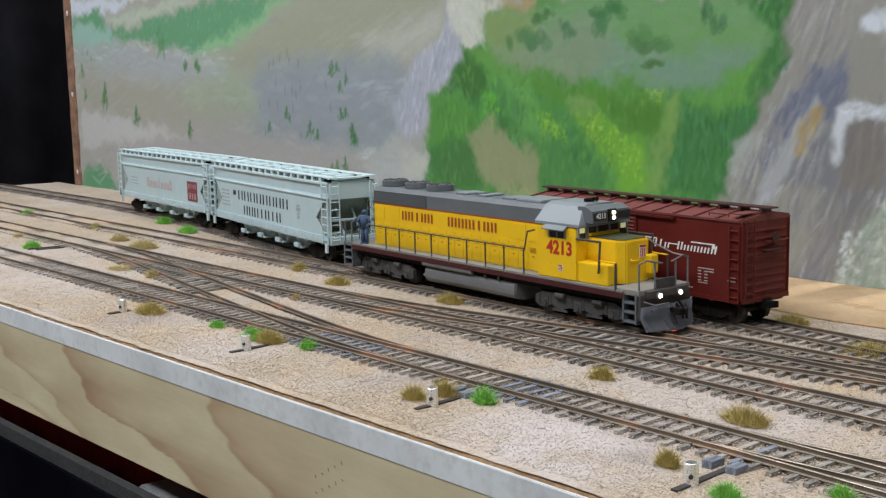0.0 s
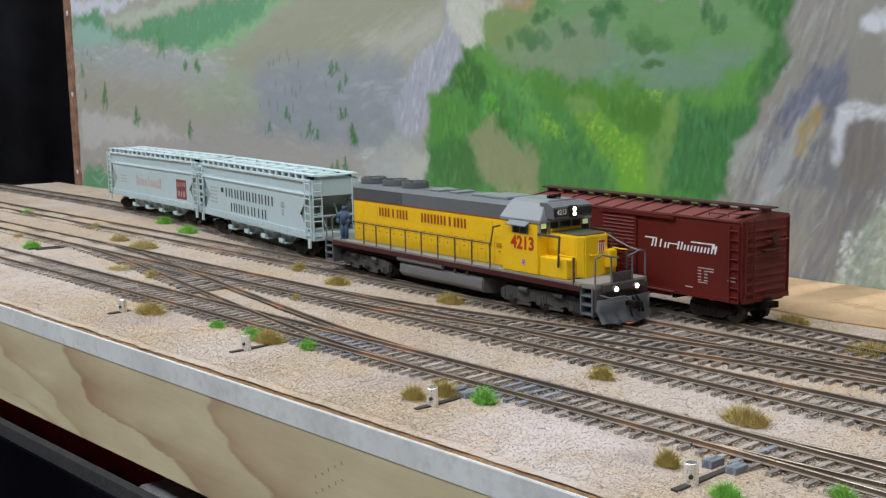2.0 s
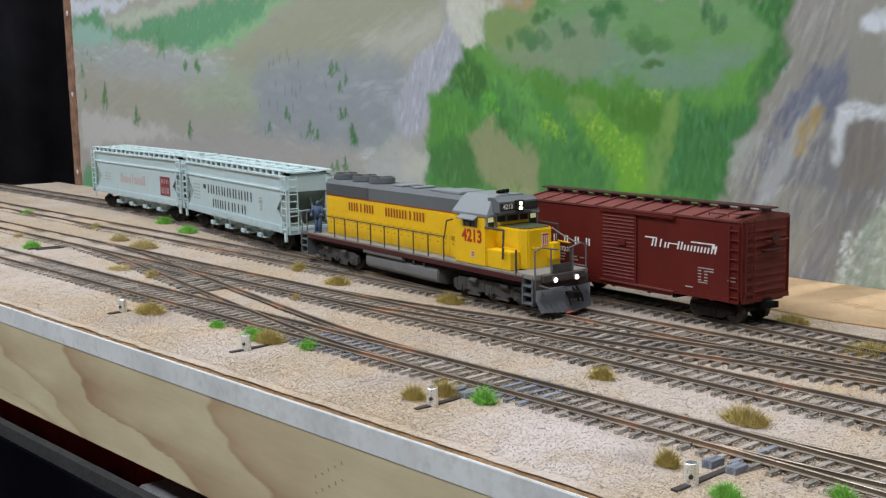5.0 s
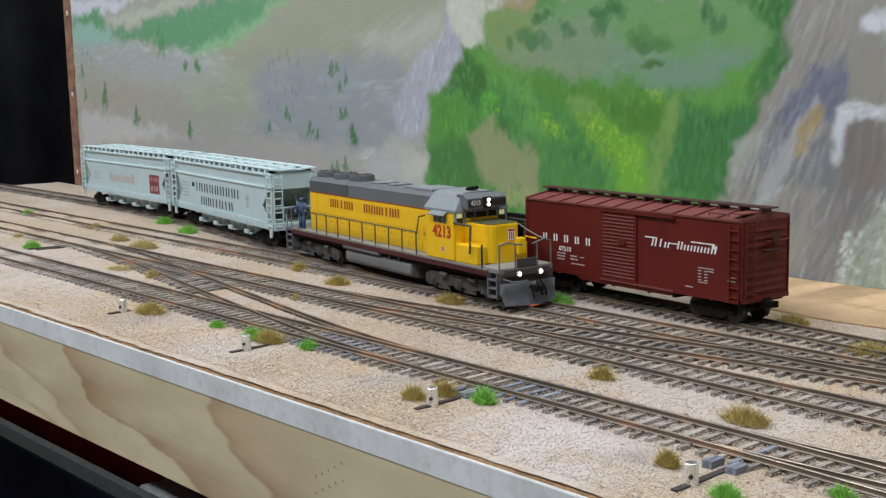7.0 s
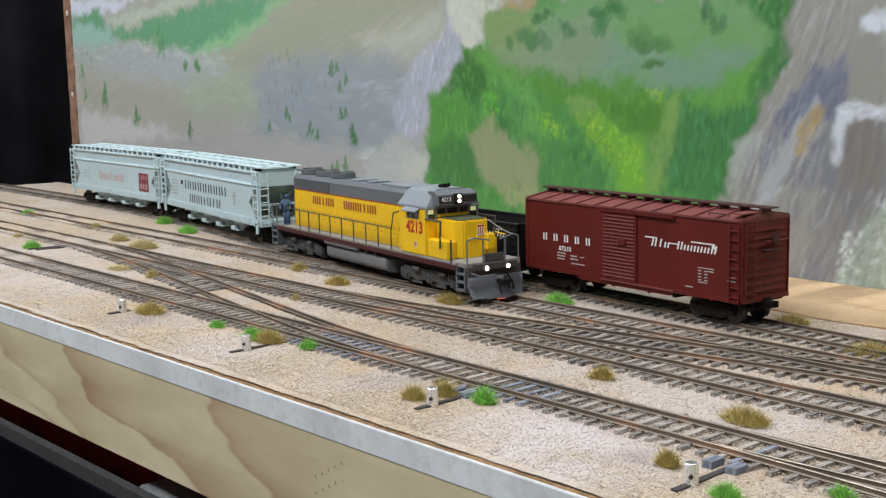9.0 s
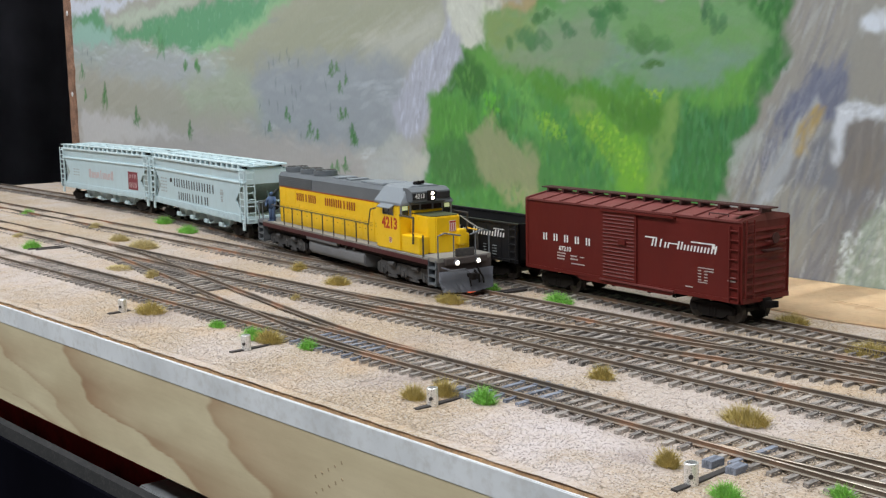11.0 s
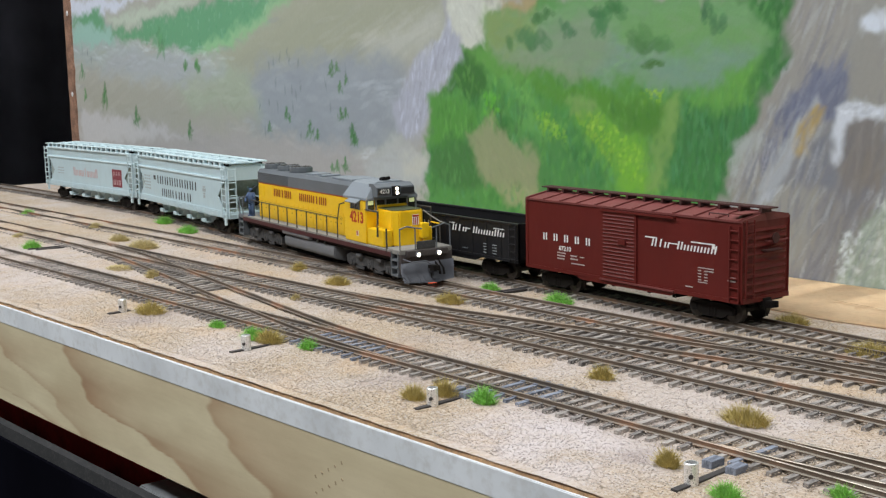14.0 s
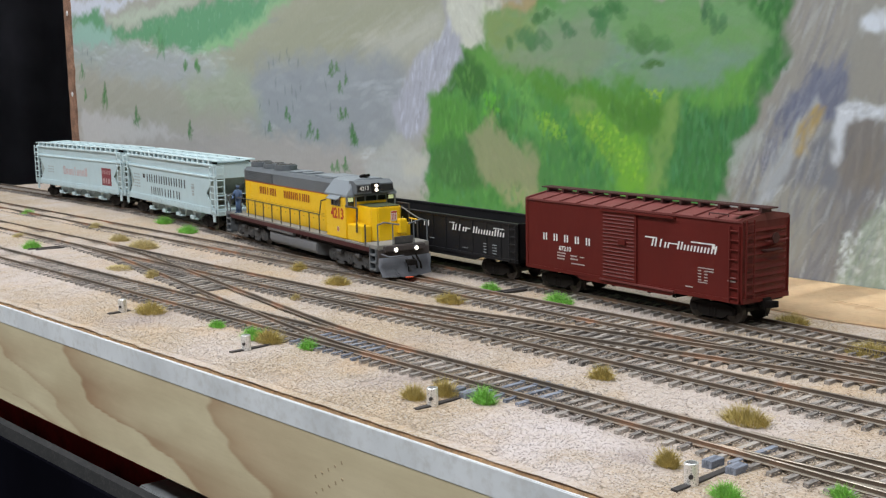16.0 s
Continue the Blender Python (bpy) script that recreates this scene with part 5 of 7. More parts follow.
    part("lit_sill", boxes((0.0678, 0.0692, -0.0095, 0.0095, 0.0388, 0.0402), bevel=0.0003), M_YEL, cab)
    # number boards and headlight
    bm = prism(bmesh.new(), [(0.064, 0.0452), (0.0735, 0.0452), (0.0728, 0.0506), (0.0690, 0.0524), (0.064, 0.0524)], "y", -0.0122, 0.0122)
    house = part("headlight_housing", bm, M_GREY, cab)
    part("headlight_backing", boxes((0.0728, 0.0740, -0.0025, 0.0025, 0.0455, 0.0510), bevel=0.0003), M_BLKTRUCK, house)
    for z in (0.0470, 0.0494):
        bm = bmesh.new()
        rod(bm, (0.0738, 0.0004, z), (0.0744, 0.0004, z), 0.0009, 16)
        bmesh.ops.create_icosphere(bm, subdivisions=2, radius=0.0009, matrix=Matrix.Translation((0.0743, 0.0004, z)))
        part("headlight", bm, G_LAMP, house, "bright lit headlight")
    for y0, y1 in ((-0.0118, -0.0032), (0.0032, 0.0118)):
        part("number_board", boxes((0.0732, 0.0739, y0, y1, 0.0464, 0.0500), bevel=0.0002), M_LETBLK, house)
        if y0 < 0:
            text_part("number", "4213", 0.0034, Matrix.Translation((0.07395, (y0 + y1) / 2, 0.0482)) @ pose(0, 0, 0, 90, 0, 90), M_WHITE, house, 0.9)
    text_part("cab_number", "4213", 0.0086, Matrix.Translation((0.0565, -0.01668, 0.0326)) @ pose(0, 0, 0, 90, 0, 0), M_RED, r, 0.96, "red cab number", 0.035)
    bars("herald", [(0.0558, 0.0586, 0.0222, 0.0252)], -0.0167, M_WHITE, r)
    bars("herald_stripe", [(0.0560, 0.0584, 0.0244, 0.0250), (0.0562, 0.0566, 0.0225, 0.0242), (0.0570, 0.0574, 0.0225, 0.0242), (0.0578, 0.0582, 0.0225, 0.0242)], -0.0168, M_RED, r)
    bm = bmesh.new()
    for y, l in ((-0.0012, 0.005), (0.0004, 0.006), (0.0018, 0.0045)):
        rod(bm, (0.058, y, 0.0545), (0.058 + l, y, 0.0547), 0.0003, 8, 0.0010)
    box(bm, 0.0575, 0.0595, -0.0018, 0.0024, 0.0530, 0.0545)
    part("horn", bm, M_BLKTRUCK, r)
    # nose
    bm = prism(bmesh.new(), [(0.067, -0.0100), (0.0855, -0.0100), (0.0888, -0.0072), (0.0888, 0.0072), (0.0855, 0.0100), (0.067, 0.0100)], "z", 0.0184, 0.0383)
    bmesh.ops.bevel(bm, geom=[e for e in bm.edges if e.calc_length() < 0.025], offset=0.0006, segments=2, affect="EDGES")
    part("nose", bm, M_YEL, r, "short yellow nose")
    part("nose_top", prism(bmesh.new(), [(0.068, -0.0090), (0.0850, -0.0090), (0.0876, -0.0068), (0.0876, 0.0068), (0.0850, 0.0090), (0.068, 0.0090)], "z", 0.0383, 0.0387), M_ANTIGLARE, r, "dark antiglare top")
    part("nose_base", prism(bmesh.new(), [(0.067, -0.0103), (0.0857, -0.0103), (0.0892, -0.0074), (0.0892, 0.0074), (0.0857, 0.0103), (0.067, 0.0103)], "z", 0.0184, 0.0190), M_SILL, r)
    for s in (-1, 1):
        y0, y1 = sorted((s * 0.0098, s * 0.0160))
        part("battery_box", boxes((0.0675, 0.0858, y0, y1, 0.0184, 0.0278), bevel=0.0008), M_YEL, r)
    bars_n = bmesh.new()
    box(bars_n, 0.0887, 0.0890, 0.0012, 0.0052, 0.0300, 0.0358)
    part("nose_herald", bars_n, M_WHITE, r)
    bm = bmesh.new()
    for k in range(3):
        box(bm, 0.0889, 0.08915, 0.0017 + k * 0.0012, 0.0022 + k * 0.0012, 0.0303, 0.0342)
    box(bm, 0.0889, 0.08915, 0.0013, 0.0051, 0.0346, 0.0356)
    part("nose_herald_stripe", bm, M_RED, r)
    part("brake_wheel_housing", boxes((0.0885, 0.0925, 0.0050, 0.0100, 0.0225, 0.0312), bevel=0.001), M_YEL, r)
    part("nose_grab_iron", bent(bmesh.new(), [(0.0888, -0.0045, 0.0300), (0.0896, -0.0045, 0.0290), (0.0896, 0.0005, 0.0290), (0.0888, 0.0005, 0.0300)], 0.0003), M_YEL, r)
    # porches, steps, end plates, plow
    part("front_deck", boxes((0.0885, 0.1045, -0.0168, 0.0168, 0.0165, 0.0190), bevel=0.0004), M_DECK, r)
    part("front_anticlimber", boxes((0.1035, 0.1068, -0.0130, 0.0130, 0.0150, 0.0186), bevel=0.0006), M_PILOT, r)
    part("rear_deck", boxes((-0.1195, -0.1100, -0.0168, 0.0168, 0.0160, 0.0184), bevel=0.0004), M_GREY, r)
    for xa, xb in ((0.0955, 0.1035), (-0.1190, -0.1105)):
        for s in (-1, 1):
            y0, y1 = sorted((s * 0.0105, s * 0.0172))
            well = part("step_well", boxes((xa, xb, s * 0.0105 - 0.0003, s * 0.0105 + 0.0003, 0.0044, 0.0176)), M_GREY, r)
            for z in (0.0044, 0.0086, 0.0128):
                part("tread", boxes((xa, xb, y0, y1, z, z + 0.0009)), M_GREY, well)
            for x in (xa, xb - 0.0008):
                part("step_side", boxes((x, x + 0.0008, y0, y1, 0.0040, 0.0176)), M_GREY, well)
    part("front_end_plate", boxes((0.1036, 0.1052, -0.0165, 0.0165, 0.0060, 0.0165), bevel=0.0003), M_PILOT, r)
    part("rear_end_plate", boxes((-0.1196, -0.1182, -0.0165, 0.0165, 0.0045, 0.0165), bevel=0.0003), M_GREY, r)
    bm = bmesh.new()
    n = 12
    rows = []
    for k in range(n + 1):
        y = -0.0170 + 0.034 * k / n
        f = 1 - abs(y) / 0.017
        rows.append([bm.verts.new((0.1060 + 0.0020 * f, y, 0.0120)), bm.verts.new((0.1056 + 0.0034 * f, y, 0.0070)), bm.verts.new((0.1078 + 0.0062 * f, y * 0.93, 0.0012))])
    for a, b in zip(rows[:-1], rows[1:]):
        for j in range(2):
            bm.faces.new((a[j], b[j], b[j + 1], a[j + 1]))
    bmesh.ops.solidify(bm, geom=bm.faces[:], thickness=0.0008)
    part("plow", bm, M_PLOW, r, "grey snow plow blade", smooth=True)
    for y in (-0.0066, 0.0066):
        bm = bmesh.new()
        rod(bm, (0.1050, y, 0.0162), (0.1078, y, 0.0162), 0.0016, 16)
        d = part("ditch_light", bm, M_PLOW, r)
        bm = bmesh.new()
        bmesh.ops.create_uvsphere(bm, u_segments=14, v_segments=8, radius=0.0011, matrix=Matrix.Translation((0.1077, y, 0.0162)))
        part("lens", bm, G_LAMP, d, "bright lit lens")
    # glowing bar added for the red reflection on the rail under the plow
    part("red_glint_bar", boxes((0.1104, 0.1114, -0.0026, 0.0022, 0.0004, 0.0009), bevel=0.0002), G_RED, r)
    part("uncoupling_lever", bent(bmesh.new(), [(0.107, -0.016, 0.0145), (0.1095, -0.012, 0.0128), (0.1095, -0.003, 0.0128), (0.1100, 0.0, 0.0105)], 0.00035), M_PLOW, r)
    part("air_hoses", bent(bent(bmesh.new(), [(0.1065, 0.004, 0.0120), (0.1105, 0.0045, 0.0085), (0.1108, 0.005, 0.0050)], 0.0006), [(0.1065, 0.0065, 0.0125), (0.1100, 0.0075, 0.0080), (0.1103, 0.008, 0.0045)], 0.0006), M_BLKTRUCK, r)
    coupler(r, 0.1085, 1, M_BLKTRUCK)
    coupler(r, -0.1225, -1, M_BLKTRUCK)
    # handrails along the sides
    for s in (-1, 1):
        y = s * 0.0172
        posts = [-0.0775, -0.0653, -0.0514, -0.0375, -0.0232, -0.0089, 0.0053, 0.0190, 0.0330]
        for x in posts:
            part("stanchion", rod(bmesh.new(), (x, y, 0.0160), (x, y, 0.0301), 0.00042, 6), M_DARKRAIL, r)
        part("handrail", bent(bmesh.new(), [(-0.0955, y, 0.0301), (0.0330, y, 0.0301)], 0.00036), M_DARKRAIL, r)
        part("cab_handrail", bent(bmesh.new(), [(0.0335, y, 0.0295), (0.0350, s * 0.0165, 0.0385), (0.0385, s * 0.0150, 0.0395)], 0.00040), M_DARKRAIL, r)
        part("nose_handrail", bent(bmesh.new(), [(0.0675, s * 0.0168, 0.0382), (0.0825, y, 0.0382), (0.0815, y, 0.0240)], 0.00055), M_DARKRAIL, r)
        part("nose_stanchion", rod(bmesh.new(), (0.0916, y, 0.0165), (0.0916, y, 0.0298), 0.00055, 6), M_DARKRAIL, r)
        part("battery_box_rail", bent(bmesh.new(), [(0.0825, y, 0.0300), (0.0870, y, 0.0298), (0.0916, y, 0.0298)], 0.00036), M_YEL, r)
        part("end_post", bent(bmesh.new(), [(0.1040, s * 0.0160, 0.0175), (0.1040, s * 0.0160, 0.0305), (0.1045, s * 0.0120, 0.0318), (0.1050, s * 0.0060, 0.0305), (0.1055, s * 0.0030, 0.0300)], 0.00042), M_GREY, r)
        part("end_post", rod(bmesh.new(), (0.1048, s * 0.0068, 0.0165), (0.1048, s * 0.0068, 0.0308), 0.00042, 6), M_GREY, r)
        part("rear_post", bent(bmesh.new(), [(-0.1185, s * 0.0162, 0.0175), (-0.1185, s * 0.0162, 0.0300), (-0.1190, s * 0.0060, 0.0300), (-0.1188, s * 0.0060, 0.0175)], 0.00042), M_GREY, r)
        part("rear_corner_rail", bent(bmesh.new(), [(-0.1105, y, 0.0172), (-0.1105, y, 0.0298), (-0.0980, s * 0.012, 0.0395)], 0.00042), M_GREY, r)
    part("porch_panel", boxes((0.1046, 0.1052, -0.0060, 0.0060, 0.0190, 0.0232), bevel=0.0003), M_TRUCK, r)
    part("nose_side_handrail", bent(bmesh.new(), [(0.0860, 0.0100, 0.0375), (0.0900, 0.0125, 0.0345), (0.0960, 0.0150, 0.0315), (0.1040, 0.0160, 0.0305)], 0.00036), M_DECK, r)
    trucks = [loco_truck(r, 0.064), loco_truck(r, -0.082)]
    return r, trucks


def figurine():
    """A small standing crew figure, kept as one plain shape."""
    bm = bmesh.new()
    for y in (-0.0012, 0.0012):
        rod(bm, (0, y, 0.0), (0, y, 0.0095), 0.00115, 10, 0.0013)
        box(bm, -0.0008, 0.0022, y - 0.0009, y + 0.0009, 0, 0.0008, 0.0002)
    rod(bm, (0, 0, 0.0090), (0, 0, 0.0162), 0.0021, 12, 0.0026)
    bmesh.ops.create_icosphere(bm, subdivisions=2, radius=0.0014, matrix=Matrix.Translation((0, 0, 0.0182)))
    bent(bm, [(0, -0.0026, 0.0155), (0.001, -0.0038, 0.0118), (0.0028, -0.003, 0.0100)], 0.0008)
    bent(bm, [(0, 0.0026, 0.0155), (0.001, 0.0038, 0.0118), (0.0028, 0.003, 0.0100)], 0.0008)
    return tagged(obj("figurine", bm, M_BLUE, smooth=True), "small plain blue crew figurine on the rear platform", "figurine")


# ---- covered hoppers ----
def hopper(label):
    r = empty("covered_hopper", label, "hopper car", Matrix(), "covered hoppers behind the locomotive")
    L = 0.0965
    # body: main side sheets, recessed above the eave ledge
    for s in (-1, 1):
        pts = [(-0.0925, 0.0405), (-0.0790, 0.0275), (-0.0900, 0.0172), (0.0900, 0.0172), (0.0790, 0.0275), (0.0925, 0.0405)]
        y0, y1 = sorted((s * 0.0160, s * 0.0153))
        part("side_sheet", prism(bmesh.new(), pts, "y", y0, y1), M_PALE, r)
    bm = prism(bmesh.new(), [(-0.0160, 0.0400), (-0.0152, 0.0420), (-0.0156, 0.0488), (-0.0110, 0.0512), (0.0110, 0.0512), (0.0156, 0.0488), (0.0152, 0.0420), (0.0160, 0.0400)], "x", -L, L)
    part("upper_body", bm, M_PALE, r)
    bm = bmesh.new()
    for s in (-1, 1):
        y0, y1 = sorted((s * 0.0150, s * 0.0168))
        box(bm, -L, L, y0, y1, 0.0398, 0.0410, 0.0003)
        box(bm, -L, L, y0, y1, 0.0484, 0.0500, 0.0004)
    part("eave_ledge", bm, M_PALE2, r)
    # inner hopper core, slope sheets and bays
    bm = prism(bmesh.new(), [(-0.0925, 0.0398), (-0.0620, 0.0130), (0.0620, 0.0130), (0.0925, 0.0398)], "y", -0.0150, 0.0150)
    part("slope_sheet", bm, M_SLOPE, r, "grey-green end slope sheets")
    # added panels, not parts of the car, keep the corner openings grey, not black
    for e in (-1, 1):
        for s in (-1, 1):
            y0, y1 = sorted((s * 0.0136, s * 0.0142))
            part("corner_backing", prism(bmesh.new(), [(e * 0.070, 0.0172), (e * 0.0905, 0.0172), (e * 0.0905, 0.0400), (e * 0.070, 0.0400)], "y", y0, y1), M_BACKING, r)
    for x in (-0.045, -0.015, 0.015, 0.045):
        bm = prism(bmesh.new(), [(x - 0.0135, 0.0150), (x - 0.0050, 0.0052), (x + 0.0050, 0.0052), (x + 0.0135, 0.0150)], "y", -0.0105, 0.0105)
        box(bm, x - 0.0055, x + 0.0055, -0.0135, 0.0135, 0.0046, 0.0060, 0.0003)
        box(bm, x - 0.0035, x + 0.0035, -0.0150, -0.0130, 0.0050, 0.0080, 0.0004)
        part("outlet_bay", bm, M_PALE, r)
    # side sills and end frames
    for s in (-1, 1):
        y0, y1 = sorted((s * 0.0152, s * 0.0168))
        bm = boxes((-0.1000, 0.1000, y0, y1, 0.0124, 0.0172))
        for k in range(28):
            x = -0.093 + k * 0.0068
            box(bm, x, x + 0.0044, min(s * 0.0168, s * 0.0170), max(s * 0.0168, s * 0.0170), 0.0134, 0.0162)
        part("side_sill", bm, M_PALE, r)
    for e in (-1, 1):
        x0, x1 = sorted((e * 0.0935, e * 0.1005))
        bm = boxes((x0, x1, -0.0168, 0.0168, 0.0122, 0.0170), bevel=0.0003)
        part("end_sill", bm, M_PALE, r)
        bm = bmesh.new()
        for y in (-0.0150, 0.0150):
            rod(bm, (e * 0.0955, y, 0.0165), (e * 0.0945, y, 0.0410), 0.0008, 6)
        for y in (-0.0055, 0.0055):
            rod(bm, (e * 0.0970, y, 0.0165), (e * 0.0850, y, 0.0330), 0.0007, 6)
        box(bm, min(e * 0.0930, e * 0.0972), max(e * 0.0930, e * 0.0972), -0.0150, 0.0150, 0.0262, 0.0272)
        part("end_posts", bm, M_PALE, r)
        part("end_platform", boxes((min(e * 0.080, e * 0.097), max(e * 0.080, e * 0.097), -0.0120, 0.0120, 0.0170, 0.0178)), M_SLOPE, r)
        part("upper_end_sheet", boxes((min(e * 0.0945, e * 0.0967), max(e * 0.0945, e * 0.0967), -0.0150, 0.0150, 0.0395, 0.0490)), M_PALE2, r)
        for s in (-1, 1):
            ladder("side_ladder", r, M_PALE2, e * 0.0945, s * 0.0176, 0.0038, 0.0128, 0.0500, 8)
            ladder("end_ladder", r, M_PALE2, e * 0.1008, s * 0.0135, 0.0030, 0.0128, 0.0500, 8, "y")
        for s in (-1, 1):
            part("stirrup_step", boxes((e * 0.0945 - 0.0014, e * 0.0945 + 0.0014, s * 0.0168 - 0.0006, s * 0.0168 + 0.0006, 0.0072, 0.0125)), M_PALE2, r)
        coupler(r, e * 0.0970, e, M_BLKTRUCK)
    bm = bmesh.new()
    rod(bm, (0.0990, 0.0045, 0.0240), (0.1005, 0.0045, 0.0240), 0.0034, 20)
    part("brake_wheel", bm, M_BLKTRUCK, r)
    # roof: running boards on stands, hatches
    for s in (-1, 1):
        for k in range(18):
            x = -0.098 + 0.0109 * k
            part("board_section", boxes((x, x + 0.0105, min(s * 0.0100, s * 0.0162), max(s * 0.0100, s * 0.0162), 0.0526, 0.0531)), M_PALE2, r)
            x = -0.0930 + 0.0104 * k
            part("board_stand", boxes((x, x + 0.0032, min(s * 0.0105, s * 0.0160), max(s * 0.0105, s * 0.0160), 0.0495, 0.0526)), M_PALE2, r)
        # dark strip paints the shade between the board stands
        bm = boxes((-0.0950, 0.0950, min(s * 0.0128, s * 0.0134), max(s * 0.0128, s * 0.0134), 0.0500, 0.0524))
        part("stand_shadow_gap", bm, M_BLKTRUCK, r)
    for k in range(10):
        x = -0.089 + k * 0.0182
        hatch = part("roof_hatch", boxes((x, x + 0.0150, -0.0052, 0.0052, 0.0512, 0.0532), bevel=0.0006), M_PALE2, r)
        part("batten", boxes((x + 0.006, x + 0.009, -0.0068, 0.0068, 0.0530, 0.0537)), M_PALE2, hatch)
    for e in (-1, 1):
        part("end_running_board", boxes((min(e * 0.092, e * 0.0985), max(e * 0.092, e * 0.0985), -0.0160, 0.0160, 0.0521, 0.0526)), M_PALE2, r)
    trucks = [freight_truck(r, 0.0715, M_BLKTRUCK), freight_truck(r, -0.0715, M_BLKTRUCK)]
    return r, trucks


def hopper_pair():
    a, ta = hopper("pale grey covered hopper with black lettering bars")
    marks("lettering", "22222222", -0.0490, 0.0385, 0.0284, 0.0350, -0.01602, M_LETBLK, a, "black lettering bars", thick=0.22)
    marks("lettering", "2221212", -0.0395, 0.0262, 0.0186, 0.0249, -0.01602, M_LETBLK, a, "black lettering bars", thick=0.22)
    bars("emblem", [(-0.0570, -0.0520, 0.0312, 0.0345)], -0.01602, M_LETBLK, a)
    bars("data_block", [(-0.0790 + 0.0052 * (k % 3), -0.0752 + 0.0052 * (k % 3), 0.0330 - 0.0026 * (k // 3), 0.0340 - 0.0026 * (k // 3)) for k in range(15)], -0.01602, M_GREYLET, a)
    bars("stencil", [(0.0505, 0.0555, 0.0318, 0.0330), (0.0500, 0.0560, 0.0288, 0.0312), (0.0510, 0.0550, 0.0268, 0.0280), (0.0512, 0.0548, 0.0240, 0.0262)], -0.01602, M_GREYLET, a)
    b, tb = hopper("pale grey covered hopper with a maroon herald")
    marks("lettering", "2sss1sss2", -0.0330, 0.0230, 0.0245, 0.0325, -0.01602, M_FADED, b, "faded red lettering bars", thick=0.16)
    bars("herald", [(0.0545, 0.0740, 0.0190, 0.0345)], -0.01602, M_MAROON, b)
    marks("herald_marks", "212", 0.0565, 0.0720, 0.0290, 0.0325, -0.01614, M_FADED, b)
    marks("herald_marks", "212", 0.0565, 0.0720, 0.0208, 0.0255, -0.01614, M_FADED, b)
    bars("data_block", [(-0.0700 + 0.0052 * (k % 3), -0.0662 + 0.0052 * (k % 3), 0.0300 - 0.0026 * (k // 3), 0.0309 - 0.0026 * (k // 3)) for k in range(9)], -0.01602, M_GREYLET, b)
    return (a, ta), (b, tb)


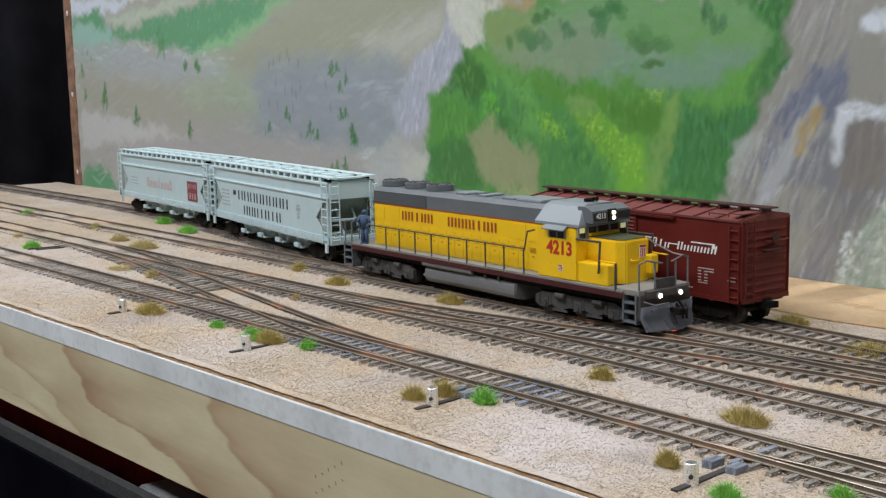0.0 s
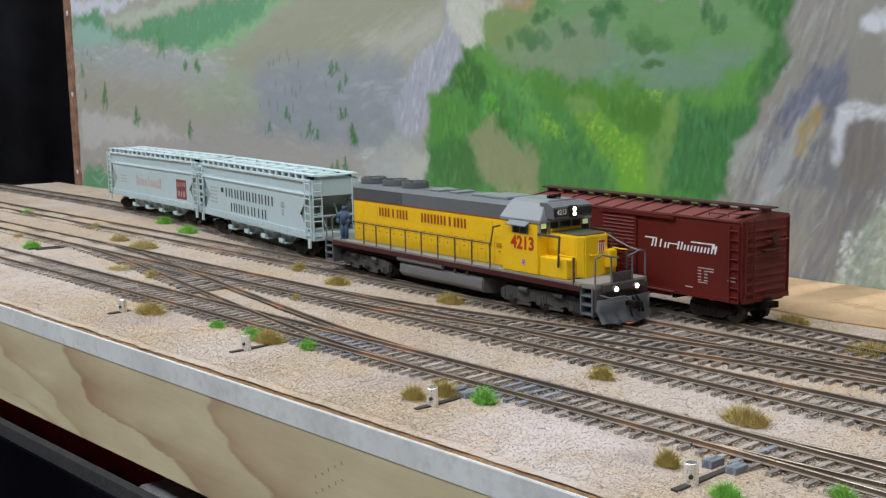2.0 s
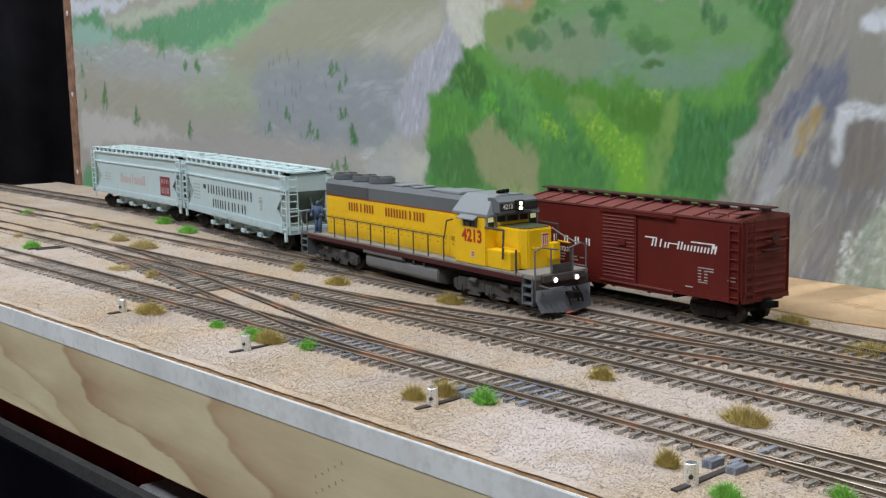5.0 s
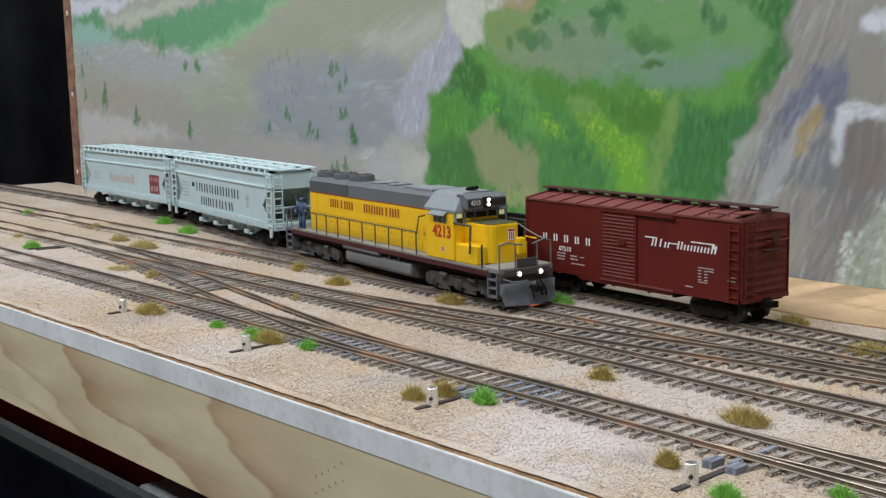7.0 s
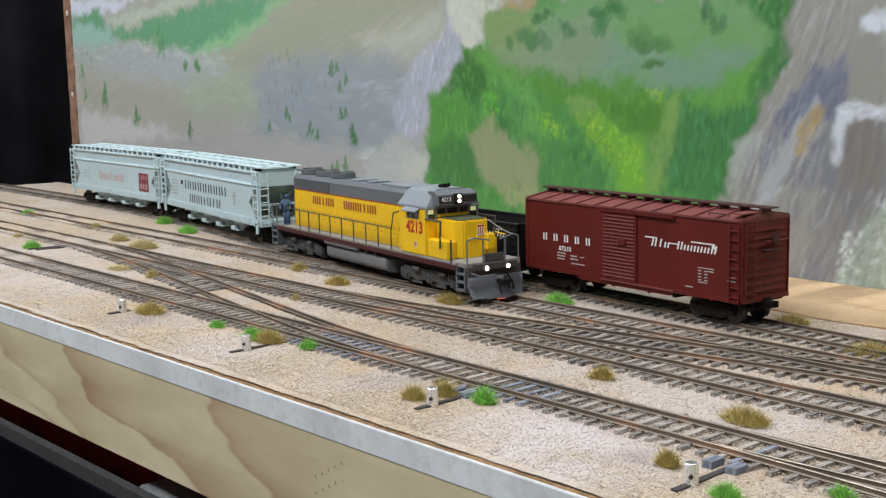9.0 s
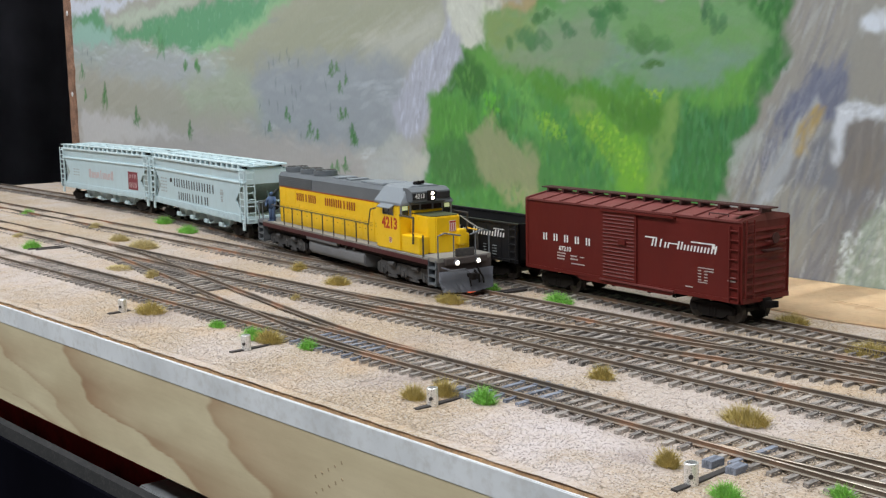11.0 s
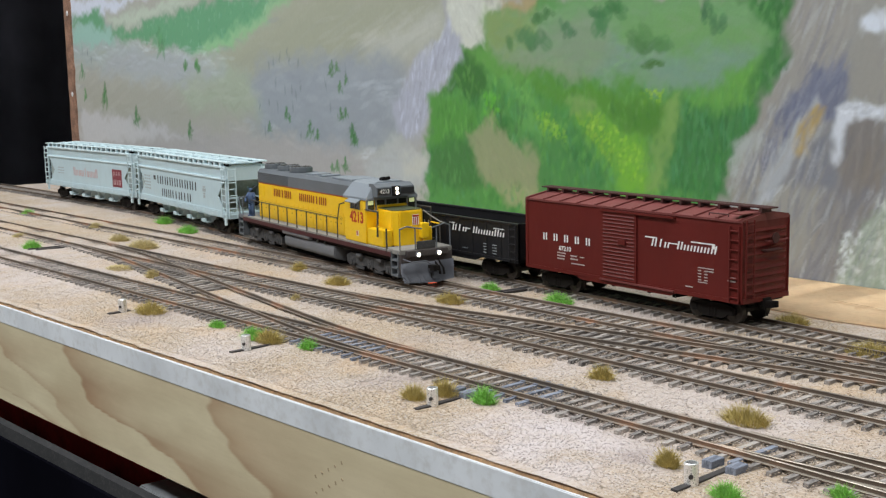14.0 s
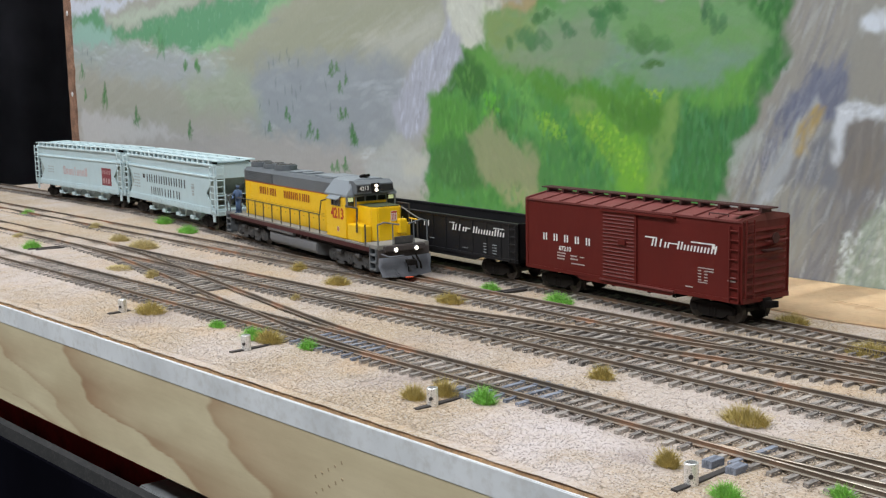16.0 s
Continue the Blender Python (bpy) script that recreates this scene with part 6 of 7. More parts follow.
# ---- standing cars ----
def boxcar():
    r = empty("boxcar", "oxide red forty-foot boxcar standing on the siding", "boxcar", pose(-0.0967, 0.055, 0))
    h, w = 0.0715, 0.0160
    part("body", boxes((-h, h, -w, w, 0.0120, 0.0468)), M_OXIDE, r)
    for s in (-1, 1):
        y0, y1 = sorted((s * (w - 0.0006), s * (w + 0.0003)))
        bm = boxes((-h, h, y0, y1, 0.0104, 0.0122))
        prism(bm, [(-0.034, 0.0106), (-0.030, 0.0088), (0.030, 0.0088), (0.034, 0.0106)], "y", y0, y1)
        part("side_sill", bm, M_OXIDE, r)
    # roof: ribbed panels, running board, eaves
    bm = prism(bmesh.new(), [(-0.0166, 0.0466), (-0.0166, 0.0476), (0, 0.0502), (0.0166, 0.0476), (0.0166, 0.0466)], "x", -h - 0.0004, h + 0.0004)
    roof = part("roof", bm, M_OXROOF, r)
    for k in range(12):
        x = -h + 0.001 + k * (2 * h - 0.002) / 11
        bm = prism(bmesh.new(), [(-0.0167, 0.0474), (-0.0167, 0.0483), (0, 0.0509), (0.0167, 0.0483), (0.0167, 0.0474)], "x", x - 0.0007, x + 0.0007)
        part("roof_rib", bm, M_OXROOF, roof)
    bm = bmesh.new()
    for k in range(3):
        y = -0.0034 + k * 0.0024
        box(bm, -0.0742, 0.0755, y, y + 0.0020, 0.0520, 0.0526)
    part("running_board", bm, M_OXDARK, roof)
    bm = bmesh.new()
    for k in range(13):
        x = -0.070 + k * 0.0117
        box(bm, x, x + 0.0014, -0.0034, 0.0034, 0.0500, 0.0520)
    part("running_board_saddle", bm, M_OXDARK, roof)
    part("lateral_board", boxes((0.0645, 0.0710, -0.0155, -0.0030, 0.0500, 0.0505)), M_OXROOF, roof)
    part("roof_grab_iron", bent(bmesh.new(), [(0.052, -0.0150, 0.0486), (0.052, -0.0150, 0.0496), (0.063, -0.0150, 0.0496), (0.063, -0.0150, 0.0486)], 0.0003), M_OXDARK, roof)
    # door with horizontal corrugations and its tracks
    bm = boxes((-0.0150, 0.0088, -w - 0.0008, -w, 0.0118, 0.0458))
    door = part("door", bm, M_OXIDE, r)
    for k in range(19):
        z = 0.0130 + k * 0.00175
        bm = bmesh.new()
        prism(bm, [(-w - 0.0008, z), (-w - 0.00118, z + 0.0005), (-w - 0.0008, z + 0.0010)], "x", -0.0135, 0.0074)
        part("door_corrugation", bm, M_OXIDE, door)
    part("door_latch", boxes((-0.0030, 0.0022, -w - 0.0017, -w - 0.0010, 0.0295, 0.0325), bevel=0.0003), M_OXIDE, door)
    part("door_track", boxes((-0.0160, 0.0330, -w - 0.0016, -w, 0.0452, 0.0462)), M_OXIDE, r)
    part("door_track", boxes((-0.0160, 0.0330, -w - 0.0013, -w, 0.0108, 0.0116)), M_OXROOF, r)
    # ends: dreadnaught corrugations
    for e in (-1, 1):
        bm = bmesh.new()
        for k in range(9):
            z = 0.0150 + k * 0.0034
            y = 0.0142
            vs = [bm.verts.new(c) for c in ((e * h, -y, z - 0.0011), (e * h, y, z - 0.0011), (e * h, y, z + 0.0011), (e * h, -y, z + 0.0011), (e * (h + 0.0008), -y * 0.9, z), (e * (h + 0.0008), y * 0.9, z))]
            for f in ((0, 1, 5, 4), (2, 3, 4, 5), (1, 2, 5), (3, 0, 4)):
                bm.faces.new([vs[i] for i in f])
        bmesh.ops.recalc_face_normals(bm, faces=bm.faces[:])
        part("end_corrugations", bm, M_OXIDE, r)
        bm = bmesh.new()
        for y in (-w, w):
            box(bm, e * h - 0.0012, e * h + 0.0006, y - 0.0003, y + 0.0003, 0.0106, 0.0472)
        box(bm, min(e * h, e * (h + 0.0010)), max(e * h, e * (h + 0.0010)), -w, w, 0.0106, 0.0128)
        part("end_frame", bm, M_OXIDE, r)
        ladder("end_ladder", r, M_OXIDE, e * (h + 0.0018), -0.0125, 0.0026, 0.0125, 0.0478, 8, "y")
        if e > 0:
            ladder("side_ladder", r, M_OXIDE, e * (h - 0.0036), -w - 0.0008, 0.0026, 0.0110, 0.0450, 8)
        ladder("side_ladder", r, M_OXIDE, e * (h - 0.0040), w + 0.0010, 0.0028, 0.0110, 0.0450, 8)
        part("end_platform", boxes((min(e * h, e * (h + 0.0035)), max(e * h, e * (h + 0.0035)), -0.003, 0.008, 0.0330, 0.0336)), M_OXDARK, r)
        part("end_grab_iron", bent(bmesh.new(), [(e * h, 0.000, 0.0372), (e * (h + 0.0015), 0.000, 0.0372), (e * (h + 0.0015), 0.014, 0.0372), (e * h, 0.014, 0.0372)], 0.0003), M_OXROOF, r)
        coupler(r, e * (h - 0.0010), e, M_BLKTRUCK)
        part("striker", boxes((min(e * h, e * (h + 0.002)), max(e * h, e * (h + 0.002)), -0.0025, 0.0025, 0.0070, 0.0118), bevel=0.0003), M_BLKTRUCK, r)
    bm = bmesh.new()
    rod(bm, (h + 0.0018, 0.0045, 0.0385), (h + 0.0024, 0.0045, 0.0385), 0.0024, 20)
    part("brake_wheel", bm, M_OXDARK, r)
    part("floor", boxes((-h, h, -0.0130, 0.0130, 0.0098, 0.0120)), M_BLKTRUCK, r)
    bm = bmesh.new()
    box(bm, -h, h, -0.0016, 0.0016, 0.0082, 0.0100)
    rod(bm, (-0.006, 0.005, 0.0090), (0.012, 0.005, 0.0090), 0.0018, 12)
    for x in (-0.03, -0.01, 0.014, 0.03):
        box(bm, x, x + 0.002, -0.0145, 0.0145, 0.0078, 0.0100)
    part("underframe", bm, M_BLKTRUCK, r)
    y = -w - 0.00012
    marks("lettering", "2 2 2 2 2", -0.0592, -0.0231, 0.0266, 0.0303, y, M_WHITE, r, "white lettering bars", thick=0.2)
    text_part("car_number", "67210", 0.0032, Matrix.Translation((-0.0421, y - 0.00003, 0.0231)) @ pose(0, 0, 0, 90, 0, 0), M_WHITE, r, 1.15)
    bars("data_block", [(-0.0480, -0.0415, 0.0205, 0.0211), (-0.0480, -0.0420, 0.0190, 0.0196), (-0.0480, -0.0425, 0.0175, 0.0181), (-0.0380, -0.0330, 0.0198, 0.0204), (-0.0380, -0.0325, 0.0182, 0.0188), (-0.0310, -0.0278, 0.0198, 0.0203), (-0.0375, -0.0275, 0.0160, 0.0165)], y, M_STENCIL, r)
    marks("lettering", "21s 2ssss2", 0.0175, 0.0575, 0.0312, 0.0350, y, M_WHITE, r, "white flowing lettering bars", 0.25, 0.19)
    bars("lettering_swash", [(0.0140, 0.0215, 0.0349, 0.0355), (0.0295, 0.0345, 0.0333, 0.0338), (0.0425, 0.0565, 0.0352, 0.0358), (0.0550, 0.0565, 0.0335, 0.0352)], y, M_WHITE, r)
    bars("data_block", [(0.0468, 0.0560, 0.0240, 0.0245), (0.0520, 0.0560, 0.0228, 0.0233)] + [(0.0468, 0.0488, 0.0226 - k * 0.0014, 0.0231 - k * 0.0014) for k in range(4)] + [(0.0505, 0.0525, 0.0226 - k * 0.0014, 0.0231 - k * 0.0014) for k in range(4)] + [(0.0468, 0.0525, 0.0174, 0.0178)], y, M_STENCIL, r)
    bars("data_bars", [(0.0645, 0.0682, 0.0214, 0.0220), (0.0640, 0.0684, 0.0199, 0.0207), (0.0395, 0.0440, 0.0144, 0.0149)], y, M_STENCIL, r)
    for x in (-0.0520, 0.0520):
        freight_truck(r, x, M_BLKTRUCK)
    return r


def gondola():
    r = empty("gondola", "black low-sided gondola coupled to the boxcar", "gondola", pose(-0.2660, 0.055, 0))
    h, w = 0.0905, 0.0160
    for s in (-1, 1):
        y0, y1 = sorted((s * w, s * (w - 0.0009)))
        part("side", boxes((-h, h, y0, y1, 0.0125, 0.0318)), M_BLK, r)
        bm = bmesh.new()
        for k in range(15):
            x = -h + 0.003 + k * (2 * h - 0.006) / 14
            box(bm, x - 0.0007, x + 0.0007, min(s * w, s * (w + 0.0003)), max(s * w, s * (w + 0.0003)), 0.0125, 0.0310)
        part("side_ribs", bm, M_BLK, r)
        part("top_chord", boxes((-h, h, min(s * (w - 0.0014), s * (w + 0.0006)), max(s * (w - 0.0014), s * (w + 0.0006)), 0.0314, 0.0327), bevel=0.0003), M_BLK, r)
        bm = boxes((-h, h, min(s * (w - 0.0012), s * (w + 0.0007)), max(s * (w - 0.0012), s * (w + 0.0007)), 0.0112, 0.0127))
        prism(bm, [(-0.060, 0.0114), (-0.052, 0.0088), (0.052, 0.0088), (0.060, 0.0114)], "y", min(s * (w - 0.001), s * w), max(s * (w - 0.001), s * w))
        part("side_sill", bm, M_BLK, r)
    for e in (-1, 1):
        part("end_panel", boxes((min(e * h, e * (h - 0.001)), max(e * h, e * (h - 0.001)), -w, w, 0.0112, 0.0325)), M_BLK, r)
        coupler(r, e * (h + 0.0005), e, M_BLKTRUCK)
        ladder("side_ladder", r, M_BLK, e * (h - 0.004), -w - 0.0012, 0.0026, 0.0110, 0.0315, 5)
        freight_truck(r, e * 0.0660, M_BLKTRUCK)
    part("floor", boxes((-h, h, -w, w, 0.0110, 0.0125)), M_BLK, r)
    y = -w - 0.0008
    marks("lettering", "21s 2sss2s", 0.0318, 0.0795, 0.0243, 0.0280, y, M_WHITE, r, "white lettering bars", 0.25, 0.22)
    bars("lettering_swash", [(0.0300, 0.0350, 0.0283, 0.0287), (0.0430, 0.0490, 0.0262, 0.0266), (0.0700, 0.0790, 0.0284, 0.0288)], y, M_WHITE, r)
    marks("lettering", "2 2 2 2 2", -0.0500, 0.0105, 0.0245, 0.0278, y, M_WHITE, r, "white lettering bars")
    bars("data_block", [(0.0610, 0.0635, 0.0190 - k * 0.0016, 0.0194 - k * 0.0016) for k in range(4)] + [(0.0690, 0.0725, 0.0190 - k * 0.0016, 0.0194 - k * 0.0016) for k in range(4)] + [(0.0100, 0.0150, 0.0175, 0.0178), (0.0420, 0.0470, 0.0150, 0.0153)], y, M_GREYLET, r)
    return r


LOCO, LOCO_TRUCKS = locomotive()
LOCO.scale = (1.025, 1, 1)
FIGURE = figurine()
(HOP1, HOP1_TRUCKS), (HOP2, HOP2_TRUCKS) = hopper_pair()
boxcar()
gondola()

# ---- scenery on the layout ----
M_TUFT = [paint("dry_olive_grass", (0.46, 0.36, 0.115), 0.9, 0, 0.2, vary=0.25, scale=400), paint("fresh_green_grass", (0.23, 0.52, 0.09), 0.85, 0, 0.1, (0.3, 0.5, 0.1), 0.25, 400), paint("pale_dry_grass", (0.52, 0.43, 0.20), 0.9, 0, 0.2, vary=0.25, scale=400)]
M_ALU = paint("bright_aluminium", (0.88, 0.88, 0.88), 0.3, 0.7, 0.2, (0.4, 0.38, 0.36), 0.06, 300)
M_DARKSTRIP = paint("dark_strip", (0.035, 0.03, 0.03), 0.6, 0, 0.4, (0.12, 0.1, 0.09), 0.2, 200)


def tuft(x, y, w, h, kind, seed, label):
    """A clump of fine static grass: many thin bent blades."""
    rng = random.Random(seed)
    bm = bmesh.new()
    count = int(420 + 34000 * w)
    for _ in range(count):
        a, q = rng.uniform(0, 2 * math.pi), math.sqrt(rng.random())
        bx, by = q * w / 2 * math.cos(a), q * w / 3.2 * math.sin(a)
        hh = h * rng.uniform(0.45, 1.0) * (1.08 - 0.75 * q * q)
        lx, ly = rng.gauss(bx * 0.3, h * 0.26), rng.gauss(by * 0.3, h * 0.26)
        t = rng.uniform(0, math.pi)
        r = 0.00008
        dx, dy = r * math.cos(t), r * math.sin(t)
        p = [bm.verts.new((bx - dx, by - dy, 0)), bm.verts.new((bx + dx, by + dy, 0)), bm.verts.new((bx + lx * 0.4 + dx, by + ly * 0.4 + dy, hh * 0.6)), bm.verts.new((bx + lx * 0.4 - dx, by + ly * 0.4 - dy, hh * 0.6)), bm.verts.new((bx + lx, by + ly, hh))]
        bm.faces.new(p[:4])
        bm.faces.new((p[3], p[2], p[4]))
    o = obj("grass_tuft", bm, M_TUFT[kind])
    o.matrix_basis = pose(x, y, GROUND_Z - 0.0003, 0, 0, 4)
    tagged(o, label, "grass tuft", "grass tufts among the tracks")


DRY = [(-0.2538, -0.139, 0.0185, 0.0075), (-0.1537, -0.1255, 0.0140, 0.0080), (-0.0361, -0.1300, 0.0095, 0.0070), (-0.0325, -0.1190, 0.0110, 0.0080), (-0.1726, -0.0105, 0.0165, 0.0070), (-0.3151, -0.0170, 0.0110, 0.0070),
       (-0.2593, -0.0245, 0.0165, 0.0065), (-0.0114, -0.0595, 0.0100, 0.0070), (0.0604, -0.0630, 0.0160, 0.0080), (0.0737, -0.1152, 0.0072, 0.0072), (-0.0245, 0.0750, 0.0150, 0.0065), (0.0340, 0.0490, 0.0200, 0.0075)]
PALE = [(-0.4771, -0.0490, 0.0260, 0.0080), (-0.5252, -0.0470, 0.0180, 0.0065), (-0.6051, -0.0350, 0.0125, 0.0070), (-0.3551, -0.0945, 0.0095, 0.0065), (-0.2332, -0.0665, 0.0055, 0.0045), (-0.1919, 0.0510, 0.0090, 0.0060), (-0.6024, -0.0950, 0.0160, 0.0040), (-0.400, -0.096, 0.024, 0.003)]
GREEN = [(-0.0146, -0.1145, 0.0085, 0.0080), (-0.1310, -0.1190, 0.0082, 0.0060), (-0.1646, -0.1280, 0.0110, 0.0075), (-0.1995, -0.1285, 0.0092, 0.0045), (0.1025, -0.1230, 0.0085, 0.0060), (0.1226, -0.0990, 0.0062, 0.0050), (-0.5987, 0.0200, 0.0165, 0.0080),
         (-0.5292, 0.0085, 0.0180, 0.0080), (-0.7473, -0.0430, 0.0130, 0.0070), (-0.5316, -0.1090, 0.0155, 0.0080), (-0.1323, 0.0285, 0.0160, 0.0075), (-0.1858, 0.0275, 0.0115, 0.0055)]
for n, (rows, kind, label) in enumerate(((DRY, 0, "olive-brown tuft of dry static grass"), (PALE, 2, "pale straw tuft of dry static grass"), (GREEN, 1, "bright green tuft of static grass"))):
    for k, (x, y, w, h) in enumerate(rows):
        tuft(x, y, w, h, kind, 100 * n + k, label)


def switch_post(x, y, reach):
    r = empty("switch_post", "bright aluminium switch post on a dark rod", "switch post", pose(x, y, GROUND_Z, 0, 0, 5), "switch posts along the front")
    bm = bmesh.new()
    n = 24
    prof = [(0.0021, 0), (0.0021, 0.0064), (0.0019, 0.0066), (0.0016, 0.0066), (0.0016, 0.0026), (0, 0.0026)]
    rings = [[bm.verts.new((q * math.cos(2 * math.pi * i / n), q * math.sin(2 * math.pi * i / n), z)) for i in range(n)] if q else [bm.verts.new((0, 0, z))] for q, z in prof]
    for a, b in zip(rings[:-1], rings[1:]):
        for i in range(n):
            j = (i + 1) % n
            bm.faces.new((a[i], a[j], b[j], b[i]) if len(b) > 1 else (a[i], a[j], b[0]))
    bmesh.ops.recalc_face_normals(bm, faces=bm.faces[:])
    part("post", bm, M_ALU, r, "bright aluminium tube", smooth=False)
    # dark plug paints the shade inside the hollow tube
    part("bore_shade", rod(bmesh.new(), (0, 0, 0.0024), (0, 0, 0.0052), 0.00155, 20), M_DARKSTRIP, r, "dark plug painting the shade inside the tube")
    part("knob_hole", rod(bmesh.new(), (0.0012, -0.0017, 0.0030), (0.0015, -0.0022, 0.0030), 0.0007, 10), M_DARKSTRIP, r)
    part("throw_rod", boxes((-0.0012, 0.0012, -0.008, reach, -0.0003, 0.0006), bevel=0.0002), M_DARKSTRIP, r)


for x, y, reach in ((-0.2666, -0.1485, 0.004), (-0.1481, -0.1400, 0.022), (-0.0248, -0.1300, 0.013), (0.0889, -0.1220, 0.018)):
    switch_post(x, y, reach)
far_post = empty("switch_stand", "dark flat switch rods beside the main track", "switch stand", pose(-0.176, 0.032, GROUND_Z, 0, 0, -4))
part("rod", boxes((-0.0012, 0.0010, -0.012, 0.012, 0, 0.0010), bevel=0.0002), M_DARKSTRIP, far_post)
part("plate", boxes((0.003, 0.0055, -0.006, 0.014, 0, 0.0012), bevel=0.0002), M_DARKSTRIP, far_post)
left_post = empty("switch_stand", "dark flat switch rods beside the middle track", "switch stand", pose(-0.522, -0.096, GROUND_Z, 0, 0, -4))
part("rod", boxes((-0.003, -0.001, -0.018, 0.012, 0, 0.0012), bevel=0.0002), M_DARKSTRIP, left_post)
part("plate", boxes((0.002, 0.005, -0.014, 0.012, 0, 0.0010), bevel=0.0002), M_DARKSTRIP, left_post)


def headblocks():
    """Long bluish ties that carry the switch rods."""
    root = empty("headblock_ties", "bluish long ties at the switches of the front track", "ties", Matrix())
    for x in (0.0805, 0.0890, -0.0330, -0.0265):
        bm = boxes((-0.0019, 0.0019, -0.0212, -0.0148, -0.0042, -0.0009), bevel=0.0003)
        o = part("tie", bm, M_TIE_BLUE, root)
        o.matrix_basis = pose(x, line_a(x), 0, 0, 0, 5)


headblocks()


def back_strip():
    """Bare fibre board left uncovered along the foot of the backdrop."""
    bm = bmesh.new()
    n = 80
    top, lowr = [], []
    for i in range(n + 1):
        x = -0.40 + 1.0 * i / n
        y = 0.092 + (0.045 if x > -0.04 else 0.02) * (x + 0.04) + 0.003 * noise.noise((x * 30, 0, 0)) + 0.0015 * noise.noise((x * 120, 4, 0))
        lowr.append(bm.verts.new((x, y, GROUND_Z + 0.0006)))
        top.append(bm.verts.new((x, back_edge(x) - 0.0005, GROUND_Z + 0.0016)))
    for i in range(n):
        bm.faces.new((lowr[i], lowr[i + 1], top[i + 1], top[i]))
    bmesh.ops.solidify(bm, geom=bm.faces[:], thickness=0.0015)
    tagged(obj("bare_board", bm, M_TANBOARD), "bare tan fibre board at the foot of the backdrop", "board", kind="structure")
    bm = bmesh.new()
    prev = None
    for i in range(40):
        x = -0.04 + 0.16 * i / 39
        y = 0.128 - 0.10 * (x + 0.04) + 0.0025 * noise.noise((x * 60, 9, 0))
        row = [bm.verts.new((x, y - 0.0004, GROUND_Z + 0.00185)), bm.verts.new((x, y + 0.0005, GROUND_Z + 0.00185))]
        if prev:
            bm.faces.new((prev[0], row[0], row[1], prev[1]))
        prev = row
    tagged(obj("board_crack", bm, M_CORK), "dark crack across the bare board", "crack", kind="structure")


back_strip()


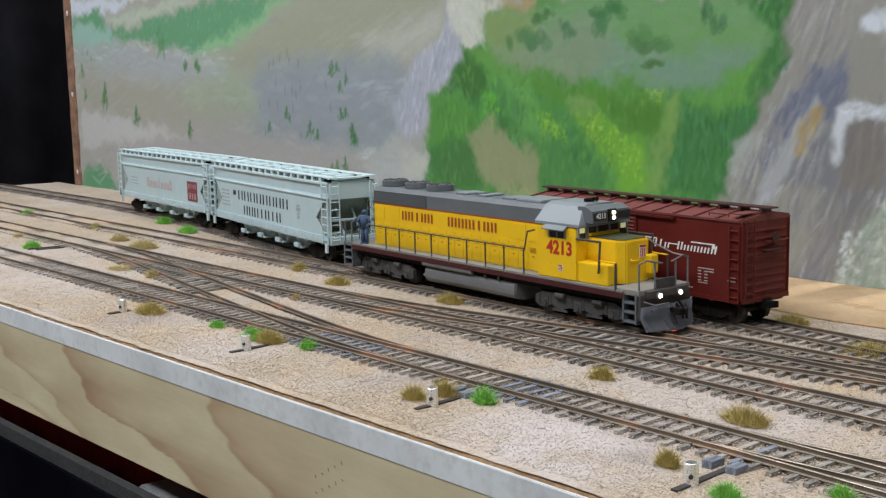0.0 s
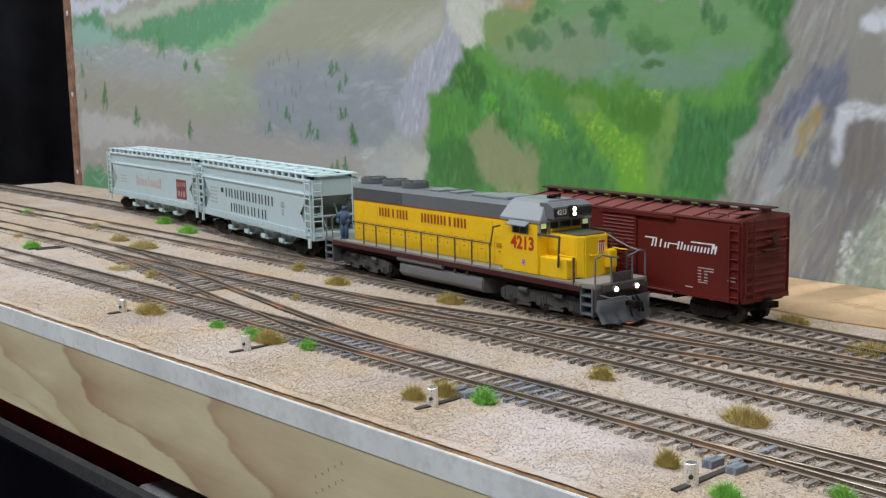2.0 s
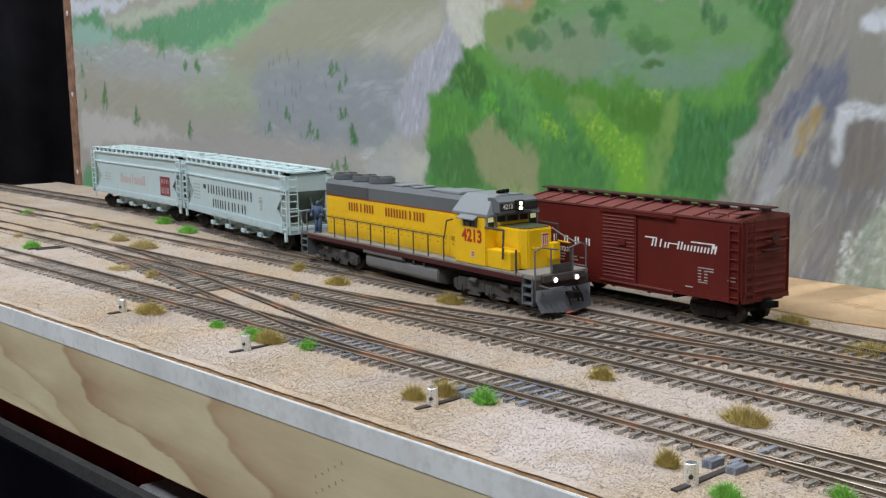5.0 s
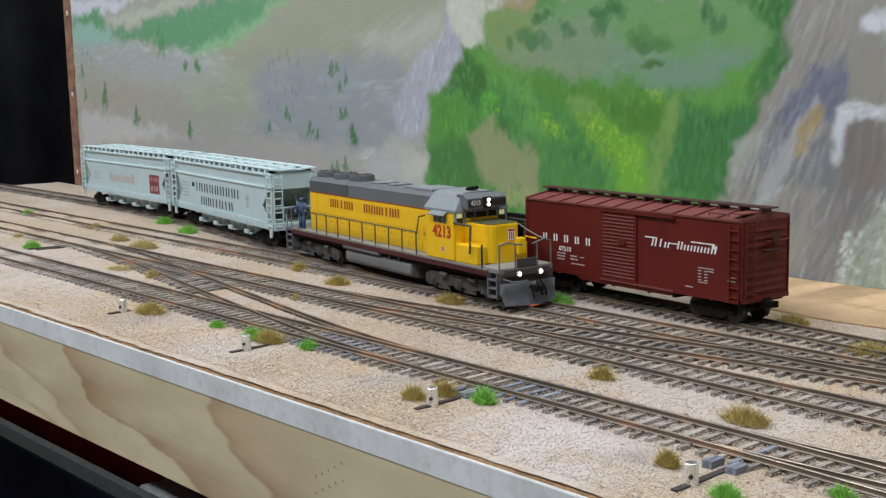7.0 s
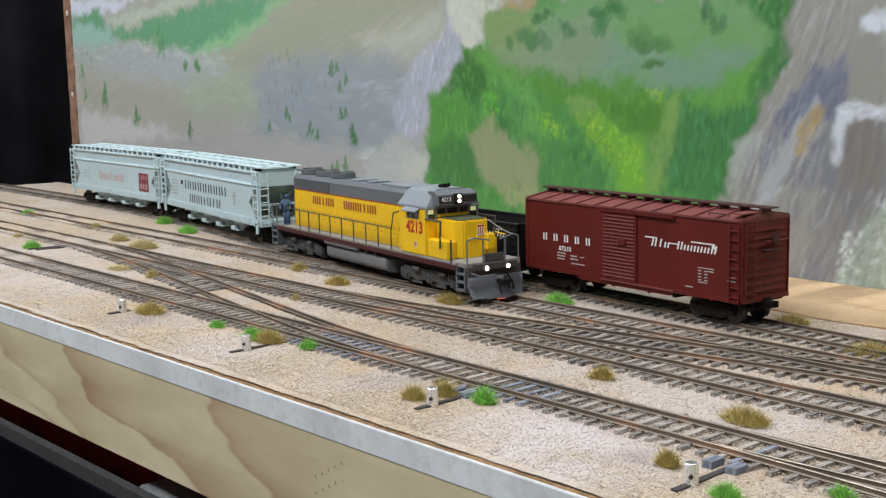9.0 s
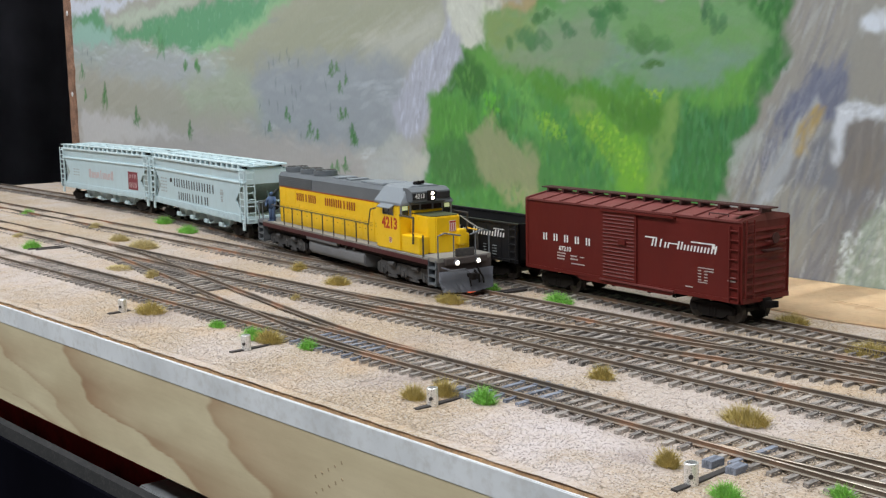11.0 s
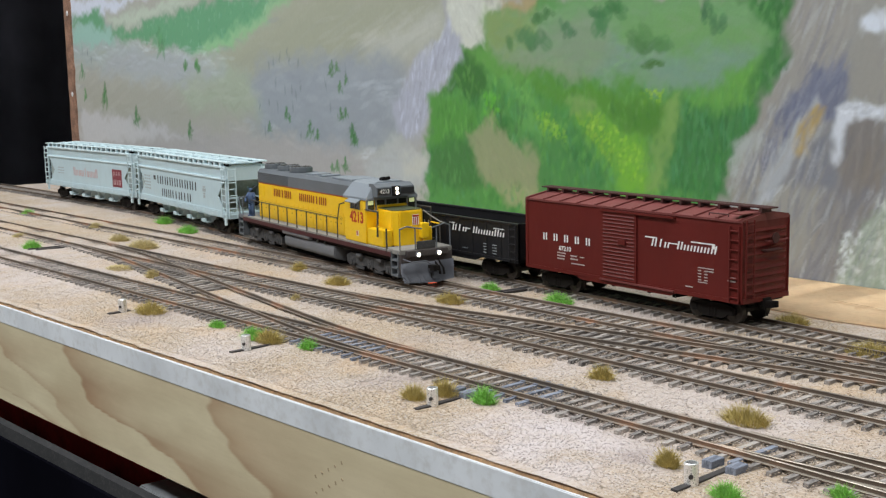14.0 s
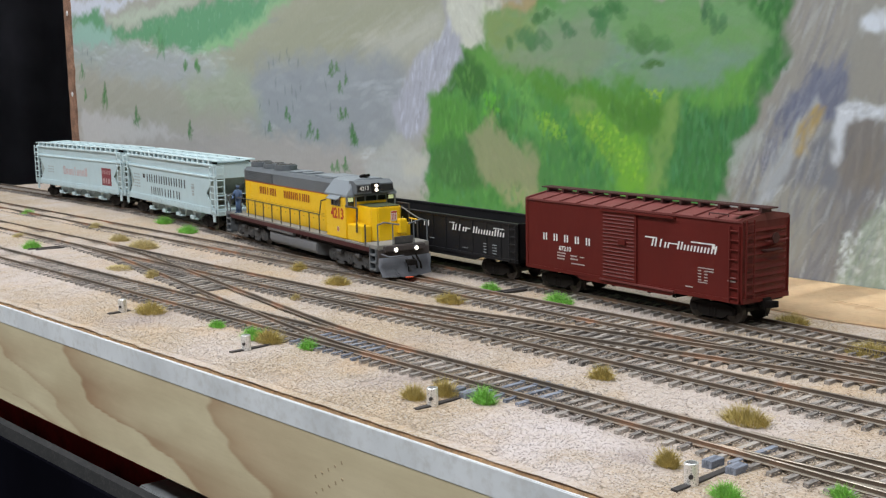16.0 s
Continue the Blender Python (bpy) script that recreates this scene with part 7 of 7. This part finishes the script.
def grains():
    """Loose ballast: small angular stones over the near part of the board."""
    rng = np.random.default_rng(3)
    count = 110000
    x = rng.uniform(-0.62, 0.17, count * 2)
    keep = rng.uniform(0, 1, count * 2) < np.clip(0.25 + (x + 0.62) / 0.7, 0, 1)
    x = x[keep][:count]
    u = rng.uniform(0, 1, len(x))
    lo, hi = front_edge(x) + 0.004, np.minimum(back_edge(x) - 0.004, 0.088 + 0.045 * (x + 0.04))
    y = lo + (hi - lo) * u ** 1.25
    near = np.minimum(np.minimum(abs(y - line_a(x)), abs(y - line_b(x))), abs(y - line_c(x)))
    size = rng.uniform(0.00018, 0.00040, len(x))
    z = np.array([ground_height(p, q) for p, q in zip(x, y)]) + 0.00005 + np.where(near < 0.0165, 0.0011, 0) * rng.uniform(0.2, 1, len(x))
    # stones packed between the ties
    xb = rng.uniform(-0.62, 0.17, 42000)
    line = np.array([line_a, line_b, line_c], object)[rng.integers(0, 3, len(xb))]
    yb = np.array([f(q) for f, q in zip(line, xb)]) + rng.normal(0, 0.0075, len(xb)).clip(-0.018, 0.018)
    x, y = np.concatenate([x, xb]), np.concatenate([y, yb])
    z = np.concatenate([z, rng.uniform(GROUND_Z, -0.0019, len(xb))])
    size = np.concatenate([size, rng.uniform(0.00024, 0.00046, len(xb))])
    base = np.array([(1, 0, 0), (0, 1, 0), (-1, 0, 0), (0, -1, 0), (0, 0, 0.6), (0, 0, -0.6)])
    ang = rng.uniform(0, 6.28, len(x))
    ca, sa = np.cos(ang), np.sin(ang)
    v = base[None] * size[:, None, None] * rng.uniform(0.65, 1.35, (len(x), 6, 1))
    v = np.stack([v[..., 0] * ca[:, None] - v[..., 1] * sa[:, None], v[..., 0] * sa[:, None] + v[..., 1] * ca[:, None], v[..., 2]], -1)
    v += np.stack([x, y, z], -1)[:, None]
    tri = np.array([(0, 1, 4), (1, 2, 4), (2, 3, 4), (3, 0, 4), (1, 0, 5), (2, 1, 5), (3, 2, 5), (0, 3, 5)])
    f = (tri[None] + 6 * np.arange(len(x))[:, None, None]).reshape(-1, 3)
    me = bpy.data.meshes.new("ballast_stones")
    me.vertices.add(len(x) * 6)
    me.vertices.foreach_set("co", v.ravel())
    me.loops.add(f.size)
    me.loops.foreach_set("vertex_index", f.ravel().astype(np.int32))
    me.polygons.add(len(f))
    me.polygons.foreach_set("loop_start", np.arange(0, f.size, 3, dtype=np.int32))
    me.update(calc_edges=True)
    me.materials.append(M_GRAIN)
    tagged(new("ballast_stones", me), "loose tan and grey ballast stones", "gravel", kind="stuff")


grains()

# ---- movement ----
SPEED = 0.0120


def ride(x, front, rear):
    """Pose of a vehicle near x whose trucks, at those places along it, stand on the siding; with each truck's heading."""
    base = front - rear
    xa, xc = x + front, x + rear
    for _ in range(4):
        a, c = Vector((xa, line_h(xa))), Vector((xc, line_h(xc)))
        d = (a - c).normalized()
        xa += (x + front * d.x) - a.x
        xc = xa - base * d.x
    a = Vector((xa, line_h(xa)))
    o = a - d * front
    turn = math.atan2(d.y, d.x)
    ways = [math.degrees(math.atan((line_h(q + 0.002) - line_h(q - 0.002)) / 0.004) - turn) for q in (xa, xc)]
    return pose(o.x, o.y, 0, 0, 0, math.degrees(turn)), ways


def motions():
    times = [0.5 * i for i in range(33)]
    for thing, trucks, x, front, rear, radius in ((LOCO, LOCO_TRUCKS, LOCO_X, 0.0656, -0.0841, 0.0058), (HOP1, HOP1_TRUCKS, HOP1_X, 0.0715, -0.0715, 0.0049), (HOP2, HOP2_TRUCKS, HOP2_X, 0.0715, -0.0715, 0.0049)):
        rides = [ride(x - SPEED * t, front, rear) for t in times]
        walk(thing, [(t, m) for t, (m, _) in zip(times, rides)])
        for k, (truck, sets) in enumerate(trucks):
            at = (front, rear)[k] / thing.scale.x
            walk(truck, [(t, pose(at, 0, 0, 0, 0, ways[k])) for t, (_, ways) in zip(times, rides)])
            for w in sets:
                place = w.matrix_basis.translation.copy()
                walk(w, [(t, Matrix.Translation(place) @ Matrix.Rotation(-SPEED * t / radius, 4, "Y")) for t in times])
        if thing is LOCO:
            walk(FIGURE, [(t, m @ pose(-0.1045, -0.0142, 0.0184, 0, 0, -60)) for t, (m, _) in zip(times, rides)])


LOCO_X, HOP1_X, HOP2_X = -0.1537, -0.3975, -0.6035
motions()
